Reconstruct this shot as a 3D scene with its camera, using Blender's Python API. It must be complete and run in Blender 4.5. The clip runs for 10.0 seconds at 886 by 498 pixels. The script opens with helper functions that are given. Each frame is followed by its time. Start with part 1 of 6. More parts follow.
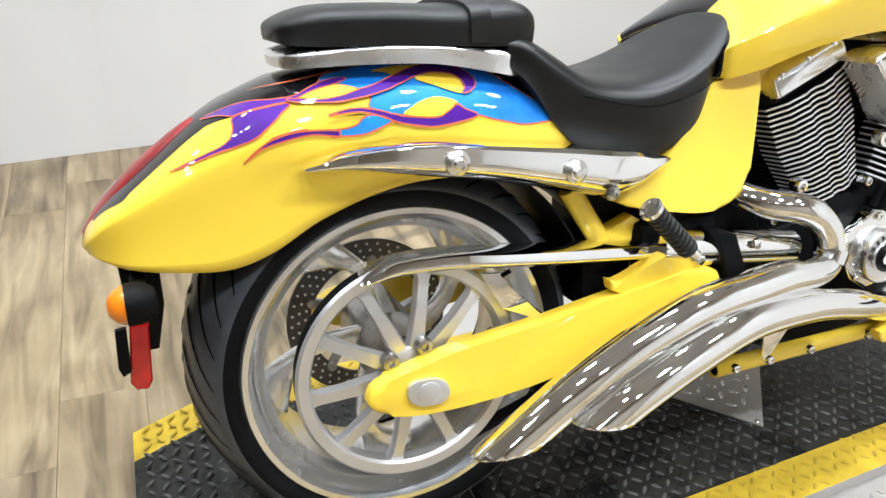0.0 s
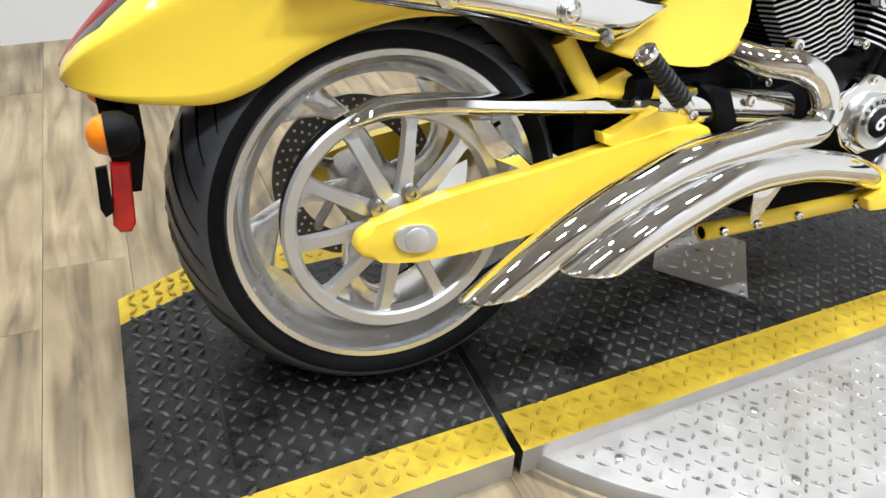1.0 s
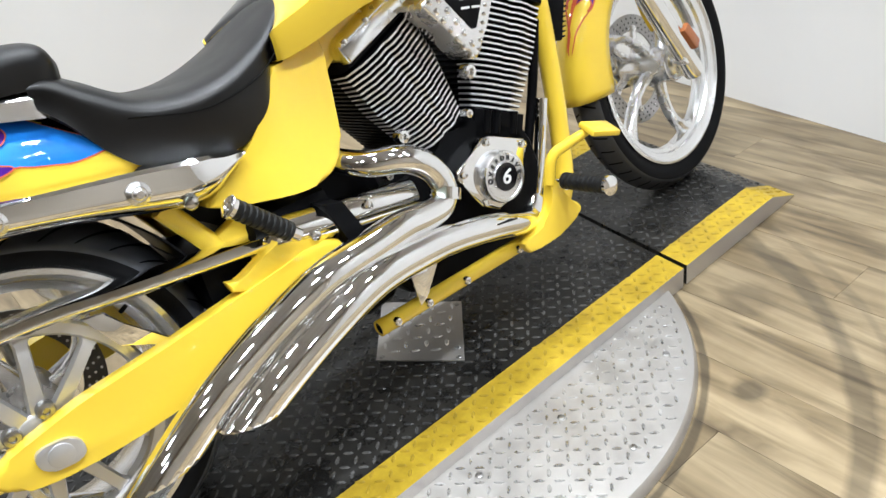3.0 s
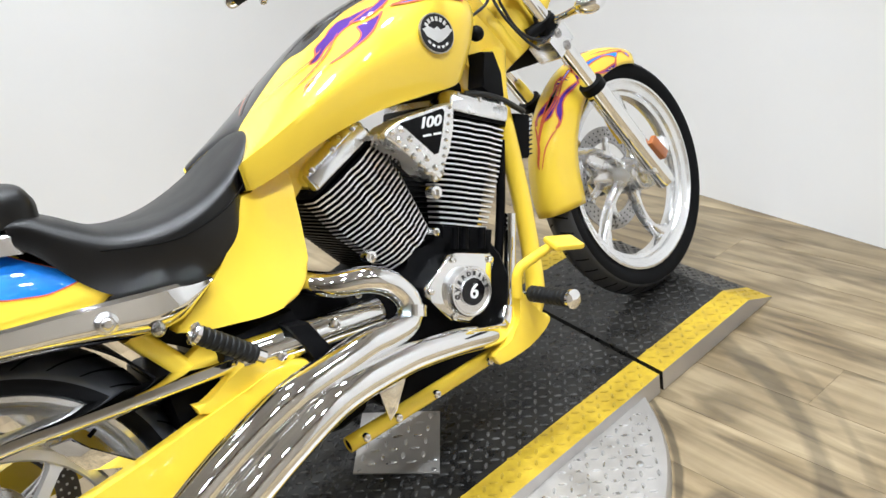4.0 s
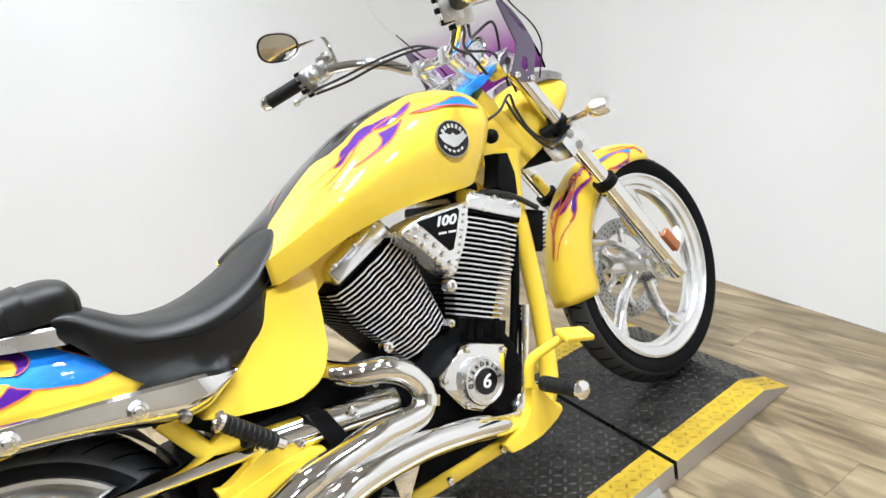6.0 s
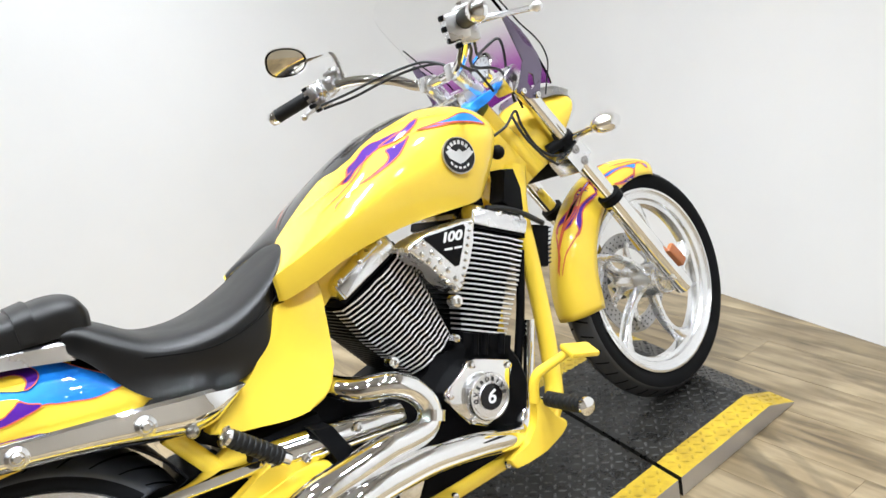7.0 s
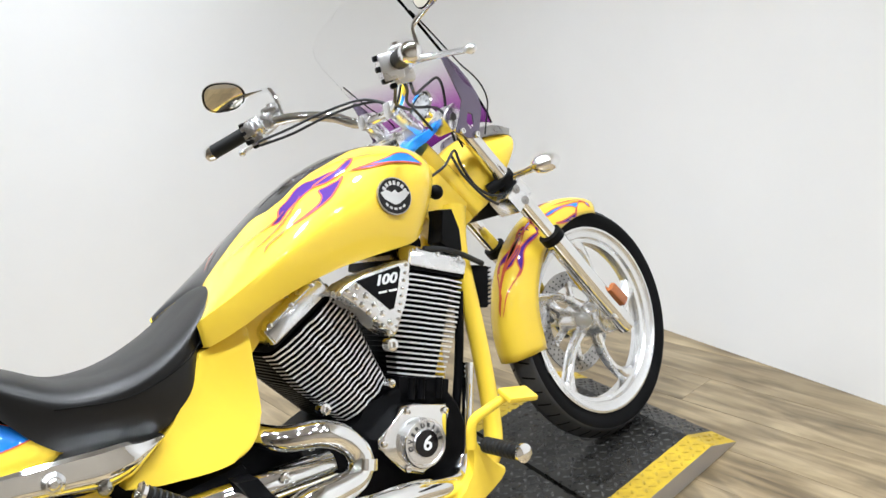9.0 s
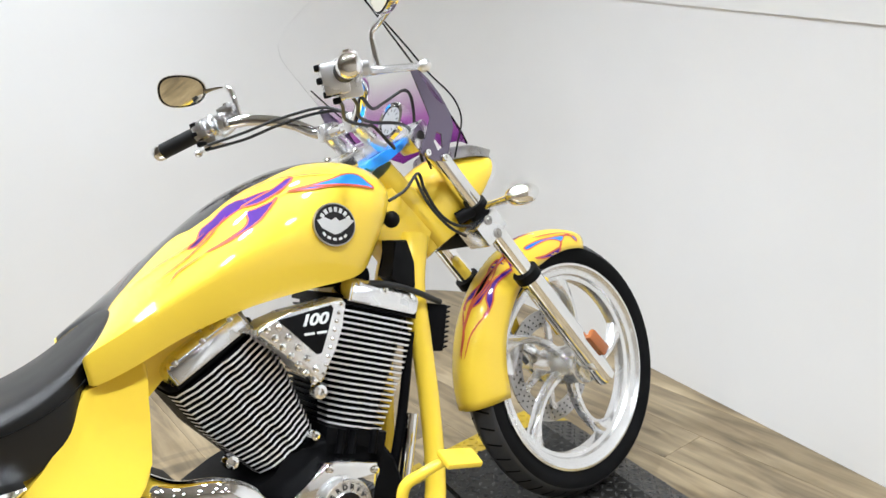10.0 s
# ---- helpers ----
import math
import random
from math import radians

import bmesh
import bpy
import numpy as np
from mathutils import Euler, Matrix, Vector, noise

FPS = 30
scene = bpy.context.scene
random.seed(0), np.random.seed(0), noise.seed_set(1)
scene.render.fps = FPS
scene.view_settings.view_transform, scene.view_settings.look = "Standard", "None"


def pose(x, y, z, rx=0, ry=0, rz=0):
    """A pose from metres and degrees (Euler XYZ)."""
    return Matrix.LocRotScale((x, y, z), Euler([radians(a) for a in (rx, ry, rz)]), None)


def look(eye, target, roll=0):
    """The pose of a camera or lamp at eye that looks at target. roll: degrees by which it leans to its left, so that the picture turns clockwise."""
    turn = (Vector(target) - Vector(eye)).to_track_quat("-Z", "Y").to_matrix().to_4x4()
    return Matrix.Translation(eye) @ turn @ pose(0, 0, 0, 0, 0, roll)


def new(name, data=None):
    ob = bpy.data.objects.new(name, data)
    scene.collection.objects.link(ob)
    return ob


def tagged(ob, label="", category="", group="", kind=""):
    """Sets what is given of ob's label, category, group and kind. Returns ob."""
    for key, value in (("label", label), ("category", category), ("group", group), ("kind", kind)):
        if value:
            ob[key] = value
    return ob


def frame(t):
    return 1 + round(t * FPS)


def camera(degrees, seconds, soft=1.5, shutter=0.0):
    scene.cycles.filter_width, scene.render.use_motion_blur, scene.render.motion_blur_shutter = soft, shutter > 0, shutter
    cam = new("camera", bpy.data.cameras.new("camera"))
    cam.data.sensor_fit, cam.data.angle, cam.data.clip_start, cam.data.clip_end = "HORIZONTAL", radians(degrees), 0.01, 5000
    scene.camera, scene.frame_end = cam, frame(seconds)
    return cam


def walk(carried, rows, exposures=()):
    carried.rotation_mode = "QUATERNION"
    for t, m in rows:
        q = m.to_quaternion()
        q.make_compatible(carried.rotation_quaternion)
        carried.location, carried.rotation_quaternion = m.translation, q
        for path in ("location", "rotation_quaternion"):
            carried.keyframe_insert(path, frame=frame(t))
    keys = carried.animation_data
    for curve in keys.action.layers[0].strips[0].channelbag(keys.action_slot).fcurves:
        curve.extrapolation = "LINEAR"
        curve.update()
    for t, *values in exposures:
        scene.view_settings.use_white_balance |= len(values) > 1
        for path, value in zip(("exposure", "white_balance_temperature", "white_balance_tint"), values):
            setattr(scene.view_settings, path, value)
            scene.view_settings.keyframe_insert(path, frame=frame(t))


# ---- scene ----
cam = camera(58.9, 10.0)
PATH = [
    (0, (-0.343, -1.069, 1.159), (0.344, 0.541, 0.193), 2.4),
    (0.5, (-0.359, -1.092, 1.079), (0.333, 0.429, -0.019), 4.4),
    (1, (-0.36, -1.115, 1.043), (0.33, 0.391, -0.077), 3.7),
    (1.5, (-0.284, -1.151, 1.052), (0.532, 0.306, -0.048), -0.2),
    (2, (-0.193, -1.202, 1.114), (0.833, 0.16, 0.07), -5.3),
    (2.2, (-0.173, -1.23, 1.126), (0.875, 0.097, 0.057), -8.5),
    (3.3, (0.045, -1.302, 1.179), (1.028, 0.146, 0.211), -8.8),
    (3.5, (0.06, -1.324, 1.194), (1.063, 0.139, 0.27), -8.0),
    (4, (0.062, -1.366, 1.216), (1.117, 0.129, 0.407), -10.3),
    (4.5, (0.041, -1.377, 1.253), (1.084, 0.139, 0.47), -10.8),
    (5, (0.041, -1.413, 1.294), (1.034, 0.168, 0.577), -8.3),
    (5.5, (0.057, -1.444, 1.286), (1.083, 0.142, 0.626), -9.6),
    (5.7, (0.062, -1.449, 1.276), (1.112, 0.13, 0.64), -10.4),
    (7, (0.061, -1.459, 1.295), (1.108, 0.138, 0.698), -10.3),
    (7.5, (0.061, -1.458, 1.313), (1.151, 0.12, 0.745), -9.7),
    (8, (0.06, -1.455, 1.312), (1.147, 0.128, 0.754), -9.0),
    (8.5, (0.051, -1.448, 1.316), (1.132, 0.142, 0.763), -9.3),
    (9, (0.128, -1.458, 1.306), (1.278, 0.084, 0.76), -9.1),
    (9.5, (0.301, -1.516, 1.351), (1.386, 0.082, 0.831), -6.8),
    (10, (0.399, -1.377, 1.321), (1.488, 0.205, 0.763), -5.0),
]
walk(cam, [(t, look(eye, target, roll)) for t, eye, target, roll in PATH], [(0, -0.13), (0.5, -0.18), (1.0, -0.21), (1.5, -0.26), (2.0, -0.30), (3.5, -0.22), (4.5, -0.15), (5.5, -0.11), (7.5, -0.07), (8.5, -0.11), (10, -0.20)])

# ---- light and exposure ----
world = bpy.data.worlds.new("room_air")
world.use_nodes = True
world.node_tree.nodes["Background"].inputs[0].default_value = (1.0, 0.99, 0.97, 1)
world.node_tree.nodes["Background"].inputs[1].default_value = 0.02
scene.world = world

LAMP_SPOTS = [(x, y) for x in (-1.75, -0.9, -0.05, 0.8, 1.55) for y in (-2.7, -1.3, 0.1, 1.35)]
LAMP_WATT, LAMP_SPREAD = 13.0, 112.0


# ---- mesh tools ----
def part(name, bm, material, parent=None, label="", smooth=True, angle=35):
    me = bpy.data.meshes.new(name)
    bmesh.ops.recalc_face_normals(bm, faces=bm.faces)
    bm.to_mesh(me)
    bm.free()
    for m in material if isinstance(material, (list, tuple)) else [material]:
        me.materials.append(m)
    if smooth:
        me.shade_smooth()
        me.set_sharp_from_angle(angle=radians(angle))
    ob = new(name, me)
    if parent:
        ob.parent = parent
    if label:
        ob["label"] = label
    return ob


def spline(pts, n):
    """Catmull-Rom through pts, n steps a span."""
    pts = [np.array(p, float) for p in pts]
    p = [2 * pts[0] - pts[1]] + pts + [2 * pts[-1] - pts[-2]]
    out = []
    for i in range(1, len(p) - 2):
        for k in range(n):
            t = k / n
            out.append(0.5 * (2 * p[i] + (p[i + 1] - p[i - 1]) * t + (2 * p[i - 1] - 5 * p[i] + 4 * p[i + 1] - p[i + 2]) * t * t
                              + (3 * p[i] - p[i - 1] - 3 * p[i + 1] + p[i + 2]) * t ** 3))
    return out + [pts[-1]]


def skin(bm, rings, closed=True, cap=True, flat=0):
    """Faces between rings of equal length; returns the rows of vertices."""
    rows = [[bm.verts.new(tuple(q)) for q in ring] for ring in rings]
    n = len(rows[0])
    for a, b in zip(rows, rows[1:]):
        for k in range(n if closed else n - 1):
            f = bm.faces.new((a[k], a[(k + 1) % n], b[(k + 1) % n], b[k]))
            f.material_index = flat
    if cap and closed:
        bm.faces.new(rows[0]).material_index = flat
        bm.faces.new(rows[-1][::-1]).material_index = flat
    return rows


def tube(bm, pts, radius, seg=16, steps=6, cap=True, squash=1.0):
    """A round bar along a smooth line through pts; radius: one, or one for each point."""
    radii = radius if isinstance(radius, (list, tuple)) else [radius] * len(pts)
    line = spline([(*p, r) for p, r in zip(pts, radii)], steps if len(pts) > 2 else 1)
    rings, side = [], None
    for i, q in enumerate(line):
        a, b = line[max(i - 1, 0)], line[min(i + 1, len(line) - 1)]
        d = Vector(b[:3] - a[:3]).normalized()
        if side is None:
            side = d.orthogonal().normalized()
        side = (side - d * side.dot(d)).normalized()
        up = d.cross(side)
        c = Vector(q[:3])
        rings.append([c + (side * math.cos(t) + up * math.sin(t) * squash) * float(q[3]) for t in np.linspace(0, 2 * math.pi, seg, endpoint=False)])
    skin(bm, rings, cap=cap)
    return bm


def lathe(bm, profile, seg=48, centre=(0, 0, 0), close=False, flat=0):
    """Turns (radius, y) pairs about an axle along y."""
    cx, cy, cz = centre
    prof = list(profile) + ([profile[0]] if close else [])
    rows = []
    for r, y in prof:
        if r < 1e-5:
            rows.append([bm.verts.new((cx, cy + y, cz))])
        else:
            rows.append([bm.verts.new((cx + r * math.cos(a), cy + y, cz + r * math.sin(a))) for a in np.linspace(0, 2 * math.pi, seg, endpoint=False)])
    if close:
        rows[-1] = rows[0]
    for a, b in zip(rows, rows[1:]):
        for k in range(seg):
            j = (k + 1) % seg
            vs = [a[k % len(a)], a[j % len(a)], b[j % len(b)], b[k % len(b)]]
            vs = [v for n, v in enumerate(vs) if v not in vs[:n]]
            if len(vs) > 2:
                bm.faces.new(vs).material_index = flat
    return bm


def slab(bm, outline, y0, y1, bevel=0.004, smooth=0, steps=2):
    """A plate of the x-z outline from y0 to y1, with rounded edges."""
    pts = outline
    if smooth:
        ring = [tuple(p) for p in outline]
        pts = [tuple(q) for q in spline(ring + [ring[0]], smooth)[:-1]]
    a = [bm.verts.new((x, y0, z)) for x, z in pts]
    b = [bm.verts.new((x, y1, z)) for x, z in pts]
    n = len(a)
    faces = [bm.faces.new(a), bm.faces.new(b[::-1])]
    edges = set(faces[0].edges) | set(faces[1].edges)
    for k in range(n):
        faces.append(bm.faces.new((a[k], b[k], b[(k + 1) % n], a[(k + 1) % n])))
    if bevel:
        bmesh.ops.bevel(bm, geom=list(edges), offset=bevel, segments=steps, profile=0.6, affect="EDGES", clamp_overlap=True)
    return bm


def block(bm, centre, size, bevel=0.004, m=None):
    made = bmesh.ops.create_cube(bm, size=1.0, matrix=Matrix.Translation(centre) @ (m or Matrix()) @ Matrix.Diagonal((*size, 1)))
    if bevel:
        es = {e for v in made["verts"] for e in v.link_edges}
        bmesh.ops.bevel(bm, geom=list(es), offset=bevel, segments=2, profile=0.6, affect="EDGES", clamp_overlap=True)
    return bm


def ball(bm, centre, size, u=20, v=12, m=None):
    bmesh.ops.create_uvsphere(bm, u_segments=u, v_segments=v, radius=1.0, matrix=Matrix.Translation(centre) @ (m or Matrix()) @ Matrix.Diagonal((*size, 1)))
    return bm


def bolt(bm, centre, r=0.008, h=0.006, axis=(0, -1, 0), sides=16):
    """A socket-head bolt that points along axis."""
    m = Matrix.Translation(centre) @ Vector(axis).to_track_quat("Z", "Y").to_matrix().to_4x4()
    rings = [(r, 0), (r, h * 0.7), (r * 0.86, h * 0.93), (r * 0.42, h), (r * 0.36, h * 0.7)]
    rows = [[m @ Vector((a * math.cos(t), a * math.sin(t), z)) for t in np.linspace(0, 2 * math.pi, sides, endpoint=False)] for a, z in rings]
    skin(bm, rows)
    return bm


def shaped(stations, n_u=6, n_top=8, n_side=6, power=2.3):
    """Grid of a body from rows (top x, z; side x, z, half width; bottom x, z, half width)."""
    line = spline(stations, n_u)
    grid = []
    for s in line:
        tx, tz, sx, sz, w, bx, bz, wb = s
        w, wb = max(w, 0.002), max(wb, 0.002)
        pw = power(tx) if callable(power) else power
        half = []
        for k in range(n_top + 1):
            a = math.pi / 2 * k / n_top
            f, g = math.sin(a) ** (2 / pw), math.cos(a) ** (2 / pw)
            half.append((sx + (tx - sx) * g, -w * f, sz + (tz - sz) * g))
        for k in range(1, n_side + 1):
            t = k / n_side
            e = t * t
            half.append((sx + (bx - sx) * t, -(w + (wb - w) * e), sz + (bz - sz) * t))
        grid.append(half)
    return grid


def body(bm, grid, under=0.0, flat=0, closed=True):
    """A closed body, mirrored over y = 0, from a half grid; under: how far the belly sags."""
    rings = []
    for half in grid:
        right, left = half[::-1], [(x, -y, z) for x, y, z in half[1:]]
        ring = right + left
        if not closed:
            rings.append(ring)
            continue
        (x0, y0, z0), (x1, y1, z1) = ring[-1], ring[0]
        ring += [(x0, y0 + (y1 - y0) * t, z0 - under * math.sin(math.pi * t)) for t in (0.2, 0.4, 0.6, 0.8)]
        rings.append(ring)
    return skin(bm, rings, closed=closed, cap=closed, flat=flat)


# ---- materials ----
def mat(name, colour, rough=0.5, metal=0.0, coat=0.0, vary=0.0, scale=8.0, bump=0.0, bump_scale=200.0, rough_vary=0.0, alpha=1.0, trans=0.0, ior=1.45, spec=0.5):
    m = bpy.data.materials.new(name)
    m.use_nodes = True
    nt = m.node_tree
    p = nt.nodes["Principled BSDF"]
    p.inputs["Base Color"].default_value = (*colour, 1)
    p.inputs["Roughness"].default_value = rough
    p.inputs["Metallic"].default_value = metal
    p.inputs["Coat Weight"].default_value = coat
    p.inputs["Coat Roughness"].default_value = 0.03
    p.inputs["Transmission Weight"].default_value = trans
    p.inputs["IOR"].default_value = ior
    p.inputs["Specular IOR Level"].default_value = spec
    co = nt.nodes.new("ShaderNodeTexCoord")
    if vary or rough_vary:
        no = nt.nodes.new("ShaderNodeTexNoise")
        no.inputs["Scale"].default_value = scale
        no.inputs["Detail"].default_value = 8
        nt.links.new(co.outputs["Object"], no.inputs["Vector"])
        if vary:
            ra = nt.nodes.new("ShaderNodeValToRGB")
            ra.color_ramp.elements[0].position, ra.color_ramp.elements[1].position = 0.3, 0.7
            ra.color_ramp.elements[0].color = (*[c * (1 - vary) for c in colour], 1)
            ra.color_ramp.elements[1].color = (*[min(1, c * (1 + vary)) for c in colour], 1)
            nt.links.new(no.outputs["Fac"], ra.inputs["Fac"])
            nt.links.new(ra.outputs["Color"], p.inputs["Base Color"])
        if rough_vary:
            mr = nt.nodes.new("ShaderNodeMapRange")
            mr.inputs["From Min"].default_value, mr.inputs["From Max"].default_value = 0.3, 0.7
            mr.inputs["To Min"].default_value, mr.inputs["To Max"].default_value = max(0.0, rough - rough_vary), rough + rough_vary
            nt.links.new(no.outputs["Fac"], mr.inputs["Value"])
            nt.links.new(mr.outputs["Result"], p.inputs["Roughness"])
    if bump:
        nb = nt.nodes.new("ShaderNodeTexNoise")
        nb.inputs["Scale"].default_value = bump_scale
        nb.inputs["Detail"].default_value = 4
        bu = nt.nodes.new("ShaderNodeBump")
        bu.inputs["Strength"].default_value = bump
        bu.inputs["Distance"].default_value = 0.002
        nt.links.new(co.outputs["Object"], nb.inputs["Vector"])
        nt.links.new(nb.outputs["Fac"], bu.inputs["Height"])
        nt.links.new(bu.outputs["Normal"], p.inputs["Normal"])
    return m


YELLOW = mat("yellow_paint", (0.84, 0.585, 0.05), 0.5, coat=1.0, vary=0.03, scale=3, spec=0.15)
BLACK_PAINT = mat("black_paint", (0.006, 0.005, 0.006), 0.16, coat=0.25, spec=0.3)
BLUE = mat("blue_flame_paint", (0.015, 0.23, 0.85), 0.45, coat=1.0, vary=0.45, scale=7, spec=0.15)
PURPLE = mat("purple_flame_paint", (0.060, 0.007, 0.21), 0.45, coat=1.0, vary=0.3, scale=9, spec=0.15)
ORANGE = mat("orange_pinstripe_paint", (0.60, 0.115, 0.05), 0.45, coat=1.0, spec=0.15)
CHROME = mat("chrome", (0.90, 0.90, 0.90), 0.035, metal=1.0, rough_vary=0.02, scale=30)
POLISHED = mat("polished_aluminium", (0.88, 0.88, 0.89), 0.26, metal=1.0, vary=0.06, scale=14, rough_vary=0.06)
CAST = mat("silver_painted_cast_metal", (0.66, 0.66, 0.67), 0.36, metal=0.80, vary=0.05, scale=20)
DARK_DISC = mat("dark_brake_steel", (0.10, 0.095, 0.09), 0.34, metal=0.9, vary=0.2, scale=30)
RIM = mat("machined_rim_aluminium", (0.86, 0.86, 0.865), 0.24, metal=0.92, vary=0.06, scale=14, rough_vary=0.06)
STEEL = mat("brushed_steel", (0.42, 0.41, 0.4), 0.32, metal=1.0, vary=0.15, scale=40, rough_vary=0.08)
FIN_EDGE = mat("machined_fin_edge", (0.74, 0.74, 0.74), 0.34, metal=0.55)
BLACK_METAL = mat("black_engine_enamel", (0.004, 0.004, 0.0045), 0.4, vary=0.4, scale=20, bump=0.1, spec=0.05)
BLACK_PLASTIC = mat("black_plastic", (0.005, 0.005, 0.0055), 0.45, bump=0.1, vary=0.3, scale=25, spec=0.1)
RUBBER = mat("tyre_rubber", (0.006, 0.006, 0.0065), 0.6, vary=0.35, scale=9, bump=0.2, bump_scale=120, rough_vary=0.1, spec=0.07)
TREAD = mat("tyre_tread_rubber", (0.050, 0.053, 0.060), 0.36, vary=0.3, scale=12, bump=0.2, bump_scale=90)
TREAD_DARK = mat("dark_tread_rubber", (0.028, 0.028, 0.030), 0.5, vary=0.3, scale=14, bump=0.25, bump_scale=90)
GROOVE = mat("tyre_groove", (0.004, 0.004, 0.004), 0.8, vary=0.2, spec=0.1)
GRIP = mat("grip_rubber", (0.008, 0.008, 0.008), 0.55, bump=0.3, bump_scale=300, vary=0.3, spec=0.3)
LEATHER = mat("black_seat_vinyl", (0.006, 0.0056, 0.0055), 0.40, bump=0.10, bump_scale=420, vary=0.25, scale=6, rough_vary=0.08, spec=0.42)
AMBER = mat("amber_lens", (0.85, 0.22, 0.01), 0.18, coat=0.6)
REFLECTOR = mat("orange_reflector", (0.36, 0.105, 0.026), 0.25, coat=0.5, bump=0.5, bump_scale=260)
TAIL_RED = mat("dark_red_lens", (0.24, 0.008, 0.010), 0.3, coat=0.1, vary=0.3, scale=25)
RED = mat("red_lens", (0.46, 0.010, 0.010), 0.15, coat=1.0, vary=0.25, scale=30)
MIRROR = mat("mirror_glass", (0.93, 0.89, 0.77), 0.02, metal=1.0)
BADGE_SILVER = mat("badge_silver", (0.7, 0.7, 0.7), 0.3, metal=0.6)
WHITE_PRINT = mat("white_print", (0.75, 0.75, 0.75), 0.4)
DIAL = mat("pale_dial_face", (0.26, 0.26, 0.26), 0.35, coat=0.5)
DARK_PRINT = mat("dark_print", (0.02, 0.02, 0.022), 0.35)
CABLE = mat("cable_rubber", (0.012, 0.012, 0.012), 0.5, vary=0.2)
WALL = mat("white_wall_paint", (0.87, 0.865, 0.86), 0.55, vary=0.02, scale=1.5, bump=0.05, bump_scale=60)
CEILING = mat("pale_ceiling_paint", (0.42, 0.42, 0.42), 0.8, vary=0.1, scale=2)
FAR_WALL = mat("warm_wall_paint", (0.38, 0.34, 0.29), 0.7, vary=0.08, scale=1.5)


def worn(name, dark, light, rough, metal=0.0, stains=(), patch=2.2, span=(0.42, 0.70)):
    """A trodden plate: two scales of wear, fine scratches and a few oil stains (x, y, radius)."""
    m = mat(name, dark, rough, metal, spec=0.35, bump=0.2, bump_scale=150)
    nt = m.node_tree
    p = nt.nodes["Principled BSDF"]
    geo = nt.nodes.new("ShaderNodeNewGeometry")
    big, fine = nt.nodes.new("ShaderNodeTexNoise"), nt.nodes.new("ShaderNodeTexNoise")
    big.inputs["Scale"].default_value, big.inputs["Detail"].default_value, big.inputs["Roughness"].default_value = patch, 7, 0.65
    fine.inputs["Scale"].default_value, fine.inputs["Detail"].default_value, fine.inputs["Roughness"].default_value = 26, 8, 0.7
    for n in (big, fine):
        nt.links.new(geo.outputs["Position"], n.inputs["Vector"])
    add = nt.nodes.new("ShaderNodeMath")
    add.operation = "MULTIPLY_ADD"
    add.inputs[1].default_value = 0.55
    nt.links.new(fine.outputs["Fac"], add.inputs[0])
    half = nt.nodes.new("ShaderNodeMath")
    half.operation = "MULTIPLY"
    half.inputs[1].default_value = 0.55
    nt.links.new(big.outputs["Fac"], half.inputs[0])
    nt.links.new(half.outputs[0], add.inputs[2])
    ramp = nt.nodes.new("ShaderNodeValToRGB")
    ramp.color_ramp.elements[0].position, ramp.color_ramp.elements[0].color = span[0], (*dark, 1)
    ramp.color_ramp.elements[1].position, ramp.color_ramp.elements[1].color = span[1], (*light, 1)
    nt.links.new(add.outputs[0], ramp.inputs["Fac"])
    colour, gloss = ramp.outputs["Color"], None
    rr = nt.nodes.new("ShaderNodeMapRange")
    rr.inputs["From Min"].default_value, rr.inputs["From Max"].default_value = 0.4, 0.7
    rr.inputs["To Min"].default_value, rr.inputs["To Max"].default_value = rough - 0.04 / (span[1] - span[0] + 0.1), rough + 0.05 / (span[1] - span[0] + 0.1)
    nt.links.new(fine.outputs["Fac"], rr.inputs["Value"])
    rough_out = rr.outputs["Result"]
    for x, y, r, depth in stains:
        colour, fac = dark_mark(nt, geo, fine, colour, (x, y), r, depth)
        mx = nt.nodes.new("ShaderNodeMix")
        mx.inputs["B"].default_value = 0.22
        nt.links.new(fac, mx.inputs["Factor"])
        nt.links.new(rough_out, mx.inputs["A"])
        rough_out = mx.outputs["Result"]
    nt.links.new(colour, p.inputs["Base Color"])
    nt.links.new(rough_out, p.inputs["Roughness"])
    return m


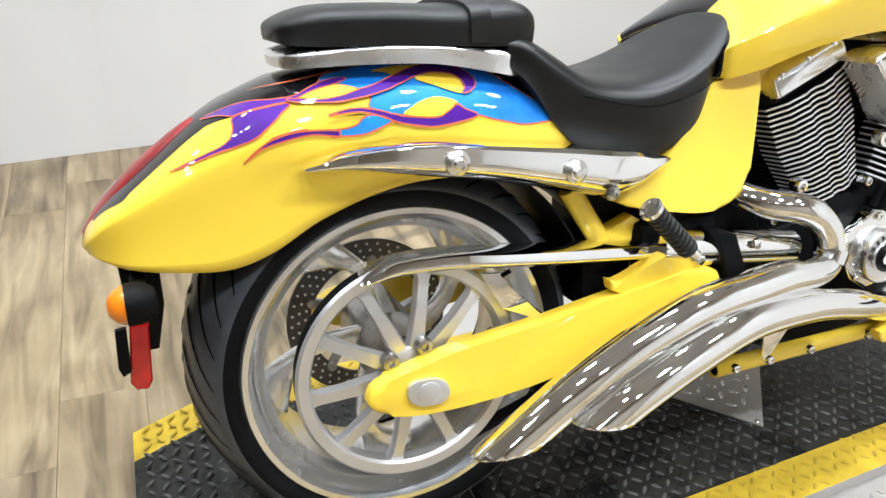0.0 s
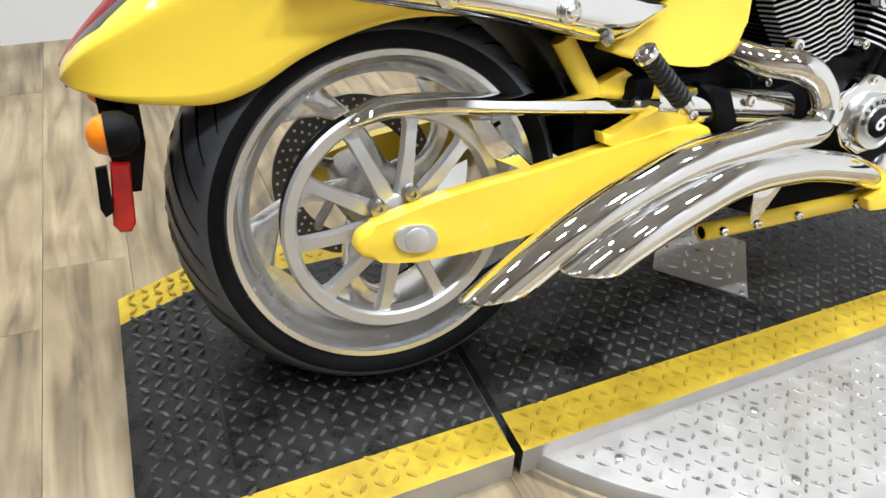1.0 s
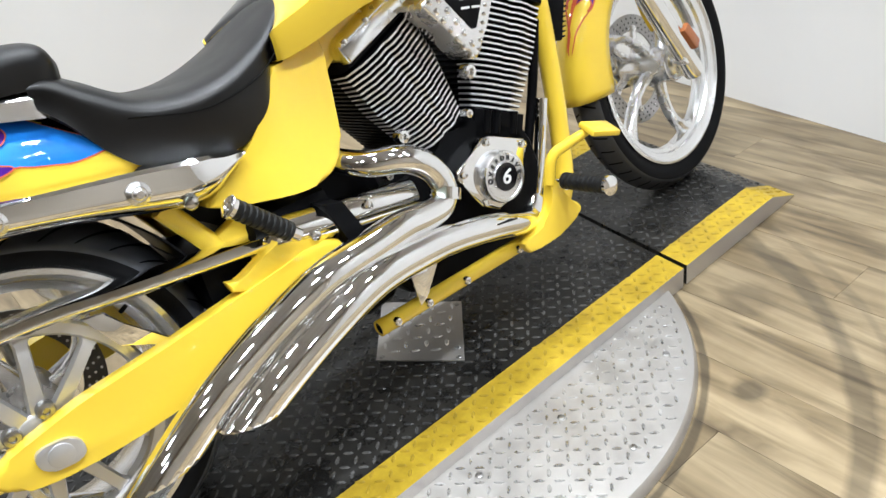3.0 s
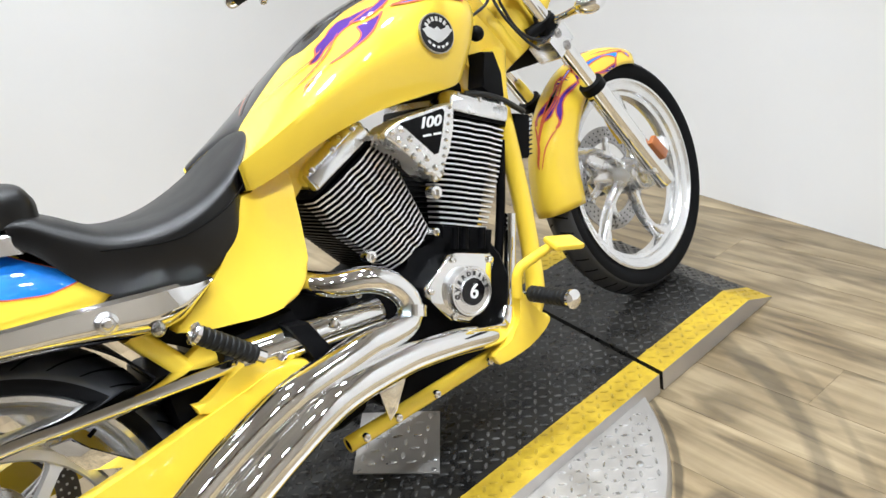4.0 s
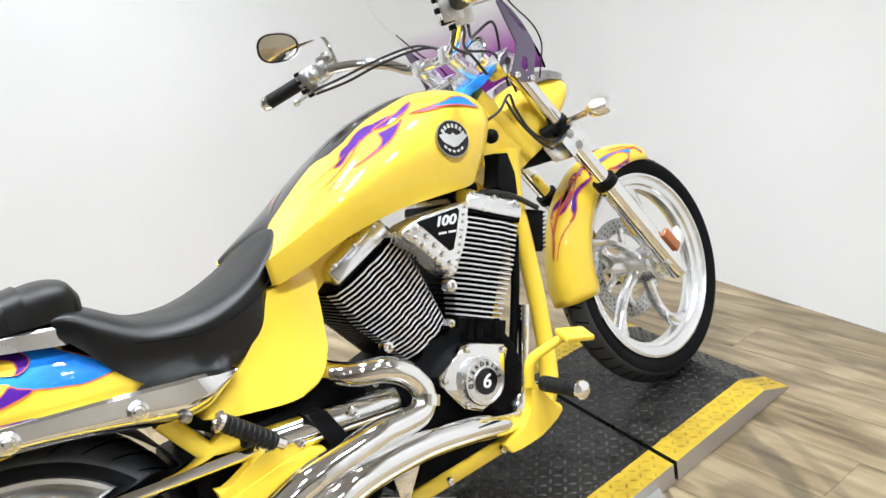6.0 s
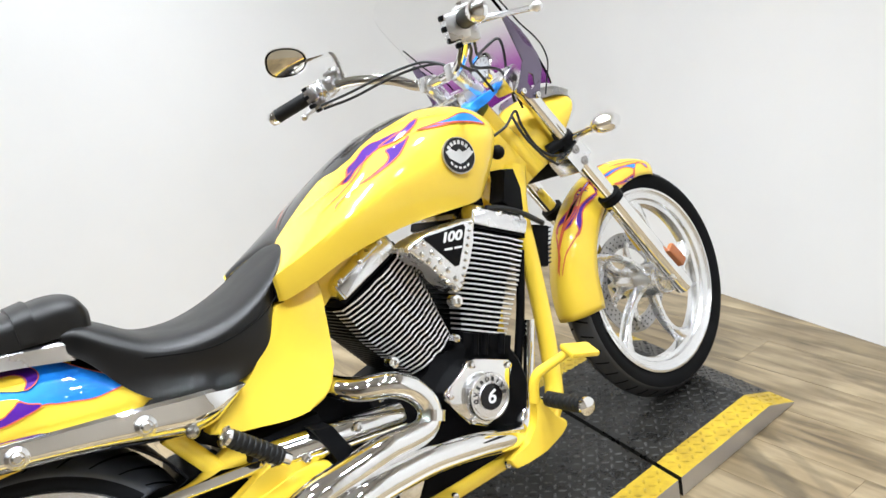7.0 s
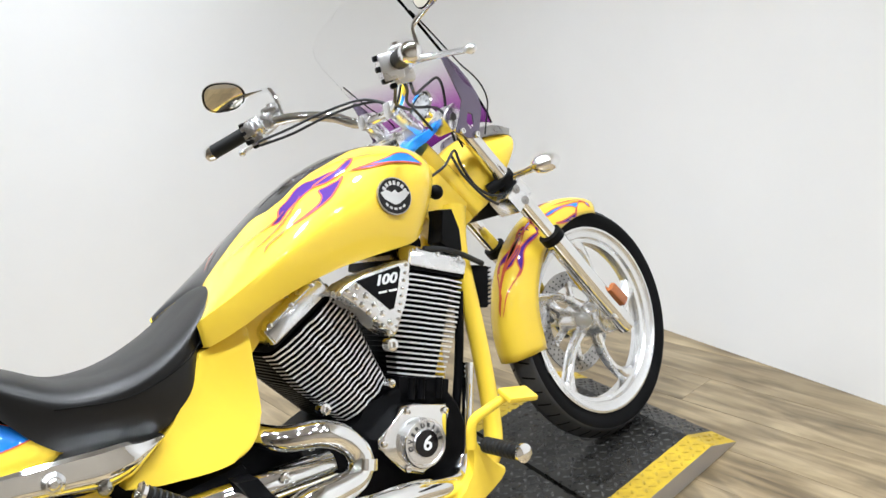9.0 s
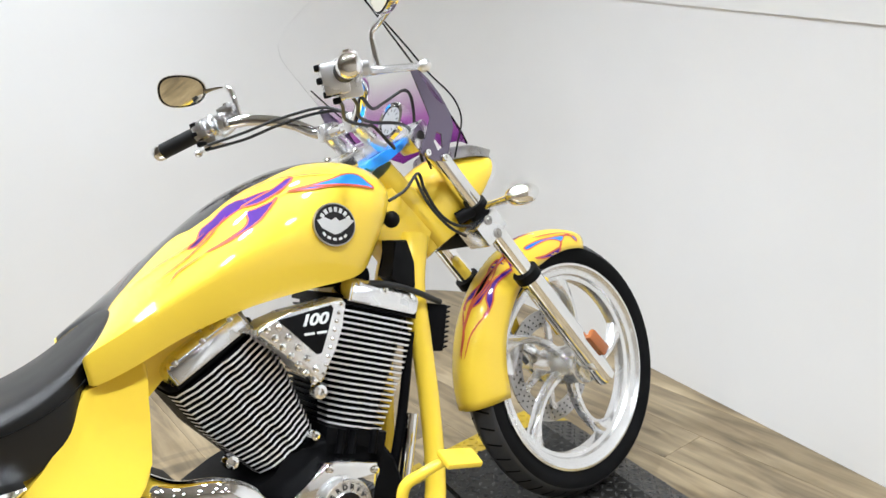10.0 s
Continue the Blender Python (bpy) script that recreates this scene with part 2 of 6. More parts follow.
def dark_mark(nt, geo, noise, colour, at, radius, depth, ring=0.0):
    """Darkens colour in a ragged spot round at, or along a ring of that width; gives colour and mask."""
    sub = nt.nodes.new("ShaderNodeVectorMath")
    sub.operation = "SUBTRACT"
    sub.inputs[1].default_value = (*at, 0)
    nt.links.new(geo.outputs["Position"], sub.inputs[0])
    flat = nt.nodes.new("ShaderNodeVectorMath")
    flat.operation = "MULTIPLY"
    flat.inputs[1].default_value = (1, 1, 0)
    nt.links.new(sub.outputs[0], flat.inputs[0])
    ln = nt.nodes.new("ShaderNodeVectorMath")
    ln.operation = "LENGTH"
    nt.links.new(flat.outputs[0], ln.inputs[0])
    d = ln.outputs["Value"]
    if ring:
        sh = nt.nodes.new("ShaderNodeMath")
        sh.operation = "SUBTRACT"
        sh.inputs[1].default_value = radius
        nt.links.new(d, sh.inputs[0])
        ab = nt.nodes.new("ShaderNodeMath")
        ab.operation = "ABSOLUTE"
        nt.links.new(sh.outputs[0], ab.inputs[0])
        d, radius = ab.outputs[0], ring
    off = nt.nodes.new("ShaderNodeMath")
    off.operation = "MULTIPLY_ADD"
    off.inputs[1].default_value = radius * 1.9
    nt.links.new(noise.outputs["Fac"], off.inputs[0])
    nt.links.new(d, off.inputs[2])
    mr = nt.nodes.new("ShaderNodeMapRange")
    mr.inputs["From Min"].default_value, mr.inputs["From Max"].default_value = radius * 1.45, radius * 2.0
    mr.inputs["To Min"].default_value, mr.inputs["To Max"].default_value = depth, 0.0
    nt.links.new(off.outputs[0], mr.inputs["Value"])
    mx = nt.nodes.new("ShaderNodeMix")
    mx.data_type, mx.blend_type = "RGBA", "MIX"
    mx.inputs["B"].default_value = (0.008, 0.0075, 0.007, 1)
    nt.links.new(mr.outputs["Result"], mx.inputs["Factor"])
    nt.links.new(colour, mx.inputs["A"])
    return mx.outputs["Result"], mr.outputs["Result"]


OIL = [(0.36, -0.205, 0.060, 0.9), (0.80, -0.20, 0.05, 0.6), (1.25, -0.10, 0.05, 0.5)]
DECK_BLACK = worn("black_coated_deck", (0.006, 0.006, 0.006), (0.026, 0.024, 0.021), 0.34, stains=OIL)
BARE_LUG = worn("bright_worn_lug", (0.55, 0.54, 0.53), (0.72, 0.71, 0.70), 0.32, metal=0.9, patch=4)
DECK_YELLOW = worn("yellow_safety_paint", (0.34, 0.22, 0.02), (0.56, 0.39, 0.03), 0.5, patch=5)
DECK_BARE = worn("bare_aluminium_plate", (0.42, 0.40, 0.38), (0.54, 0.515, 0.485), 0.40, metal=0.7, patch=2, span=(0.3, 0.85))

# tyre scuffs, smudges and a dark ring round the turntable: place, radius, depth, width of a ring
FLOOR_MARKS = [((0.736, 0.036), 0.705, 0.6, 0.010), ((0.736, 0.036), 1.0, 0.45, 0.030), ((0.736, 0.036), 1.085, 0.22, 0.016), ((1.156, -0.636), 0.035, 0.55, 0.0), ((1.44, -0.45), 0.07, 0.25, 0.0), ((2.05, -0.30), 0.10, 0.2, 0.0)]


def wood_material():
    """Grey-brown vinyl planks: colour by plank, streaked grain, knots, stains and dark rings."""
    m = bpy.data.materials.new("weathered_oak_vinyl")
    m.use_nodes = True
    nt = m.node_tree
    p = nt.nodes["Principled BSDF"]
    p.inputs["Roughness"].default_value = 0.33
    geo, inf = nt.nodes.new("ShaderNodeNewGeometry"), nt.nodes.new("ShaderNodeObjectInfo")
    mp = nt.nodes.new("ShaderNodeMapping")
    mp.inputs["Scale"].default_value = (14, 1.6, 14)
    off = nt.nodes.new("ShaderNodeVectorMath")
    off.operation = "MULTIPLY_ADD"
    off.inputs[1].default_value = (7, 13, 3)
    nt.links.new(inf.outputs["Random"], off.inputs[0])
    nt.links.new(geo.outputs["Position"], off.inputs[2])
    nt.links.new(off.outputs[0], mp.inputs["Vector"])
    grain = nt.nodes.new("ShaderNodeTexNoise")
    grain.inputs["Scale"].default_value, grain.inputs["Detail"].default_value, grain.inputs["Distortion"].default_value = 1.6, 9, 0.7
    nt.links.new(mp.outputs[0], grain.inputs["Vector"])
    ramp = nt.nodes.new("ShaderNodeValToRGB")
    el = ramp.color_ramp.elements
    el[0].position, el[0].color = 0.28, (0.095, 0.068, 0.038, 1)
    el[1].position, el[1].color = 0.72, (0.38, 0.295, 0.18, 1)
    e = el.new(0.48)
    e.color = (0.24, 0.182, 0.106, 1)
    nt.links.new(grain.outputs["Fac"], ramp.inputs["Fac"])
    cloud = nt.nodes.new("ShaderNodeTexNoise")
    cloud.inputs["Scale"].default_value, cloud.inputs["Detail"].default_value = 3.5, 5
    nt.links.new(off.outputs[0], cloud.inputs["Vector"])
    hsv = nt.nodes.new("ShaderNodeHueSaturation")
    val = nt.nodes.new("ShaderNodeMath")
    val.operation = "MULTIPLY_ADD"
    val.inputs[1].default_value, val.inputs[2].default_value = 0.3, 0.85
    nt.links.new(inf.outputs["Random"], val.inputs[0])
    nt.links.new(val.outputs[0], hsv.inputs["Value"])
    nt.links.new(ramp.outputs["Color"], hsv.inputs["Color"])
    mix = nt.nodes.new("ShaderNodeMix")
    mix.data_type, mix.blend_type = "RGBA", "MULTIPLY"
    cr = nt.nodes.new("ShaderNodeValToRGB")
    cr.color_ramp.elements[0].position, cr.color_ramp.elements[0].color = 0.35, (0.62, 0.58, 0.52, 1)
    cr.color_ramp.elements[1].position, cr.color_ramp.elements[1].color = 0.6, (1.0, 1.0, 1.0, 1)
    nt.links.new(cloud.outputs["Fac"], cr.inputs["Fac"])
    mix.inputs["Factor"].default_value = 0.8
    nt.links.new(hsv.outputs["Color"], mix.inputs["A"])
    nt.links.new(cr.outputs["Color"], mix.inputs["B"])
    colour = mix.outputs["Result"]
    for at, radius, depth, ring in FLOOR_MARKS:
        colour, _ = dark_mark(nt, geo, cloud, colour, at, radius, depth, ring)
    nt.links.new(colour, p.inputs["Base Color"])
    bu = nt.nodes.new("ShaderNodeBump")
    bu.inputs["Strength"].default_value, bu.inputs["Distance"].default_value = 0.2, 0.001
    nt.links.new(grain.outputs["Fac"], bu.inputs["Height"])
    nt.links.new(bu.outputs["Normal"], p.inputs["Normal"])
    return m


WOOD = wood_material()
SEAM = mat("dark_floor_joint", (0.11, 0.088, 0.06), 0.8, vary=0.3, scale=20)

# ---- room ----
WALL_LINE = [(-4.4, 1.62), (-0.80, 1.945), (-0.31, 1.985), (1.0, 2.09), (1.75, 2.12), (2.2, 2.04), (2.52, 1.78), (2.67, 1.40), (2.655, 1.10), (2.532, 0.364), (2.39, -0.505), (1.77, -4.3)]


def sheet(bm, line, z0, z1, inward, thick):
    """An upright wall of that thickness along a plan line; inward: how far its face stands in front of the line."""
    pts = [np.array(p, float) for p in line]
    nrm = []
    for i in range(len(pts)):
        d = pts[min(i + 1, len(pts) - 1)] - pts[max(i - 1, 0)]
        d /= np.linalg.norm(d)
        nrm.append(np.array((d[1], -d[0])))
    face = [p + n * inward for p, n in zip(pts, nrm)]
    back = [p - n * thick for p, n in zip(pts, nrm)]
    rings = [[(*a, z0), (*a, z1), (*b, z1), (*b, z0)] for a, b in zip(face, back)]
    skin(bm, rings)
    return bm


curve = spline(WALL_LINE, 5)
tagged(part("wall_north", sheet(bmesh.new(), curve, 0, 2.8, 0.0, 0.12), WALL), "white painted wall panel curving round the corner", "wall", kind="structure")
UPPER = [p for p in curve if p[0] > 1.3 and p[1] < 1.15]
bm = sheet(bmesh.new(), UPPER, 0, 2.8, 0.005, 0.02)
for v in bm.verts:
    if v.co.z < 1:
        v.co.z = 1.212 + 0.124 * (v.co.y + 0.485)
tagged(part("wall_upper_panel", bm, WALL, smooth=False), "white upper wall panel with a sloping lower edge", "wall panel", kind="structure")
tagged(part("wall_south", sheet(bmesh.new(), [(2.0, -3.55), (-4.4, -3.55)], 0, 2.8, 0.0, 0.1), FAR_WALL), "plain dark painted wall", "wall", kind="structure")
tagged(part("wall_west", sheet(bmesh.new(), [(-4.3, -3.65), (-4.3, 2.1)], 0, 2.8, 0.0, 0.1), FAR_WALL), "plain dark painted wall", "wall", kind="structure")
bm = bmesh.new()
block(bm, (-0.7, -0.9, 2.86), (7.8, 7.2, 0.1), 0)
tagged(part("ceiling", bm, CEILING, smooth=False), "pale grey ceiling with small round lamps", "ceiling", kind="structure")
bm = bmesh.new()
block(bm, (-0.7, -0.9, -0.06), (7.8, 7.2, 0.1), 0)
floor = tagged(part("floor", bm, SEAM, smooth=False), "weathered oak-look vinyl plank floor", "floor", kind="structure")

# ---- ceiling lamps ----
GLOW = bpy.data.materials.new("lamp_diffuser")
GLOW.use_nodes = True
GLOW.node_tree.nodes["Principled BSDF"].inputs["Emission Color"].default_value = (1, 0.97, 0.92, 1)
GLOW.node_tree.nodes["Principled BSDF"].inputs["Emission Strength"].default_value = 6.0


def ceiling_lamp(x, y):
    bm = bmesh.new()
    m = Matrix.Translation((x, y, 2.81)) @ Matrix.Rotation(math.pi / 2, 4, "X")
    lathe(bm, [(0.0, 0.0), (0.11, 0.0), (0.11, 0.02), (0.095, 0.035), (0.085, 0.03), (0.08, 0.012)], 32)
    bm.transform(m)
    ob = tagged(part("ceiling_lamp", bm, CAST), "round recessed ceiling lamp, switched on", "lamp", group="ceiling lamps")
    d = bmesh.new()
    lathe(d, [(0.0, 0.0), (0.079, 0.0), (0.079, 0.004), (0.0, 0.004)], 32)
    d.transform(m @ Matrix.Translation((0, 0.014, 0)))
    part("diffuser", d, GLOW, ob, "glowing white diffuser")
    la = bpy.data.lights.new("ceiling_light", "AREA")
    la.shape, la.size, la.energy, la.color = "DISK", 0.16, LAMP_WATT * (1.2 if y == -1.3 else 1.0) * (0.72 if x < -0.5 else 1.28 if x > 0.5 and y < 0 else 1.08 if x > 0.5 else 1.0), (0.885, 0.955, 1.03)
    la.spread = radians(LAMP_SPREAD)
    new("ceiling_light", la).matrix_world = pose(x, y, 2.765)


for spot in LAMP_SPOTS:
    ceiling_lamp(*spot)

# ---- motorcycle ----
LEAN_DEG = 11.0
bike = new("motorcycle")
bike.matrix_world = pose(0.007, 0.008, 0.362, -LEAN_DEG, 0, 0)
tagged(bike, "yellow cruiser with blue and purple flames on its side stand", "motorcycle")
BIKE = bike.matrix_world.copy()
DECK = 0.056


def on_deck(bm):
    """Flattens what would sink into the deck: the tyre's contact patch."""
    inv = BIKE.inverted()
    for v in bm.verts:
        w = BIKE @ v.co
        if w.z < DECK + 0.001:
            w.z = DECK + 0.001
            v.co = inv @ w
    return bm


# steering: the front end turned to the left about its raked axis
HEAD, RAKE = Vector((1.30, 0, 0.62)), Vector((-0.574, 0, 0.819))
# the front end stands a little further out than the frame's middle plane
OUT = Matrix.Translation((0.053, -1.617, 0.653)) @ Matrix.Scale(1.029, 4) @ Matrix.Translation((-0.053, 1.617, -0.653))
STEER = OUT @ Matrix.Translation((-0.018, 0, 0.012)) @ Matrix.Translation(HEAD) @ Matrix.Rotation(radians(7.0), 4, RAKE) @ Matrix.Translation(-HEAD)
WHEEL_STEER = OUT @ Matrix.Translation(HEAD) @ Matrix.Rotation(radians(7.4), 4, RAKE) @ Matrix.Translation(-HEAD)


def steered(bm):
    bm.transform(STEER)
    return bm


def turned(bm):
    """The front wheel and its fender."""
    bm.transform(WHEEL_STEER)
    return bm


# -- rear wheel --
def rear_wheel():
    RT = 0.332
    bm = bmesh.new()
    half = [(0.250, -0.104), (0.262, -0.119), (0.276, -0.127), (0.290, -0.124), (0.302, -0.110), (0.316, -0.083), (0.327, -0.048), (RT, 0.0)]
    prof = half + [(r, -y) for r, y in half[-2::-1]]
    rows = [(r, y) for r, y in spline(prof, 3)]
    rows = [(r, y * 1.24 if y > 0 else y) for r, y in rows]
    lathe(bm, rows, 96)
    on_deck(bm)
    for f in bm.faces:
        c = f.calc_center_median()
        f.material_index = 1 if math.hypot(c.x, c.z) > 0.284 else 0
    wheel = part("rear_wheel", bm, [RUBBER, TREAD], bike, "wide black tyre on a polished deep-dish rim", angle=60)
    # tread grooves: slanting sipes proud by a hair, dark
    crown = sorted((y, r) for r, y in rows if r > 0.280)
    crown_y, crown_r = [q[0] for q in crown], [q[1] for q in crown]
    g = bmesh.new()
    for k in range(36):
        a0 = 2 * math.pi * k / 36
        for side in (-1, 1):
            line = []
            for t in np.linspace(0, 1, 9):
                y = side * (0.010 + 0.108 * t)
                r = float(np.interp(y, crown_y, crown_r)) + 0.0016
                a = a0 + (0.10 if side > 0 else 0.0) + 0.30 * t ** 1.4
                w = 0.0165 * (1 - 0.8 * t) / r
                line.append([(r * math.cos(a - w / 2), y, r * math.sin(a - w / 2)), (r * math.cos(a + w / 2), y, r * math.sin(a + w / 2))])
            vs = [[g.verts.new(p) for p in pair] for pair in line]
            for p, q in zip(vs, vs[1:]):
                g.faces.new((p[0], p[1], q[1], q[0]))
    for v in [v for v in g.verts if (BIKE @ v.co).z < DECK + 0.02]:
        g.verts.remove(v)
    tagged(part("tread_groove", g, GROOVE, wheel, smooth=False), kind="stuff")
    # rim: lip, stepped barrel
    bm = bmesh.new()
    lip = [(0.243, -0.100), (0.252, -0.104), (0.259, -0.110), (0.2605, -0.116), (0.257, -0.121), (0.248, -0.121), (0.243, -0.112), (0.236, -0.104), (0.233, -0.085), (0.229, -0.080), (0.216, -0.072), (0.213, -0.045),
           (0.210, 0.0), (0.213, 0.06), (0.232, 0.085), (0.250, 0.118), (0.259, 0.114), (0.255, 0.104), (0.245, 0.100), (0.235, 0.07), (0.225, 0.0)]
    lathe(bm, lip, 96, close=True)
    rim = part("rim", bm, RIM, wheel, "polished aluminium deep-dish rim")
    # five swept spokes and hub behind the belt pulley
    for k in range(5):
        bm = bmesh.new()
        a0 = 2 * math.pi * k / 5 + 0.34
        rings = []
        for t in np.linspace(0, 1, 9):
            r = 0.045 + 0.172 * t
            a = a0 + 0.62 * t ** 1.6
            w = 0.052 - 0.030 * math.sin(math.pi * min(t * 1.15, 1)) + 0.03 * max(0, t - 0.75) / 0.25
            d = Vector((math.cos(a), 0, math.sin(a)))
            e = Vector((-math.sin(a + 0.35), 0, math.cos(a + 0.35)))
            y0 = -0.052 + 0.02 * t
            rings.append([d * r + e * (w / 2 * s) + Vector((0, y0 + dy, 0)) for s, dy in ((-1, 0.012), (-0.6, 0.0), (0.6, 0.0), (1, 0.012), (0.9, 0.03), (-0.9, 0.03))])
        skin(bm, rings)
        part("spoke", bm, RIM, rim, angle=50)
    bm = bmesh.new()
    lathe(bm, [(0.0, -0.16), (0.04, -0.16), (0.05, -0.13), (0.06, -0.06), (0.06, 0.05), (0.045, 0.11), (0.0, 0.11)], 40)
    part("hub", bm, STEEL, wheel)
    # brake disc on the far side
    bm = bmesh.new()
    lathe(bm, [(0.108, 0.082), (0.150, 0.082), (0.150, 0.088), (0.108, 0.088)], 64, close=True)
    disc = part("brake_disc", bm, DARK_DISC, wheel, "drilled dark steel brake disc")
    h = bmesh.new()
    for k in range(44):
        for j in range(3):
            a = 2 * math.pi * (k + 0.33 * j) / 44
            r = 0.117 + 0.012 * j
            m = Matrix.Translation((r * math.cos(a), 0.0815, r * math.sin(a))) @ Matrix.Rotation(math.pi / 2, 4, "X")
            bmesh.ops.create_circle(h, cap_ends=True, segments=8, radius=0.0028, matrix=m)
    tagged(part("drilled_hole", h, BADGE_SILVER, disc, smooth=False), kind="stuff")
    for k in range(5):
        a = 2 * math.pi * k / 5
        bm = bmesh.new()
        tube(bm, [(0.05 * math.cos(a), 0.085, 0.05 * math.sin(a)), (0.115 * math.cos(a + 0.2), 0.085, 0.115 * math.sin(a + 0.2))], 0.009, 10)
        bolt(bm, (0.112 * math.cos(a + 0.2), 0.082, 0.112 * math.sin(a + 0.2)), 0.009, 0.008)
        part("carrier_arm", bm, STEEL, disc)
    # belt pulley with ten flat spokes
    bm = bmesh.new()
    lathe(bm, [(0.160, -0.150), (0.164, -0.155), (0.180, -0.156), (0.1845, -0.151), (0.1745, -0.148), (0.1745, -0.120), (0.166, -0.118), (0.160, -0.125)], 80, close=True)
    pulley = part("belt_pulley", bm, CAST, wheel, "silver cast belt pulley with ten spokes")
    for k in range(10):
        a = 2 * math.pi * k / 10 + 0.12
        d, e = Vector((math.cos(a), 0, math.sin(a))), Vector((-math.sin(a), 0, math.cos(a)))
        bm = bmesh.new()
        rings = []
        for r, w, y in ((0.036, 0.014, -0.160), (0.06, 0.0145, -0.162), (0.11, 0.0115, -0.158), (0.150, 0.0115, -0.151), (0.163, 0.017, -0.147)):
            rings.append([d * r + e * (w * s) + Vector((0, y + dy, 0)) for s, dy in ((-1, 0.012), (-0.75, 0.001), (0.75, 0.001), (1, 0.012), (0.8, 0.022), (-0.8, 0.022))])
        skin(bm, rings)
        part("pulley_spoke", bm, CAST, pulley, angle=50)
    bm = bmesh.new()
    lathe(bm, [(0.0, -0.162), (0.040, -0.162), (0.046, -0.158), (0.046, -0.13), (0.0, -0.13)], 48)
    part("pulley_hub", bm, CAST, pulley)
    for k in range(5):
        a = 2 * math.pi * k / 5 - 0.05
        bm = bmesh.new()
        bolt(bm, (0.049 * math.cos(a), -0.158, 0.049 * math.sin(a)), 0.0145, 0.018)
        part("pulley_bolt", bm, STEEL, pulley)
    # belt: round the pulley and forward to the gearbox
    bm = bmesh.new()
    R = 0.178
    path = [(0.62, 0.115), (0.3, 0.15)] + [(R * math.cos(a), R * math.sin(a)) for a in np.linspace(1.45, 2 * math.pi - 1.42, 40)] + [(0.3, -0.09), (0.62, 0.03)]
    rings = []
    for i, (x, z) in enumerate(path):
        a, b = path[max(i - 1, 0)], path[min(i + 1, len(path) - 1)]
        d = Vector((b[0] - a[0], 0, b[1] - a[1])).normalized()
        n = Vector((d.z, 0, -d.x))
        c = Vector((x, 0, z))
        rings.append([c + n * s + Vector((0, y, 0)) for s, y in ((-0.003, -0.149), (0.003, -0.149), (0.003, -0.121), (-0.003, -0.121))])
    skin(bm, rings)
    part("drive_belt", bm, RUBBER, wheel, "black rubber drive belt", smooth=False)
    bm = bmesh.new()
    tube(bm, [(0.178, -0.118, 0.118), (0.19, -0.123, 0.126)], 0.004, 8)
    part("tyre_valve", bm, BLACK_PLASTIC, wheel)


rear_wheel()


# -- front wheel --
FA = Vector((1.702, 0, 0.060))


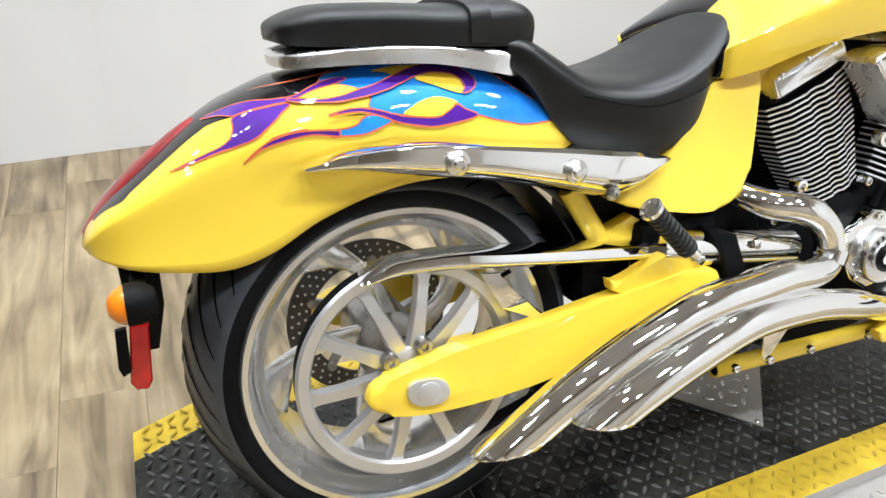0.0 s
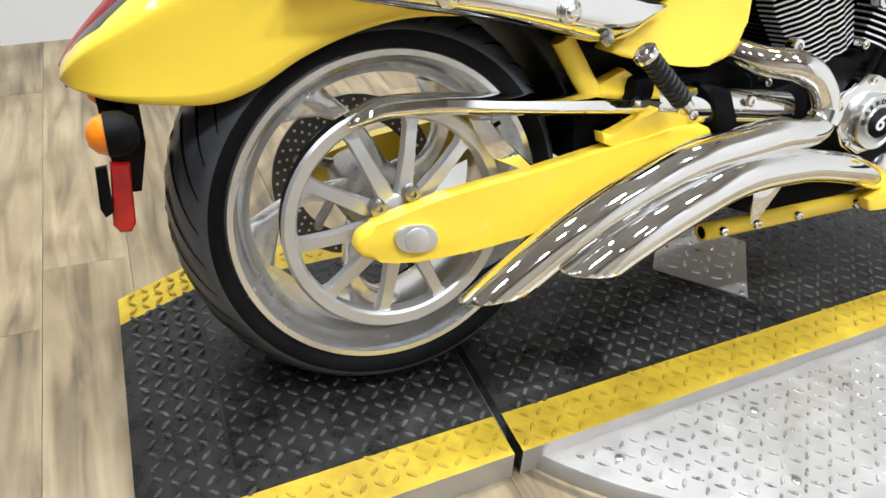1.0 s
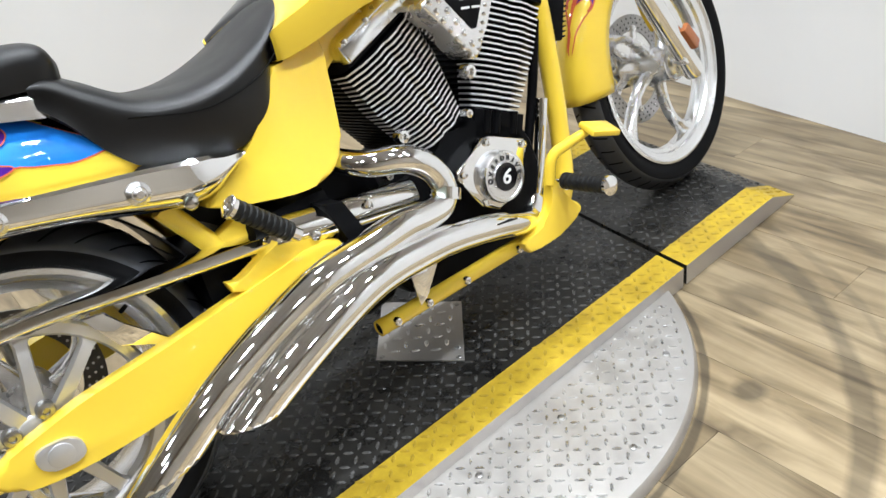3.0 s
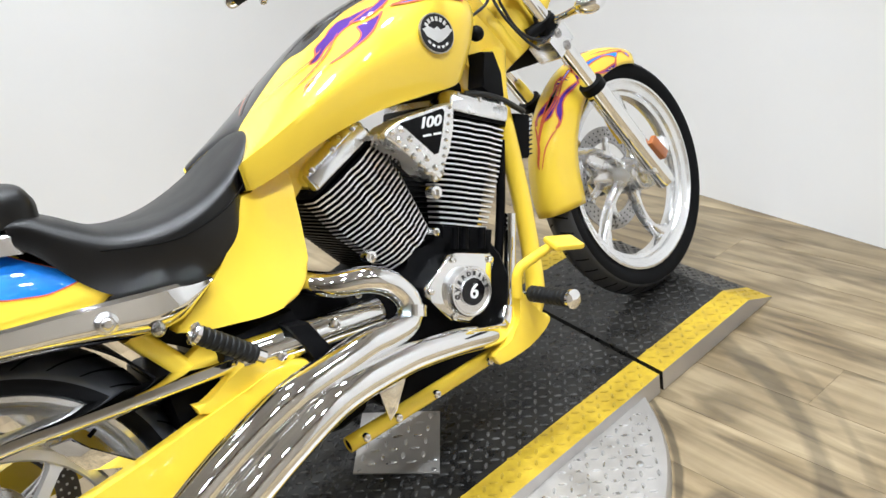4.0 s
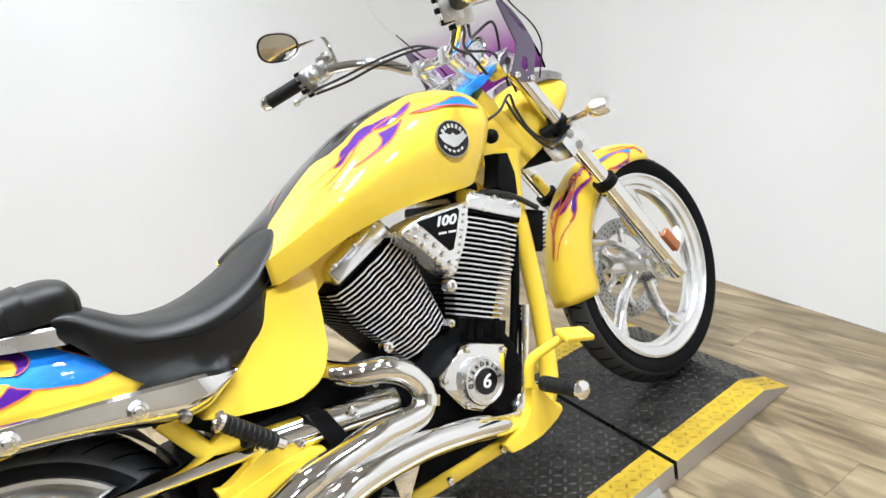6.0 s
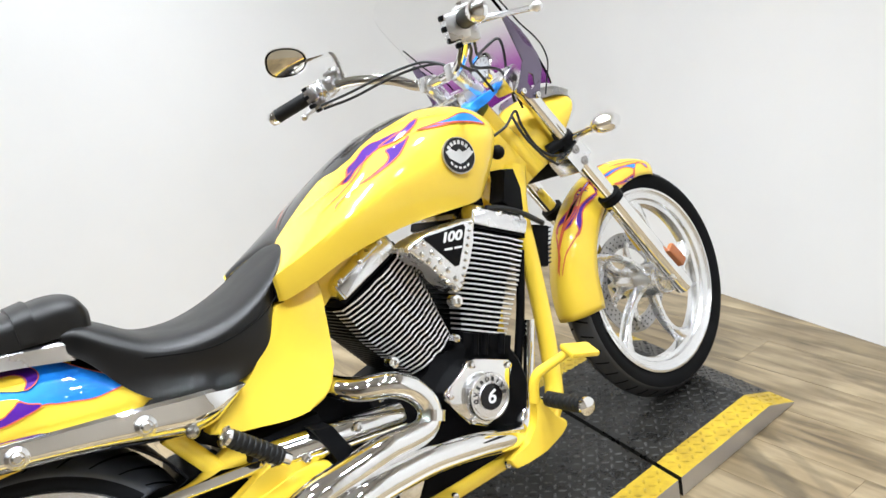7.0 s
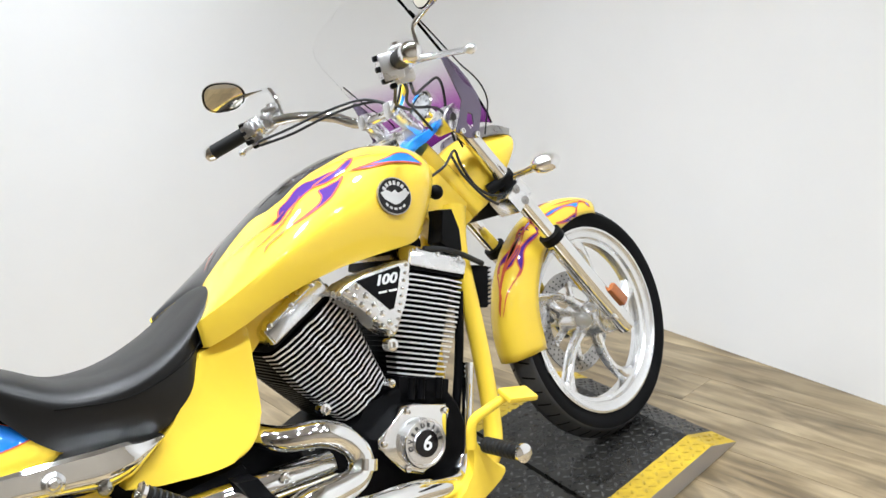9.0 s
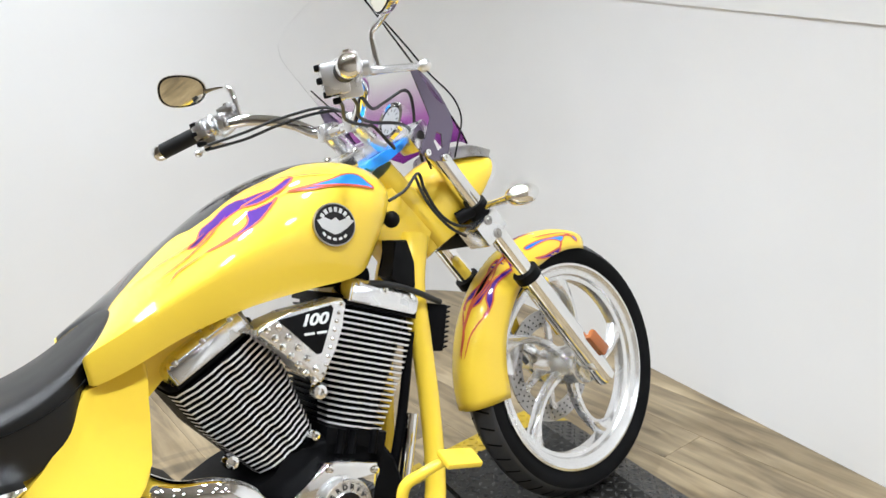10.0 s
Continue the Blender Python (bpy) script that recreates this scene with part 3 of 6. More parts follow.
def front_wheel():
    RT = 0.338
    c = tuple(FA)
    bm = bmesh.new()
    half = [(0.258, -0.026), (0.270, -0.035), (0.290, -0.044), (0.310, -0.044), (0.320, -0.034), (0.3295, -0.018), (RT, 0)]
    prof = half + [(r, -y) for r, y in half[-2::-1]]
    lathe(bm, spline(prof, 3), 96, c)
    for f in bm.faces:
        q = f.calc_center_median() - FA
        f.material_index = 1 if math.hypot(q.x, q.z) > 0.310 else 0
    turned(bm)
    on_deck(bm)
    wheel = part("front_wheel", bm, [RUBBER, TREAD_DARK], bike, "narrow black tyre on a polished five-spoke rim", angle=60)
    g = bmesh.new()
    for k in range(46):
        a0 = 2 * math.pi * k / 46
        for side in (-1, 1):
            vs = []
            for t in np.linspace(0, 1, 5):
                y = side * (0.006 + 0.033 * t)
                r = np.interp(abs(y), [0, 0.018, 0.034, 0.044], [RT, 0.3295, 0.320, 0.308]) + 0.0012
                a = a0 + (0.06 if side > 0 else 0) + 0.05 * t
                w = 0.005 / r
                vs.append([g.verts.new((FA.x + r * math.cos(a + s * w / 2), y, FA.z + r * math.sin(a + s * w / 2))) for s in (-1, 1)])
            for p, q in zip(vs, vs[1:]):
                g.faces.new((p[0], p[1], q[1], q[0]))
    turned(g)
    for v in [v for v in g.verts if (BIKE @ v.co).z < DECK + 0.02]:
        g.verts.remove(v)
    tagged(part("tread_groove", g, GROOVE, wheel, smooth=False), kind="stuff")
    bm = bmesh.new()
    lip = [(0.255, -0.024), (0.262, -0.029), (0.268, -0.035), (0.268, -0.040), (0.262, -0.041), (0.256, -0.036), (0.248, -0.031), (0.240, -0.029), (0.236, -0.020), (0.226, -0.016), (0.223, 0.0), (0.226, 0.016), (0.236, 0.022),
           (0.248, 0.031), (0.262, 0.041), (0.268, 0.038), (0.262, 0.029), (0.25, 0.018), (0.246, 0.0)]
    lathe(bm, lip, 96, c, close=True)
    rim = part("rim", turned(bm), RIM, wheel, "polished aluminium front rim")
    for k in range(5):
        bm = bmesh.new()
        a0 = 2 * math.pi * k / 5 - 0.36
        rings = []
        for t in np.linspace(0, 1, 10):
            r = 0.03 + 0.203 * t
            a = a0 + 0.49 * t ** 1.5
            w = 0.031 - 0.012 * math.sin(math.pi * t) + 0.028 * max(0, t - 0.75) / 0.25
            d = Vector((math.cos(a), 0, math.sin(a)))
            e = Vector((-math.sin(a + 0.3), 0, math.cos(a + 0.3)))
            y0 = -0.030 + 0.014 * t
            rings.append([FA + d * r + e * (w / 2 * s) + Vector((0, y0 + dy, 0)) for s, dy in ((-1, 0.010), (-0.5, 0.0), (0.5, 0.0), (1, 0.010), (0.9, 0.028), (-0.9, 0.028))])
        skin(bm, rings)
        part("spoke", turned(bm), RIM, rim, angle=50)
    bm = bmesh.new()
    lathe(bm, [(0.0, -0.098), (0.018, -0.098), (0.02, -0.09), (0.038, -0.088), (0.043, -0.08), (0.043, -0.072), (0.047, -0.07), (0.047, -0.06), (0.043, -0.058), (0.046, -0.04), (0.050, -0.02), (0.050, 0.05), (0.03, 0.09), (0, 0.09)], 48, c)
    hub = part("hub", turned(bm), POLISHED, wheel)
    bm = bmesh.new()
    lathe(bm, [(0.0, -0.103), (0.016, -0.103), (0.022, -0.099), (0.022, -0.09), (0.0, -0.09)], 24, c)
    part("axle_cap", turned(bm), BLACK_PLASTIC, hub)
    bm = bmesh.new()
    lathe(bm, [(0.105, 0.052), (0.150, 0.052), (0.150, 0.057), (0.105, 0.057)], 64, c, close=True)
    disc = part("brake_disc", turned(bm), STEEL, wheel, "drilled steel brake disc")
    h = bmesh.new()
    for k in range(40):
        for j in range(3):
            a, r = 2 * math.pi * (k + 0.33 * j) / 40, 0.115 + 0.012 * j
            bmesh.ops.create_circle(h, cap_ends=True, segments=8, radius=0.0028, matrix=Matrix.Translation((FA.x + r * math.cos(a), 0.0514, FA.z + r * math.sin(a))) @ Matrix.Rotation(math.pi / 2, 4, "X"))
    tagged(part("drilled_hole", turned(h), GROOVE, disc, smooth=False), kind="stuff")
    for k in range(6):
        a = 2 * math.pi * k / 6
        bm = bmesh.new()
        tube(bm, [(FA.x + 0.03 * math.cos(a), 0.055, FA.z + 0.03 * math.sin(a)), (FA.x + 0.112 * math.cos(a + 0.3), 0.054, FA.z + 0.112 * math.sin(a + 0.3))], [0.013, 0.009], 8)
        bolt(bm, (FA.x + 0.110 * math.cos(a + 0.3), 0.051, FA.z + 0.110 * math.sin(a + 0.3)), 0.009, 0.008)
        part("carrier_arm", turned(bm), POLISHED, disc)
    bm = bmesh.new()
    block(bm, (FA.x - 0.125, 0.075, FA.z + 0.055), (0.045, 0.05, 0.09), 0.012, Matrix.Rotation(0.5, 4, "Y"))
    part("brake_caliper", turned(bm), POLISHED, wheel)


front_wheel()

# -- bodywork --
REAR_FENDER = [
    (-0.442, 0.246, -0.439, 0.243, 0.052, -0.432, 0.236, 0.060), (-0.430, 0.268, -0.426, 0.260, 0.082, -0.417, 0.233, 0.090), (-0.396, 0.304, -0.393, 0.287, 0.110, -0.38, 0.222, 0.118),
    (-0.335, 0.352, -0.332, 0.315, 0.124, -0.318, 0.212, 0.132), (-0.266, 0.402, -0.262, 0.345, 0.132, -0.25, 0.208, 0.139), (-0.20, 0.437, -0.195, 0.367, 0.136, -0.19, 0.225, 0.142),
    (-0.13, 0.460, -0.125, 0.378, 0.139, -0.12, 0.262, 0.143), (-0.04, 0.468, -0.035, 0.384, 0.141, -0.03, 0.292, 0.145), (0.06, 0.466, 0.06, 0.382, 0.142, 0.06, 0.302, 0.146),
    (0.20, 0.448, 0.20, 0.365, 0.142, 0.20, 0.288, 0.146), (0.36, 0.395, 0.36, 0.325, 0.138, 0.36, 0.255, 0.14), (0.48, 0.34, 0.48, 0.29, 0.13, 0.48, 0.23, 0.13)]
bm = bmesh.new()
grid = shaped(REAR_FENDER, 6, 10, 8, 2.1)
body(bm, grid, closed=False)
rear_fender = part("rear_fender", bm, YELLOW, bike, "long yellow rear fender with black top and blue and purple flames")
so = rear_fender.modifiers.new("thickness", "SOLIDIFY")
so.thickness, so.offset = 0.005, -1
bm = bmesh.new()
inner = [[(x + 0.006, y * 0.94, z - (0.012 if k < 11 else -0.010)) for k, (x, y, z) in enumerate(half)] for half in grid]
body(bm, inner, closed=False)
part("fender_liner", bm, BLACK_PLASTIC, rear_fender)

TANK = [
    (0.652, 0.508, 0.572, 0.456, 0.150, 0.574, 0.412, 0.142), (0.666, 0.523, 0.580, 0.466, 0.168, 0.585, 0.411, 0.158), (0.703, 0.552, 0.635, 0.487, 0.186, 0.64, 0.424, 0.172), (0.787, 0.609, 0.742, 0.526, 0.200, 0.74, 0.453, 0.182),
    (0.895, 0.666, 0.862, 0.558, 0.206, 0.862, 0.470, 0.184), (1.02, 0.702, 0.985, 0.574, 0.205, 0.985, 0.470, 0.178), (1.118, 0.703, 1.075, 0.575, 0.193, 1.068, 0.467, 0.168), (1.195, 0.682, 1.143, 0.565, 0.172, 1.113, 0.475, 0.150),
    (1.241, 0.643, 1.186, 0.555, 0.134, 1.150, 0.494, 0.116), (1.254, 0.608, 1.208, 0.552, 0.064, 1.176, 0.512, 0.058)]
bm = bmesh.new()
# a ridged back that rounds out towards the front
TANK_ROUND = lambda x: float(np.interp(x, [0.65, 0.80, 1.0, 1.1], [1.5, 1.6, 2.1, 2.35]))
grid = shaped(TANK, 6, 12, 7, TANK_ROUND)
body(bm, grid, 0.01)
for f in bm.faces:
    if len(f.verts) > 8 and f.calc_center_median().x < 0.8:
        f.material_index = 1
tank = part("fuel_tank", bm, [YELLOW, BLACK_PAINT], bike, "yellow teardrop fuel tank with flames and a round badge")

# side panel below the tank's rear
for side in (1, -1):
    bm = bmesh.new()
    slab(bm, [(0.562, 0.404), (0.60, 0.408), (0.668, 0.428), (0.658, 0.36), (0.645, 0.30), (0.626, 0.236), (0.588, 0.200), (0.53, 0.192), (0.455, 0.204), (0.362, 0.229), (0.412, 0.262), (0.474, 0.302), (0.535, 0.362)], -0.162, -0.105, 0.016, 3, 4)
    for v in bm.verts:
        v.co.y = (v.co.y + 0.20 * (v.co.z - 0.28)) * side
    part("side_panel", bm, YELLOW, bike, "yellow swept side panel")


# seat: a deep saddle running up to the tank
SEAT = [
    (0.190, 0.500, 0.190, 0.485, 0.12, 0.193, 0.455, 0.125), (0.222, 0.503, 0.218, 0.472, 0.135, 0.222, 0.420, 0.142), (0.268, 0.478, 0.262, 0.432, 0.150, 0.262, 0.360, 0.148), (0.33, 0.437, 0.325, 0.396, 0.163, 0.312, 0.318, 0.148),
    (0.40, 0.424, 0.40, 0.386, 0.172, 0.39, 0.304, 0.15), (0.47, 0.431, 0.465, 0.396, 0.172, 0.465, 0.300, 0.152), (0.54, 0.454, 0.525, 0.416, 0.160, 0.523, 0.340, 0.15), (0.60, 0.484, 0.562, 0.436, 0.142, 0.555, 0.388, 0.135), (0.645, 0.508, 0.592, 0.452, 0.112, 0.58, 0.415, 0.10), (0.662, 0.510, 0.615, 0.455, 0.08, 0.60, 0.43, 0.07)]
bm = bmesh.new()
body(bm, shaped(SEAT, 5, 12, 7, 2.6), 0)
seat = part("seat", bm, LEATHER, bike, "black vinyl solo saddle seat")
for side in (-1, 1):
    bm = bmesh.new()
    tube(bm, [(0.30, side * 0.160, 0.405), (0.40, side * 0.1735, 0.382), (0.47, side * 0.174, 0.386), (0.53, side * 0.163, 0.402), (0.57, side * 0.151, 0.425)], 0.0013, 6, 5)
    part("seat_seam", bm, GROOVE, seat)
# pillion pad with its strap
PAD = [(-0.150, 0.515, -0.148, 0.512, 0.03, -0.145, 0.507, 0.03), (-0.138, 0.535, -0.135, 0.522, 0.075, -0.135, 0.503, 0.078), (-0.08, 0.553, -0.08, 0.53, 0.098, -0.08, 0.498, 0.10), (0.02, 0.553, 0.02, 0.528, 0.112, 0.02, 0.495, 0.112), (0.12, 0.548, 0.12, 0.520, 0.118, 0.12, 0.488, 0.118), (0.19, 0.555, 0.19, 0.522, 0.122, 0.19, 0.484, 0.12),
       (0.235, 0.546, 0.235, 0.515, 0.115, 0.232, 0.482, 0.112), (0.252, 0.520, 0.25, 0.50, 0.09, 0.248, 0.484, 0.09)]
bm = bmesh.new()
body(bm, shaped(PAD, 5, 10, 5, 2.8), 0)
pad = part("pillion_pad", bm, LEATHER, bike, "black vinyl pillion pad with a strap")
bm = bmesh.new()
body(bm, [[(x, y * 1.028, z + 0.005) for x, y, z in h] for h in shaped([(0.13, 0.5495, 0.13, 0.5205, 0.120, 0.13, 0.488, 0.120), (0.146, 0.5515, 0.146, 0.5215, 0.1205, 0.146, 0.487, 0.12), (0.162, 0.5535, 0.162, 0.522, 0.1215, 0.162, 0.486, 0.121)], 2, 10, 5, 2.8)], 0)
part("strap", bm, LEATHER, pad, "black vinyl strap")
# chrome surround below the pad
CH = [(-0.15, 0.486, -0.148, 0.482, 0.03, -0.145, 0.470, 0.03), (-0.13, 0.495, -0.13, 0.486, 0.08, -0.128, 0.470, 0.082), (-0.03, 0.502, -0.03, 0.492, 0.108, -0.03, 0.471, 0.110), (0.08, 0.497, 0.08, 0.488, 0.117, 0.08, 0.465, 0.119), (0.2, 0.482, 0.2, 0.47, 0.122, 0.2, 0.44, 0.124), (0.215, 0.478, 0.215, 0.465, 0.1, 0.215, 0.44, 0.1)]
bm = bmesh.new()
body(bm, shaped(CH, 5, 6, 4, 2.6), 0)
part("seat_rail", bm, POLISHED, bike, "chrome rail under the pillion pad")

# chrome strut along the fender with two lens bolts
def ridged(bm, stations, side=1, n=6):
    """A bright bar with a soft ridge along its face; rows of (x, top z, bottom z, y of the ridge, y of the edges, y of the back)."""
    rings = []
    for x, zt, zb, yr, ye, yk in spline(stations, 6):
        zm = zb + (zt - zb) * 0.46
        front = []
        for k in range(n + 1):
            t = k / n
            front.append((x, (yr + 0.0045 - 0.0045 * t + (0.006 if k == 0 else 0.0)) * side, zt + (zm - zt) * t))
        for k in range(1, n + 1):
            t = 1 - k / n
            front.append((x, (ye + (yr - ye) * math.sin(t * math.pi / 2) ** 0.9) * side, zb + (zm - zb) * t))
        rings.append(front + [(x, yk * side, zb), (x, yk * side, zt)])
    skin(bm, rings)
    return bm


STRUT = [(-0.145, 0.347, 0.344, -0.188, -0.186, -0.15), (-0.08, 0.363, 0.336, -0.200, -0.180, -0.15), (0.027, 0.365, 0.317, -0.207, -0.180, -0.15), (0.150, 0.349, 0.293, -0.208, -0.180, -0.15), (0.281, 0.331, 0.259, -0.208, -0.180, -0.15), (0.335, 0.322, 0.247, -0.208, -0.180, -0.15), (0.38, 0.315, 0.252, -0.205, -0.180, -0.15), (0.41, 0.305, 0.272, -0.200, -0.188, -0.15), (0.447, 0.298, 0.294, -0.190, -0.186, -0.15)]
for side in (1, -1):
    bm = ridged(bmesh.new(), STRUT, side)
    strut = part("fender_strut", bm, CHROME, bike, "mirror-bright chrome fender strut")
    for x, z in ((0.066, 0.337), (0.258, 0.302)):
        bm = bmesh.new()
        lathe(bm, [(0.0, -0.016), (0.006, -0.016), (0.010, -0.012), (0.012, -0.012), (0.0185, -0.007), (0.019, 0.0), (0.0, 0.0)], 28, (x, -0.206, z))
        if side < 0:
            for v in bm.verts:
                v.co.y = -v.co.y
        part("strut_bolt", bm, POLISHED, strut)
    bm = bmesh.new()
    ball(bm, (0.328, -side * -0.205 if side < 0 else -0.205, 0.258), (0.013, 0.008, 0.013))
    part("strut_cap", bm, CHROME, strut)

# tail light set into the fender's end
bm = bmesh.new()
tl = shaped([(-0.440, 0.256, -0.434, 0.252, 0.028, -0.428, 0.249, 0.030), (-0.415, 0.289, -0.411, 0.283, 0.034, -0.404, 0.278, 0.036), (-0.372, 0.331, -0.368, 0.325, 0.034, -0.362, 0.320, 0.036), (-0.326, 0.367, -0.323, 0.361, 0.028, -0.318, 0.356, 0.030), (-0.289, 0.393, -0.286, 0.388, 0.020, -0.282, 0.384, 0.021), (-0.268, 0.405, -0.266, 0.401, 0.012, -0.264, 0.398, 0.012)], 5, 6, 3, 2.2)
body(bm, tl, 0)
part("tail_light", bm, TAIL_RED, rear_fender, "long dark red tail light lens")
bm = bmesh.new()
slab(bm, [(-0.402, 0.240), (-0.345, 0.235), (-0.345, 0.14), (-0.362, 0.070), (-0.392, 0.070), (-0.398, 0.16)], -0.05, 0.05, 0.006)
bracket = part("plate_bracket", bm, BLACK_PLASTIC, bike, "black rear light and number plate bracket")
bm = bmesh.new()
tube(bm, [(-0.376, -0.13, 0.195), (-0.376, 0.13, 0.195)], 0.011, 12)
part("signal_stalk", bm, BLACK_PLASTIC, bracket)
for side in (-1, 1):
    bm = bmesh.new()
    lathe(bm, [(0.0, -0.026), (0.013, -0.024), (0.023, -0.015), (0.028, 0.0), (0.029, 0.008)], 28)
    bm.transform(Matrix.Translation((-0.392, side * 0.150, 0.186)) @ Matrix.Rotation(math.pi / 2, 4, "Z") @ Matrix.Rotation(math.pi, 4, "Z"))
    sig = part("rear_turn_signal", bm, AMBER, bracket, "round amber rear turn signal")
    bm = bmesh.new()
    lathe(bm, [(0.0295, -0.002), (0.0295, 0.01), (0.028, 0.022), (0.019, 0.036), (0.0, 0.040)], 28)
    bm.transform(Matrix.Translation((-0.392, side * 0.150, 0.186)) @ Matrix.Rotation(-math.pi / 2, 4, "Z"))
    for v in bm.verts:
        v.co.x = 2 * -0.392 - v.co.x if v.co.x < -0.401 else v.co.x
    part("signal_housing", bm, BLACK_PLASTIC, sig)
bm = bmesh.new()
slab(bm, [(-0.398, 0.122), (-0.371, 0.118), (-0.378, 0.028), (-0.386, 0.016), (-0.402, 0.017), (-0.410, 0.030)], -0.066, -0.044, 0.006, 0, 3)
part("side_reflector", bm, RED, bracket, "tall red reflector")
bm = bmesh.new()
slab(bm, [(-0.418, 0.120), (-0.402, 0.122), (-0.405, 0.052), (-0.417, 0.046), (-0.422, 0.060)], -0.075, -0.060, 0.004, 0, 2)
part("reflector_back", bm, BLACK_PLASTIC, bracket)

# -- swingarm --
arm = [(-0.086, -0.014), (-0.078, 0.006), (-0.053, 0.018), (-0.010, 0.028), (0.055, 0.043), (0.137, 0.053), (0.234, 0.064), (0.316, 0.077), (0.43, 0.093), (0.52, 0.105), (0.56, 0.07), (0.50, 0.025), (0.42, 0.020), (0.338, -0.006), (0.234, -0.038), (0.15, -0.049), (0.087, -0.053), (0.004, -0.052), (-0.05, -0.042), (-0.078, -0.028)]
for side in (1, -1):
    bm = bmesh.new()
    slab(bm, arm, side * -0.205, side * -0.170, 0.011, 2, 4)
    sw = part("swingarm", bm, YELLOW, bike, "yellow box-section swingarm")
    bm = bmesh.new()
    oval = [(0.007 + 0.034 * math.copysign(abs(math.cos(t)) ** 0.7, math.cos(t)), -0.011 + 0.022 * math.copysign(abs(math.sin(t)) ** 0.8, math.sin(t)) - 0.005 * math.cos(t)) for t in np.linspace(0, 2 * math.pi, 32, endpoint=False)]
    slab(bm, oval, side * -0.213, side * -0.200, 0.003)
    cap = part("axle_plate", bm, CAST, sw, "grey axle adjuster plate")
    bm = bmesh.new()
    lathe(bm, [(0.0, -0.2155), (0.017, -0.2155), (0.019, -0.2145), (0.0195, -0.212), (0.0, -0.212)], 32, (0.007, 0, -0.012))
    if side < 0:
        for v in bm.verts:
            v.co.y = -v.co.y
    part("axle_end", bm, CAST, cap)
for side in (1, -1):
    bm = bmesh.new()
    tube(bm, [(0.30, -0.118 * side, 0.25), (0.385, -0.118 * side, 0.115)], 0.019, 14)
    part("frame_strut", bm, YELLOW, bike, "yellow frame strut")
bm = bmesh.new()
block(bm, (0.50, 0, 0.10), (0.16, 0.32, 0.16), 0.02)
block(bm, (0.36, 0.0, 0.09), (0.10, 0.30, 0.10), 0.02)
part("rear_frame", bm, BLACK_METAL, bike)
bm = bmesh.new()
slab(bm, [(0.34, 0.10), (0.40, 0.07), (0.46, 0.09), (0.47, 0.16), (0.42, 0.19), (0.37, 0.17)], -0.13, -0.10, 0.006)
part("suspension_link", bm, YELLOW, bike)
bm = bmesh.new()
slab(bm, [(0.20, 0.30), (0.50, 0.30), (0.54, 0.12), (0.44, 0.13), (0.37, 0.19), (0.30, 0.24)], -0.095, 0.095, 0.01)
part("inner_fender", bm, BLACK_PLASTIC, bike, "black plastic inner fender")
bm = bmesh.new()
skin(bm, [[(r * math.cos(a), y, r * math.sin(a)) for r, y in ((0.346, -0.125), (0.350, -0.125), (0.350, 0.125), (0.346, 0.125))] for a in np.linspace(radians(12), radians(75), 16)])
part("wheel_arch", bm, BLACK_PLASTIC, bike, "black plastic wheel arch")
# belt guard, chrome
bm = bmesh.new()
ridged(bm, [(-0.074, 0.164, 0.158, -0.168, -0.166, -0.125), (-0.05, 0.178, 0.160, -0.174, -0.166, -0.125), (-0.01, 0.190, 0.165, -0.178, -0.166, -0.125), (0.08, 0.187, 0.160, -0.179, -0.166, -0.125), (0.16, 0.1765, 0.150, -0.179, -0.166, -0.125), (0.25, 0.1665, 0.138, -0.179, -0.166, -0.125), (0.36, 0.155, 0.125, -0.179, -0.166, -0.125), (0.5, 0.1405, 0.1125, -0.179, -0.166, -0.125), (0.62, 0.128, 0.100, -0.179, -0.166, -0.125)])
guard = part("belt_guard", bm, CHROME, bike, "chrome upper belt guard")
bm = bmesh.new()
slab(bm, [(0.115, 0.150), (0.15, 0.145), (0.165, 0.115), (0.225, 0.062), (0.21, 0.055), (0.15, 0.085)], -0.172, -0.160, 0.003)
part("guard_stay", bm, CHROME, guard)

# -- exhaust --
def slash_tube(pts, radii, seg=24):
    bm = bmesh.new()
    tube(bm, pts, radii, seg, 8, cap=False)
    return bm


A = [(0.60, -0.10, 0.222), (0.65, -0.18, 0.194), (0.715, -0.215, 0.181), (0.758, -0.222, 0.150), (0.777, -0.225, 0.105), (0.755, -0.233, 0.072), (0.70, -0.245, 0.072), (0.65, -0.251, 0.077), (0.575, -0.256, 0.071), (0.465, -0.262, 0.060), (0.347, -0.267, 0.024), (0.239, -0.274, -0.020), (0.153, -0.277, -0.068), (0.06, -0.279, -0.128)]
RA = [0.024, 0.026, 0.027, 0.027, 0.027, 0.028, 0.029, 0.031, 0.033, 0.0345, 0.035, 0.035, 0.035, 0.035]
B = [(1.08, -0.12, -0.06), (1.03, -0.150, -0.085), (0.96, -0.205, -0.058), (0.86, -0.240, -0.018), (0.77, -0.252, 0.006), (0.69, -0.261, 0.019), (0.556, -0.277, 0.024), (0.432, -0.290, -0.006), (0.322, -0.299, -0.046), (0.263, -0.301, -0.076), (0.17, -0.303, -0.128)]
RB = [0.023, 0.024, 0.025, 0.027, 0.029, 0.031, 0.034, 0.035, 0.035, 0.035, 0.035]
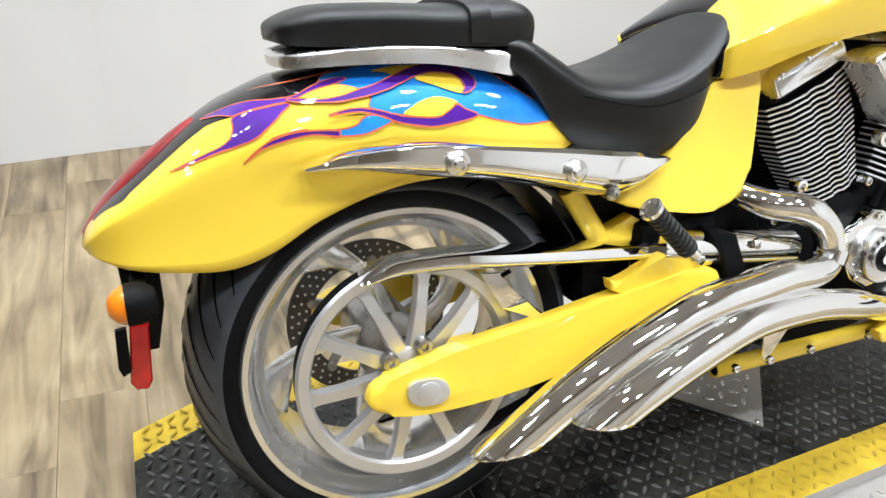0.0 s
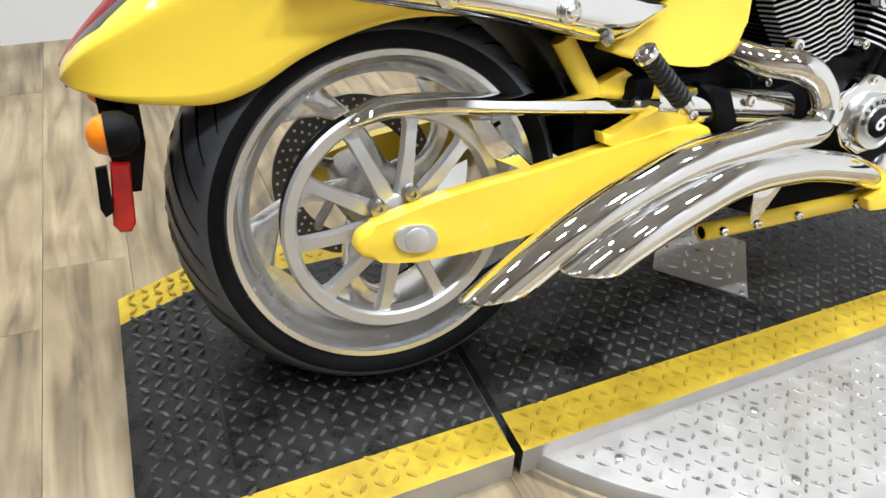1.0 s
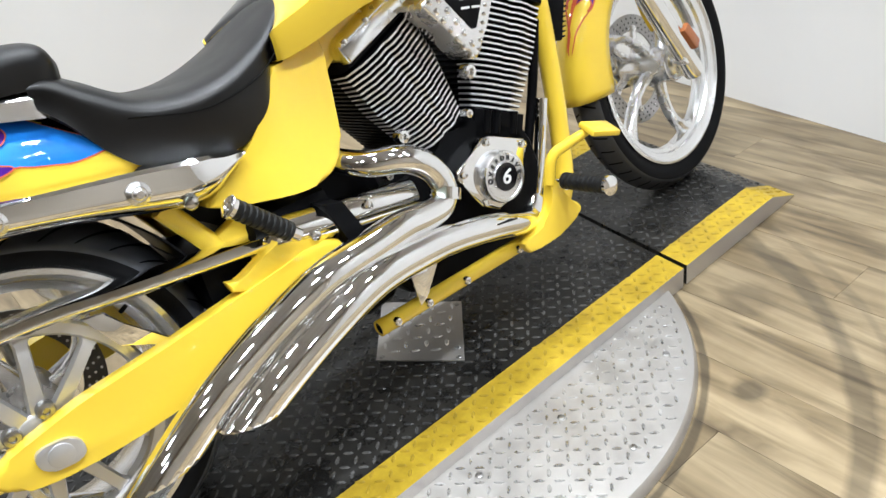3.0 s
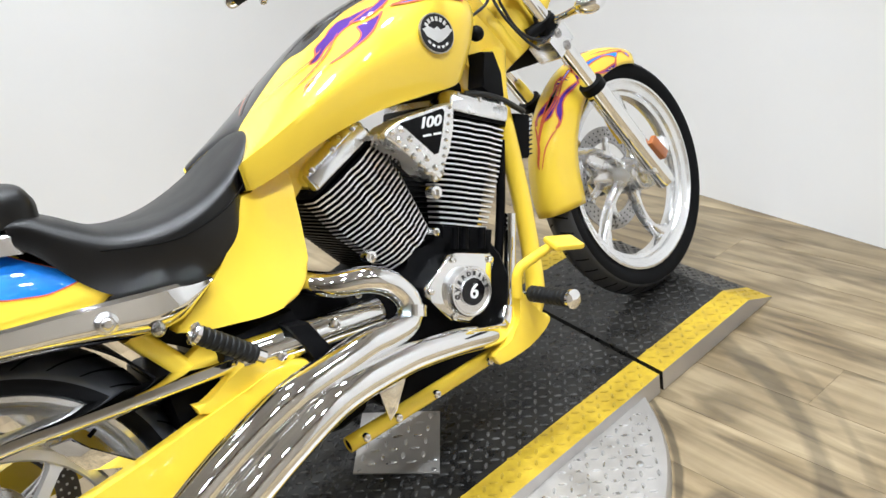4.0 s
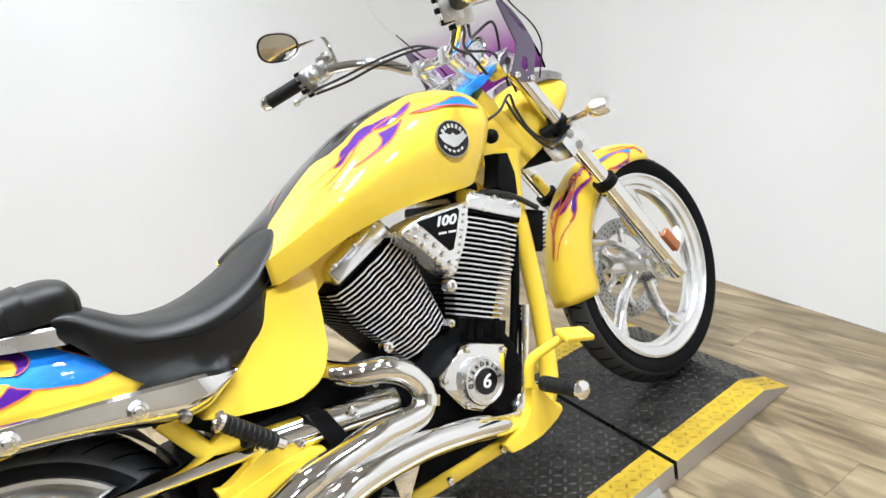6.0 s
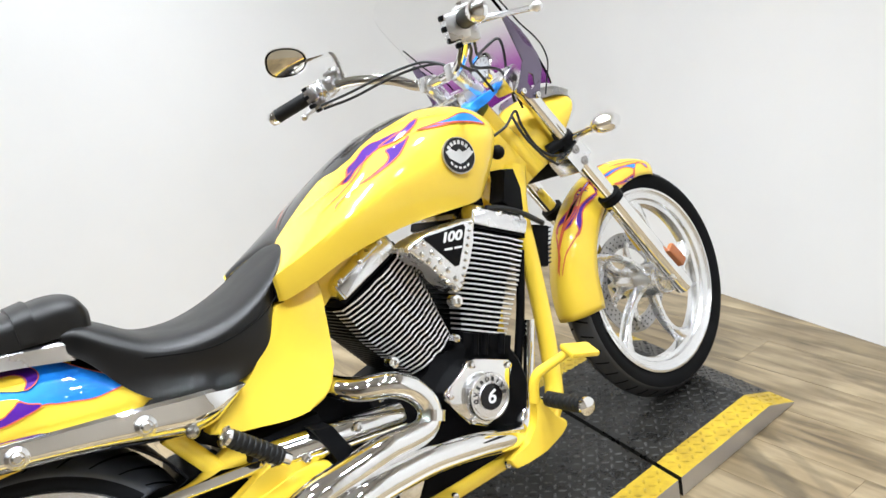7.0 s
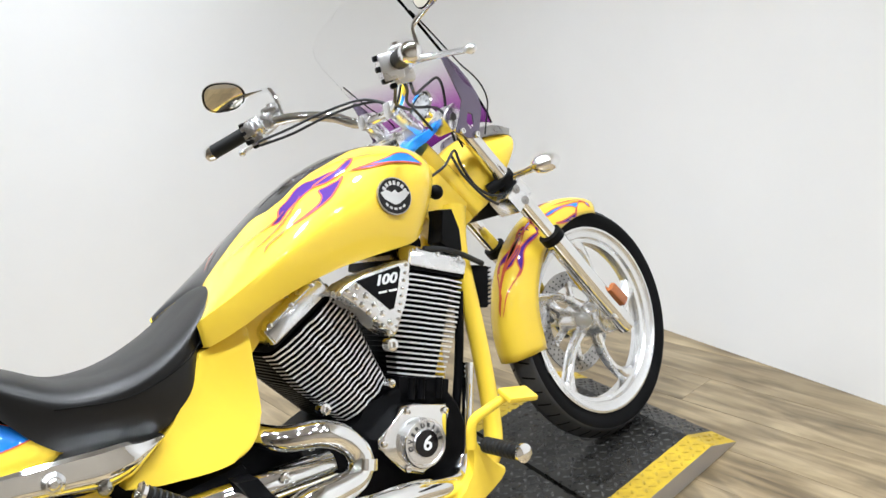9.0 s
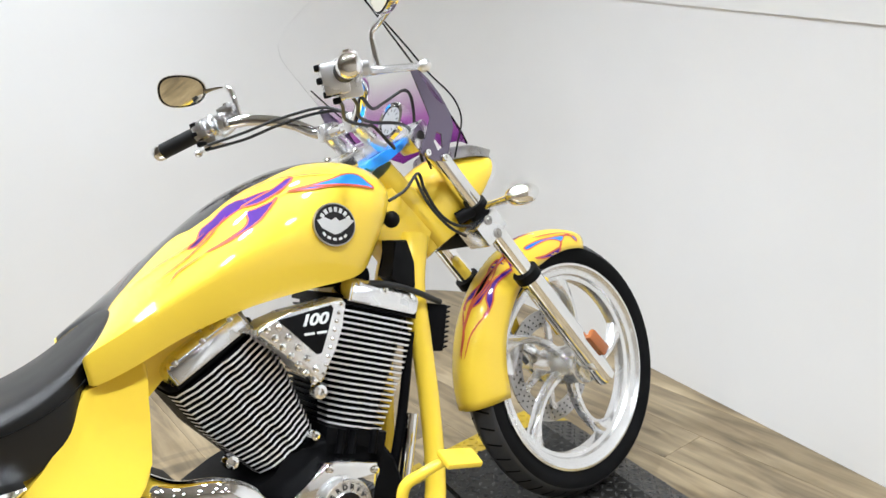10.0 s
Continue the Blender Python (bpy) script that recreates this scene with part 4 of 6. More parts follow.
for pts, radii, name, tip, down in ((A, RA, "upper chrome exhaust pipe with a slash-cut end", (0.101, -0.277, -0.093), (0.046, 0, -0.999)), (B, RB, "lower chrome exhaust pipe with a slash-cut end", (0.228, -0.301, -0.070), (-0.13, 0, -0.99))):
    bm = slash_tube(pts, radii)
    # slash cut: the end is sliced along the ground line
    bmesh.ops.bisect_plane(bm, geom=bm.verts[:] + bm.edges[:] + bm.faces[:], plane_co=tip, plane_no=down, clear_outer=True)
    pipe = part("exhaust_pipe", bm, CHROME, bike, name)
    so = pipe.modifiers.new("wall", "SOLIDIFY")
    so.thickness = 0.003
bm = bmesh.new()
tube(bm, [(0.44, -0.17, 0.140), (0.60, -0.172, 0.118), (0.735, -0.172, 0.098)], [0.032, 0.033, 0.030], 20, 5)
cover = part("gearbox_cover", bm, CHROME, bike, "chrome gearbox end cover")
bm = bmesh.new()
bolt(bm, (0.625, -0.205, 0.130), 0.010, 0.008)
part("cover_bolt", bm, CHROME, cover)
bm = bmesh.new()
slab(bm, [(0.535, 0.165), (0.575, 0.155), (0.61, 0.07), (0.57, 0.06)], -0.212, -0.16, 0.004)
part("cover_band", bm, BLACK_METAL, cover)
bm = bmesh.new()
tube(bm, [(0.782, -0.226, 0.098), (0.772, -0.229, 0.078)], 0.031, 20)
part("pipe_clamp", bm, CHROME, bike)

# -- engine --
CRANK = Vector((0.957, 0, 0.004))


def cylinder(lean, s0, s1, count, w0, w1, back, name):
    """A finned cylinder. lean: degrees forward of upright; fins from s0 to s1 along its axis; w0, w1: half widths at base and top."""
    ax = Vector((math.sin(radians(lean)), 0, math.cos(radians(lean))))
    ux = Vector((ax.z, 0, -ax.x))
    bm = bmesh.new()
    rings = []
    for s in (s0 - 0.05, s0, (s0 + s1) / 2, s1 + 0.01):
        w = np.interp(s, [s0, s1], [w0, w1]) - 0.010
        rings.append([CRANK + ax * s + ux * (a * w) + Vector((0, b * 0.112, 0)) for a, b in ((-1, -0.8), (-0.7, -1), (0.7, -1), (1, -0.8), (1, 0.8), (0.7, 1), (-0.7, 1), (-1, 0.8))])
    skin(bm, rings)
    barrel = part("cylinder", bm, BLACK_METAL, bike, name, angle=50)
    for k in range(count):
        s = s0 + (s1 - s0) * k / (count - 1)
        w = np.interp(k, [0, count * 0.55, count - 1], [w0, w1 * 0.97, w1])
        ridge = 0.16 * w
        half = [(-w, -0.085), (-w * 0.95, -0.132), (-w * 0.62, -0.156), (-w * 0.22, -0.164), (-w * 0.12, -0.160), (w * 0.02, -0.160), (w * 0.14, -0.167), (w * 0.40, -0.165), (w * 0.50, -0.159), (w * 0.86, -0.150), (w, -0.130)]
        half = [(a, b * 0.835) for a, b in half]
        plan = half + [(a, -b) for a, b in half[::-1]]
        bm = bmesh.new()
        low = [bm.verts.new(CRANK + ax * (s - 0.0021) + ux * a + Vector((0, b, 0))) for a, b in plan]
        top = [bm.verts.new(CRANK + ax * (s + 0.0021) + ux * a + Vector((0, b, 0))) for a, b in plan]
        bm.faces.new(low).material_index = 0
        bm.faces.new(top[::-1]).material_index = 0
        n = len(plan)
        for j in range(n):
            bm.faces.new((low[j], top[j], top[(j + 1) % n], low[(j + 1) % n])).material_index = 1 if 0 <= j < 10 else 0
        part("fin", bm, [BLACK_METAL, FIN_EDGE], barrel, smooth=False)
    return barrel, ax, ux


rear_cyl, rax, rux = cylinder(-23.5, 0.185, 0.405, 21, 0.068, 0.098, 0, "black air-cooled rear cylinder with bright-edged fins")
front_cyl, fax, fux = cylinder(26.0, 0.180, 0.405, 20, 0.066, 0.096, 0, "black air-cooled front cylinder with bright-edged fins")
for ax, ux, cyl, s in ((rax, rux, rear_cyl, 0.415), (fax, fux, front_cyl, 0.413)):
    bm = bmesh.new()
    c = CRANK + ax * (s + 0.003)
    rings = []
    for h, w, d in ((0.0, 0.097, 0.130), (0.016, 0.097, 0.130), (0.020, 0.092, 0.126)):
        rings.append([c + ax * h + ux * (a * w) + Vector((0, b * d, 0)) for a, b in ((-1, -0.86), (-0.86, -1), (0.86, -1), (1, -0.86), (1, 0.86), (0.86, 1), (-0.86, 1), (-1, 0.86))])
    skin(bm, rings)
    part("cylinder_head", bm, BLACK_METAL, cyl, angle=40)
    bm = bmesh.new()
    rings = []
    for h, w, d in ((0.008, 0.090, 0.138), (0.040, 0.090, 0.138), (0.052, 0.080, 0.128), (0.060, 0.060, 0.10)):
        rings.append([c + ax * h + ux * (a * w) + Vector((0, b * d, 0)) for a, b in ((-1, -0.88), (-0.88, -1), (0.88, -1), (1, -0.88), (1, 0.88), (0.88, 1), (-0.88, 1), (-1, 0.88))])
    skin(bm, rings)
    bmesh.ops.bevel(bm, geom=bm.edges[:], offset=0.003, segments=2, affect="EDGES", clamp_overlap=True)
    part("rocker_cover", bm, POLISHED, cyl, "chrome rocker cover", angle=40)
    for a in (-0.7, 0.0, 0.7):
        bm = bmesh.new()
        bolt(bm, c + ax * 0.040 + ux * (a * 0.088) + Vector((0, -0.130, 0)), 0.008, 0.010, axis=ax)
        part("head_bolt", bm, CHROME, cyl)
# crankcase
bm = bmesh.new()
slab(bm, [(0.68, 0.02), (0.70, 0.10), (0.80, 0.132), (0.88, 0.150), (0.945, 0.178), (1.0, 0.16), (1.08, 0.12), (1.11, 0.02), (1.08, -0.08), (0.98, -0.13), (0.75, -0.13), (0.68, -0.08)], -0.135, 0.135, 0.02, 2, 3)
case = part("crankcase", bm, BLACK_METAL, bike, "black enamelled engine crankcase")
bm = bmesh.new()
slab(bm, [(0.50, 0.02), (0.52, 0.17), (0.60, 0.20), (0.70, 0.15), (0.72, 0.0), (0.66, -0.10), (0.54, -0.09)], -0.13, 0.13, 0.015, 2, 3)
part("gearbox", bm, BLACK_METAL, bike, "black gearbox housing")
bm = bmesh.new()
slab(bm, [(0.968, 0.192), (1.094, 0.134), (1.066, 0.070), (0.940, 0.125)], -0.135, 0.1, 0.006)
part("cylinder_base", bm, BLACK_METAL, case)
for x, z in ((0.985, 0.175), (1.01, 0.165), (1.055, 0.148)):
    bm = bmesh.new()
    tube(bm, [(x - 0.006, -0.135, z - 0.042), (x + 0.012, -0.135, z + 0.002)], 0.009, 10)
    part("lifter_rib", bm, BLACK_METAL, case)
# cam cover, chrome, with a round cap
bm = bmesh.new()
slab(bm, [(0.846, 0.100), (0.880, 0.119), (0.925, 0.143), (0.948, 0.140), (1.032, 0.104), (1.034, 0.083), (0.998, 0.044), (0.978, -0.004), (0.925, -0.016), (0.884, 0.010), (0.851, 0.068), (0.841, 0.085)], -0.190, -0.13, 0.010, 0, 4)
camc = part("cam_cover", bm, CHROME, bike, "chrome cam cover with a round cap")
for x, z in ((0.855, 0.091), (0.930, 0.132), (1.022, 0.094), (0.892, 0.016)):
    bm = bmesh.new()
    bolt(bm, (x, -0.190, z), 0.008, 0.007)
    part("cover_bolt", bm, CHROME, camc)
bm = bmesh.new()
CAPC = (0.941, 0.0, 0.055)
lathe(bm, [(r * 1.06, y) for r, y in ((0.0, -0.214), (0.026, -0.214), (0.028, -0.212), (0.029, -0.209), (0.043, -0.209), (0.045, -0.211), (0.049, -0.211), (0.051, -0.206), (0.051, -0.188), (0.0, -0.188))], 48, CAPC)
cap = part("gear_cap", bm, POLISHED, camc, "round cap with the gear badge")
bm = bmesh.new()
lathe(bm, [(0.0, -0.2155), (0.0290, -0.2155), (0.0290, -0.213), (0.0, -0.213)], 40, CAPC)
part("cap_face", bm, BLACK_PAINT, cap)


def lettering(text, size, at, parent, material, width=None, shear=0.0, turn=None, name="lettering", bold=0.0):
    cu = bpy.data.curves.new(name, "FONT")
    cu.body, cu.size, cu.extrude, cu.align_x, cu.align_y, cu.shear, cu.offset = text, size, 0.0008, "CENTER", "CENTER", shear, bold
    tmp = new(name, cu)
    bpy.context.view_layer.update()
    me = bpy.data.meshes.new_from_object(tmp.evaluated_get(bpy.context.evaluated_depsgraph_get()))
    bpy.data.objects.remove(tmp)
    m = Matrix.Translation(at) @ Matrix.Rotation(math.pi / 2, 4, "X") @ (turn or Matrix())
    if width:
        m = m @ Matrix.Diagonal((width, 1, 1, 1))
    me.transform(m)
    bm = bmesh.new()
    bm.from_mesh(me)
    bmesh.ops.remove_doubles(bm, verts=bm.verts[:], dist=0.00001)
    bm.to_mesh(me)
    bm.free()
    me.materials.clear()
    me.materials.append(material)
    ob = new(name, me)
    ob.parent = parent
    return ob


TILT6 = Matrix.Rotation(radians(-23), 4, "Z")
lettering("6", 0.044, (0.941, -0.2165, 0.055), cap, WHITE_PRINT, 1.05, 0.1, TILT6, "numeral", 0.0005)
for k, ch in enumerate("OVERDRIVE"):
    a = radians(174 - k * 22.5)
    lettering(ch, 0.0130, (0.941 + 0.0385 * math.cos(a), -0.2105, 0.055 + 0.0385 * math.sin(a)), cap, DARK_PRINT, 1.1, 0, Matrix.Rotation(a - math.pi / 2, 4, "Z"), "letter", 0.0003)
# engine badge cover between the cylinders
TRI = [(0.849, 0.429), (0.872, 0.439), (0.915, 0.444), (1.004, 0.441), (1.022, 0.442), (1.028, 0.430), (1.010, 0.392), (0.984, 0.350), (0.955, 0.308), (0.943, 0.300), (0.931, 0.310), (0.888, 0.374), (0.847, 0.420)]
bm = bmesh.new()
slab(bm, TRI, -0.212, -0.13, 0.007, 0, 4)
tri = part("engine_badge_cover", bm, POLISHED, bike, "riveted polished triangular cover with a black panel")
bm = bmesh.new()
slab(bm, [(0.888, 0.438), (0.996, 0.4365), (0.999, 0.429), (0.976, 0.388), (0.957, 0.355), (0.947, 0.355)], -0.2155, -0.20, 0.003, 0, 2)
part("badge_panel", bm, BLACK_PLASTIC, tri, "black panel")
TB = Matrix.Rotation(radians(-9), 4, "Z")
for off, ch in ((-0.0165, "1"), (0.0, "0"), (0.0188, "0")):
    lettering(ch, 0.029, (0.952 + off, -0.2172, 0.420 - 0.158 * off), tri, WHITE_PRINT, 1.30, 0.3, TB, "numeral", 0.0008)
for k in range(2):
    bm = bmesh.new()
    block(bm, (0.940 + 0.025 * k, -0.2166, 0.397 - 0.004 * k), (0.020, 0.001, 0.0045), 0, Matrix.Rotation(radians(9), 4, "Y"))
    part("print_bar", bm, WHITE_PRINT, tri, smooth=False)
for (x0, z0), (x1, z1), n, off in (((0.866, 0.427), (0.930, 0.309), 7, 0.0), ((0.888, 0.426), (0.940, 0.330), 5, 0.0), ((1.016, 0.433), (0.953, 0.316), 9, 0.0)):
    for k in range(n):
        t = k / (n - 1)
        bm = bmesh.new()
        ball(bm, (x0 + (x1 - x0) * t, -0.212, z0 + (z1 - z0) * t), (0.0072 if n < 9 else 0.004, 0.005, 0.0072 if n < 9 else 0.004), 12, 8)
        part("rivet", bm, CHROME, tri)
for x, y, z, r in ((0.960, -0.150, 0.270, 0.016), (0.931, -0.150, 0.192, 0.010), (0.766, -0.150, 0.203, 0.014), (0.717, -0.14, 0.141, 0.009)):
    bm = bmesh.new()
    bolt(bm, (x, y + 0.01, z), r, 0.022)
    part("engine_bolt", bm, CHROME, case)
# black and chrome lines between engine and frame
bm = bmesh.new()
tube(bm, [(0.70, -0.06, 0.46), (0.85, -0.07, 0.482), (1.0, -0.08, 0.478), (1.15, -0.07, 0.45)], 0.02, 12)
part("frame_backbone", bm, BLACK_METAL, bike)
bm = bmesh.new()
tube(bm, [(1.212, -0.10, 0.31), (1.168, -0.10, 0.182), (1.116, -0.10, 0.059), (1.048, -0.10, -0.086)], 0.011, 12)
part("oil_line", bm, BLACK_METAL, bike)
bm = bmesh.new()
tube(bm, [(1.168, -0.118, 0.145), (1.150, -0.120, 0.10), (1.109, -0.125, 0.004), (1.055, -0.125, -0.105)], 0.0135, 14)
part("chrome_line", bm, CHROME, bike)
bm = bmesh.new()
slab(bm, [(0.63, 0.40), (0.66, 0.44), (0.74, 0.47), (0.80, 0.46), (0.70, 0.38), (0.65, 0.34)], -0.11, 0.11, 0.01)
part("intake_cover", bm, YELLOW, bike, "yellow frame cover under the tank")

# -- frame --
for side in (-1, 1):
    bm = bmesh.new()
    tube(bm, [(1.31, side * 0.035, 0.50), (1.268, side * 0.06, 0.40), (1.245, side * 0.085, 0.28), (1.225, side * 0.10, 0.14), (1.198, side * 0.112, 0.0), (1.165, side * 0.125, -0.075), (1.10, side * 0.14, -0.115), (1.02, side * 0.15, -0.125)], [0.034, 0.028, 0.024, 0.023, 0.023, 0.024, 0.024, 0.022], 16, 6)
    part("downtube", bm, YELLOW, bike, "yellow painted frame downtube")
    bm = bmesh.new()
    tube(bm, [(1.05, side * 0.182, -0.110), (0.82, side * 0.180, -0.114), (0.578, side * 0.178, -0.117)], 0.0165, 16, 3, cap=False)
    low = part("lower_rail", bm, YELLOW, bike, "open-ended yellow lower frame rail")
    so = low.modifiers.new("wall", "SOLIDIFY")
    so.thickness = 0.004
    # black plug put in for the shade inside the open rail
    bm = bmesh.new()
    tube(bm, [(0.5805, side * 0.178, -0.117), (0.64, side * 0.178, -0.117)], 0.0135, 14)
    part("rail_bore_shade", bm, GROOVE, low)
    for x in (0.611, 0.69, 0.79, 0.940, 0.974):
        bm = bmesh.new()
        bolt(bm, (x, side * 0.196, -0.112), 0.0085, 0.010, axis=(0, side, 0))
        part("rail_bolt", bm, CHROME, low)
    bm = bmesh.new()
    slab(bm, [(0.945, -0.118), (0.932, -0.092), (0.975, -0.083), (1.010, -0.070), (1.034, -0.045), (1.040, 0.008), (1.056, 0.012), (1.064, -0.034), (1.104, -0.068), (1.110, -0.090), (1.064, -0.112), (1.00, -0.118)], side * 0.232, side * 0.205, 0.008, 2, 3)
    ctrl = part("foot_control_bracket", bm, YELLOW, bike, "yellow forward-control bracket")
    bm = bmesh.new()
    tube(bm, [(1.06, side * 0.20, -0.012), (1.07, side * 0.245, -0.012)], 0.012, 12)
    part("peg_joint", bm, CHROME, ctrl)
    bm = bmesh.new()
    prof = []
    for k in range(9):
        y = 0.245 + 0.0135 * k
        prof += [(0.018, -y), (0.018, -y - 0.0095), (0.016, -y - 0.011), (0.016, -y - 0.0125)]
    lathe(bm, [(0.0, -0.245)] + prof + [(0.019, -0.366), (0.0, -0.366)], 20, (1.067, 0, -0.002))
    if side > 0:
        for v in bm.verts:
            v.co.y = -v.co.y
    peg = part("foot_peg", bm, GRIP, ctrl, "ribbed black rubber foot peg")
    bm = bmesh.new()
    lathe(bm, [(0.0205, -0.364), (0.0205, -0.371), (0.012, -0.376), (0.0, -0.377)], 24, (1.067, 0, -0.002))
    if side > 0:
        for v in bm.verts:
            v.co.y = -v.co.y
    part("peg_end", bm, CHROME, peg)
bm = bmesh.new()
tube(bm, [(1.04, -0.225, 0.0), (1.055, -0.235, 0.055), (1.095, -0.25, 0.072), (1.14, -0.262, 0.082)], [0.012, 0.012, 0.011, 0.010], 12, 5)
pedal = part("brake_pedal", bm, YELLOW, bike, "yellow brake pedal")
bm = bmesh.new()
block(bm, (1.166, -0.275, 0.079), (0.084, 0.050, 0.014), 0.006, Matrix.Rotation(radians(18), 4, "Y") @ Matrix.Rotation(radians(25), 4, "X"))
part("pedal_pad", bm, YELLOW, pedal)
# passenger peg and its bracket
bm = bmesh.new()
slab(bm, [(0.334, 0.108), (0.352, 0.103), (0.368, 0.101), (0.412, 0.119), (0.448, 0.143), (0.470, 0.150), (0.497, 0.146), (0.528, 0.121), (0.536, 0.104), (0.513, 0.098), (0.483, 0.098), (0.455, 0.084), (0.417, 0.073), (0.368, 0.075), (0.338, 0.090)], -0.200, -0.172, 0.006, 0, 3)
pb = part("passenger_peg_bracket", bm, YELLOW, bike, "yellow passenger peg bracket")
bm = bmesh.new()
bolt(bm, (0.508, -0.200, 0.118), 0.010, 0.008)
part("bracket_bolt", bm, CHROME, pb)
P0, P1 = Vector((0.464, -0.240, 0.144)), Vector((0.368, -0.250, 0.238))
bm = bmesh.new()
d = (P1 - P0)
pts, rad = [], []
for k in range(10):
    for t, r in ((0.02, 0.0165), (0.07, 0.0175), (0.085, 0.0155)):
        pts.append(P0 + d * (0.12 + 0.085 * k + t * 0.95))
        rad.append(r)
line = [(tuple(p), r) for p, r in zip(pts, rad)]
tube(bm, [p for p, _ in line], [r for _, r in line], 16, 1)
peg = part("passenger_peg", bm, GRIP, pb, "ribbed black rubber passenger peg")
bm = bmesh.new()
tube(bm, [P0, P0 + d * 0.14], 0.012, 14)
part("peg_joint", bm, CHROME, peg)
bm = bmesh.new()
bolt(bm, P0 + d * 0.97, 0.0195, 0.010, axis=d.normalized(), sides=24)
part("peg_end", bm, CHROME, peg)
# side stand on the far side
bm = bmesh.new()
tube(bm, [(0.88, 0.17, -0.12), (0.80, 0.23, -0.22), (0.74, 0.27, -0.335)], [0.014, 0.012, 0.011], 12, 5)
part("side_stand", bm, BLACK_METAL, bike, "black side stand, folded out")
bm = bmesh.new()
slab(bm, [(0.665, -0.03), (0.72, -0.015), (0.73, -0.045), (0.69, -0.095), (0.668, -0.108)], -0.205, -0.198, 0.003)
part("exhaust_hanger", bm, CHROME, bike)

# -- front end --
def leg_point(s):
    """A point of the fork's centre line; s: metres up from the axle."""
    return Vector((1.7335 - 0.479 * s, 0, 0.030 + 0.819 * s))


for side in (-1, 1):
    y = side * 0.108
    bm = bmesh.new()
    a, b, m1 = leg_point(-0.022), leg_point(0.375), leg_point(0.360)
    tube(bm, [(a.x, y, a.z), (leg_point(-0.005).x, y, leg_point(-0.005).z), (leg_point(0.2).x, y, leg_point(0.2).z), (m1.x, y, m1.z)], [0.020, 0.028, 0.0285, 0.029], 24, 5)
    slider = part("fork_slider", steered(bm), CHROME, bike, "polished fork slider")
    bm = bmesh.new()
    tube(bm, [(leg_point(0.354).x, y, leg_point(0.354).z), (leg_point(0.378).x, y, leg_point(0.378).z)], 0.0325, 24)
    part("dust_seal", steered(bm), BLACK_PLASTIC, slider)
    bm = bmesh.new()
    tube(bm, [(b.x, y, b.z), (leg_point(0.83).x, y, leg_point(0.83).z)], 0.0225, 24)
    part("fork_tube", steered(bm), CHROME, bike, "chrome fork tube")
    bm = bmesh.new()
    block(bm, leg_point(0.088) + Vector((0.022, y + side * 0.030, 0.010)), (0.030, 0.016, 0.072), 0.006, Matrix.Rotation(radians(-35), 4, "Y"))
    part("fork_reflector", steered(bm), REFLECTOR, slider, "oblong orange side reflector")
    bm = bmesh.new()
    c = leg_point(0.02)
    lathe(bm, [(0.0, 0.0), (0.012, 0.0), (0.018, 0.004), (0.018, 0.05), (0.0, 0.05)], 20, (FA.x, y - 0.02, FA.z))
    part("axle_clamp", steered(bm), POLISHED, slider)
    bm = bmesh.new()
    c = leg_point(0.53) + Vector((-0.027, y, 0.0))
    block(bm, c, (0.078, 0.072, 0.056), 0.007, Matrix.Rotation(radians(-30), 4, "Y"))
    cl = part("lower_clamp", steered(bm), POLISHED, bike, "polished lower fork clamp")
    for k in (-1, 1):
        bm = bmesh.new()
        at = c + Vector((0.010 * k, side * 0.036, -0.017 * k))
        bolt(bm, at, 0.011, 0.004, axis=(0, side, 0))
        bolt(bm, at + Vector((0, side * 0.003, 0)), 0.006, 0.005, axis=(0, side, 0))
        part("clamp_bolt", steered(bm), STEEL, cl)
    bm = bmesh.new()
    c = leg_point(0.812) + Vector((-0.026, y, 0.0))
    block(bm, c, (0.064, 0.062, 0.046), 0.008, Matrix.Rotation(radians(-30), 4, "Y"))
    uc = part("upper_clamp", steered(bm), POLISHED, bike, "polished upper fork clamp")
    bm = bmesh.new()
    bolt(bm, c + Vector((-0.004, side * 0.031, 0.0)), 0.010, 0.003, axis=(0, side, 0))
    part("clamp_bolt", steered(bm), DARK_DISC, uc)
    # front turn signal on a stalk
    bm = bmesh.new()
    c = leg_point(0.588)
    s = Vector((1.478, side * 0.220, 0.521))
    up = leg_point(0.605) - leg_point(0.571)
    tube(bm, [c + Vector((0, y, 0)) - up / 2, c + Vector((0, y, 0)) + up / 2], 0.0285, 18)
    tube(bm, [c + Vector((-0.050, y - side * 0.02, -0.012)), c + Vector((0.01, y + side * 0.024, 0.006))], 0.015, 14)
    part("signal_clamp", steered(bm), BLACK_PLASTIC, bike)
    bm = bmesh.new()
    root = Vector((c.x + 0.006, y + side * 0.026, c.z))
    tube(bm, [root, root.lerp(s, 0.45), root.lerp(s, 0.8), s], [0.010, 0.0085, 0.013, 0.020], 14, 4)
    ball(bm, s + Vector((0.006, side * 0.006, 0.0)), (0.040, 0.027, 0.024), 24, 14, Matrix.Rotation(side * radians(30), 4, "Z"))
    part("front_turn_signal", steered(bm), CHROME, bike, "chrome teardrop turn signal")

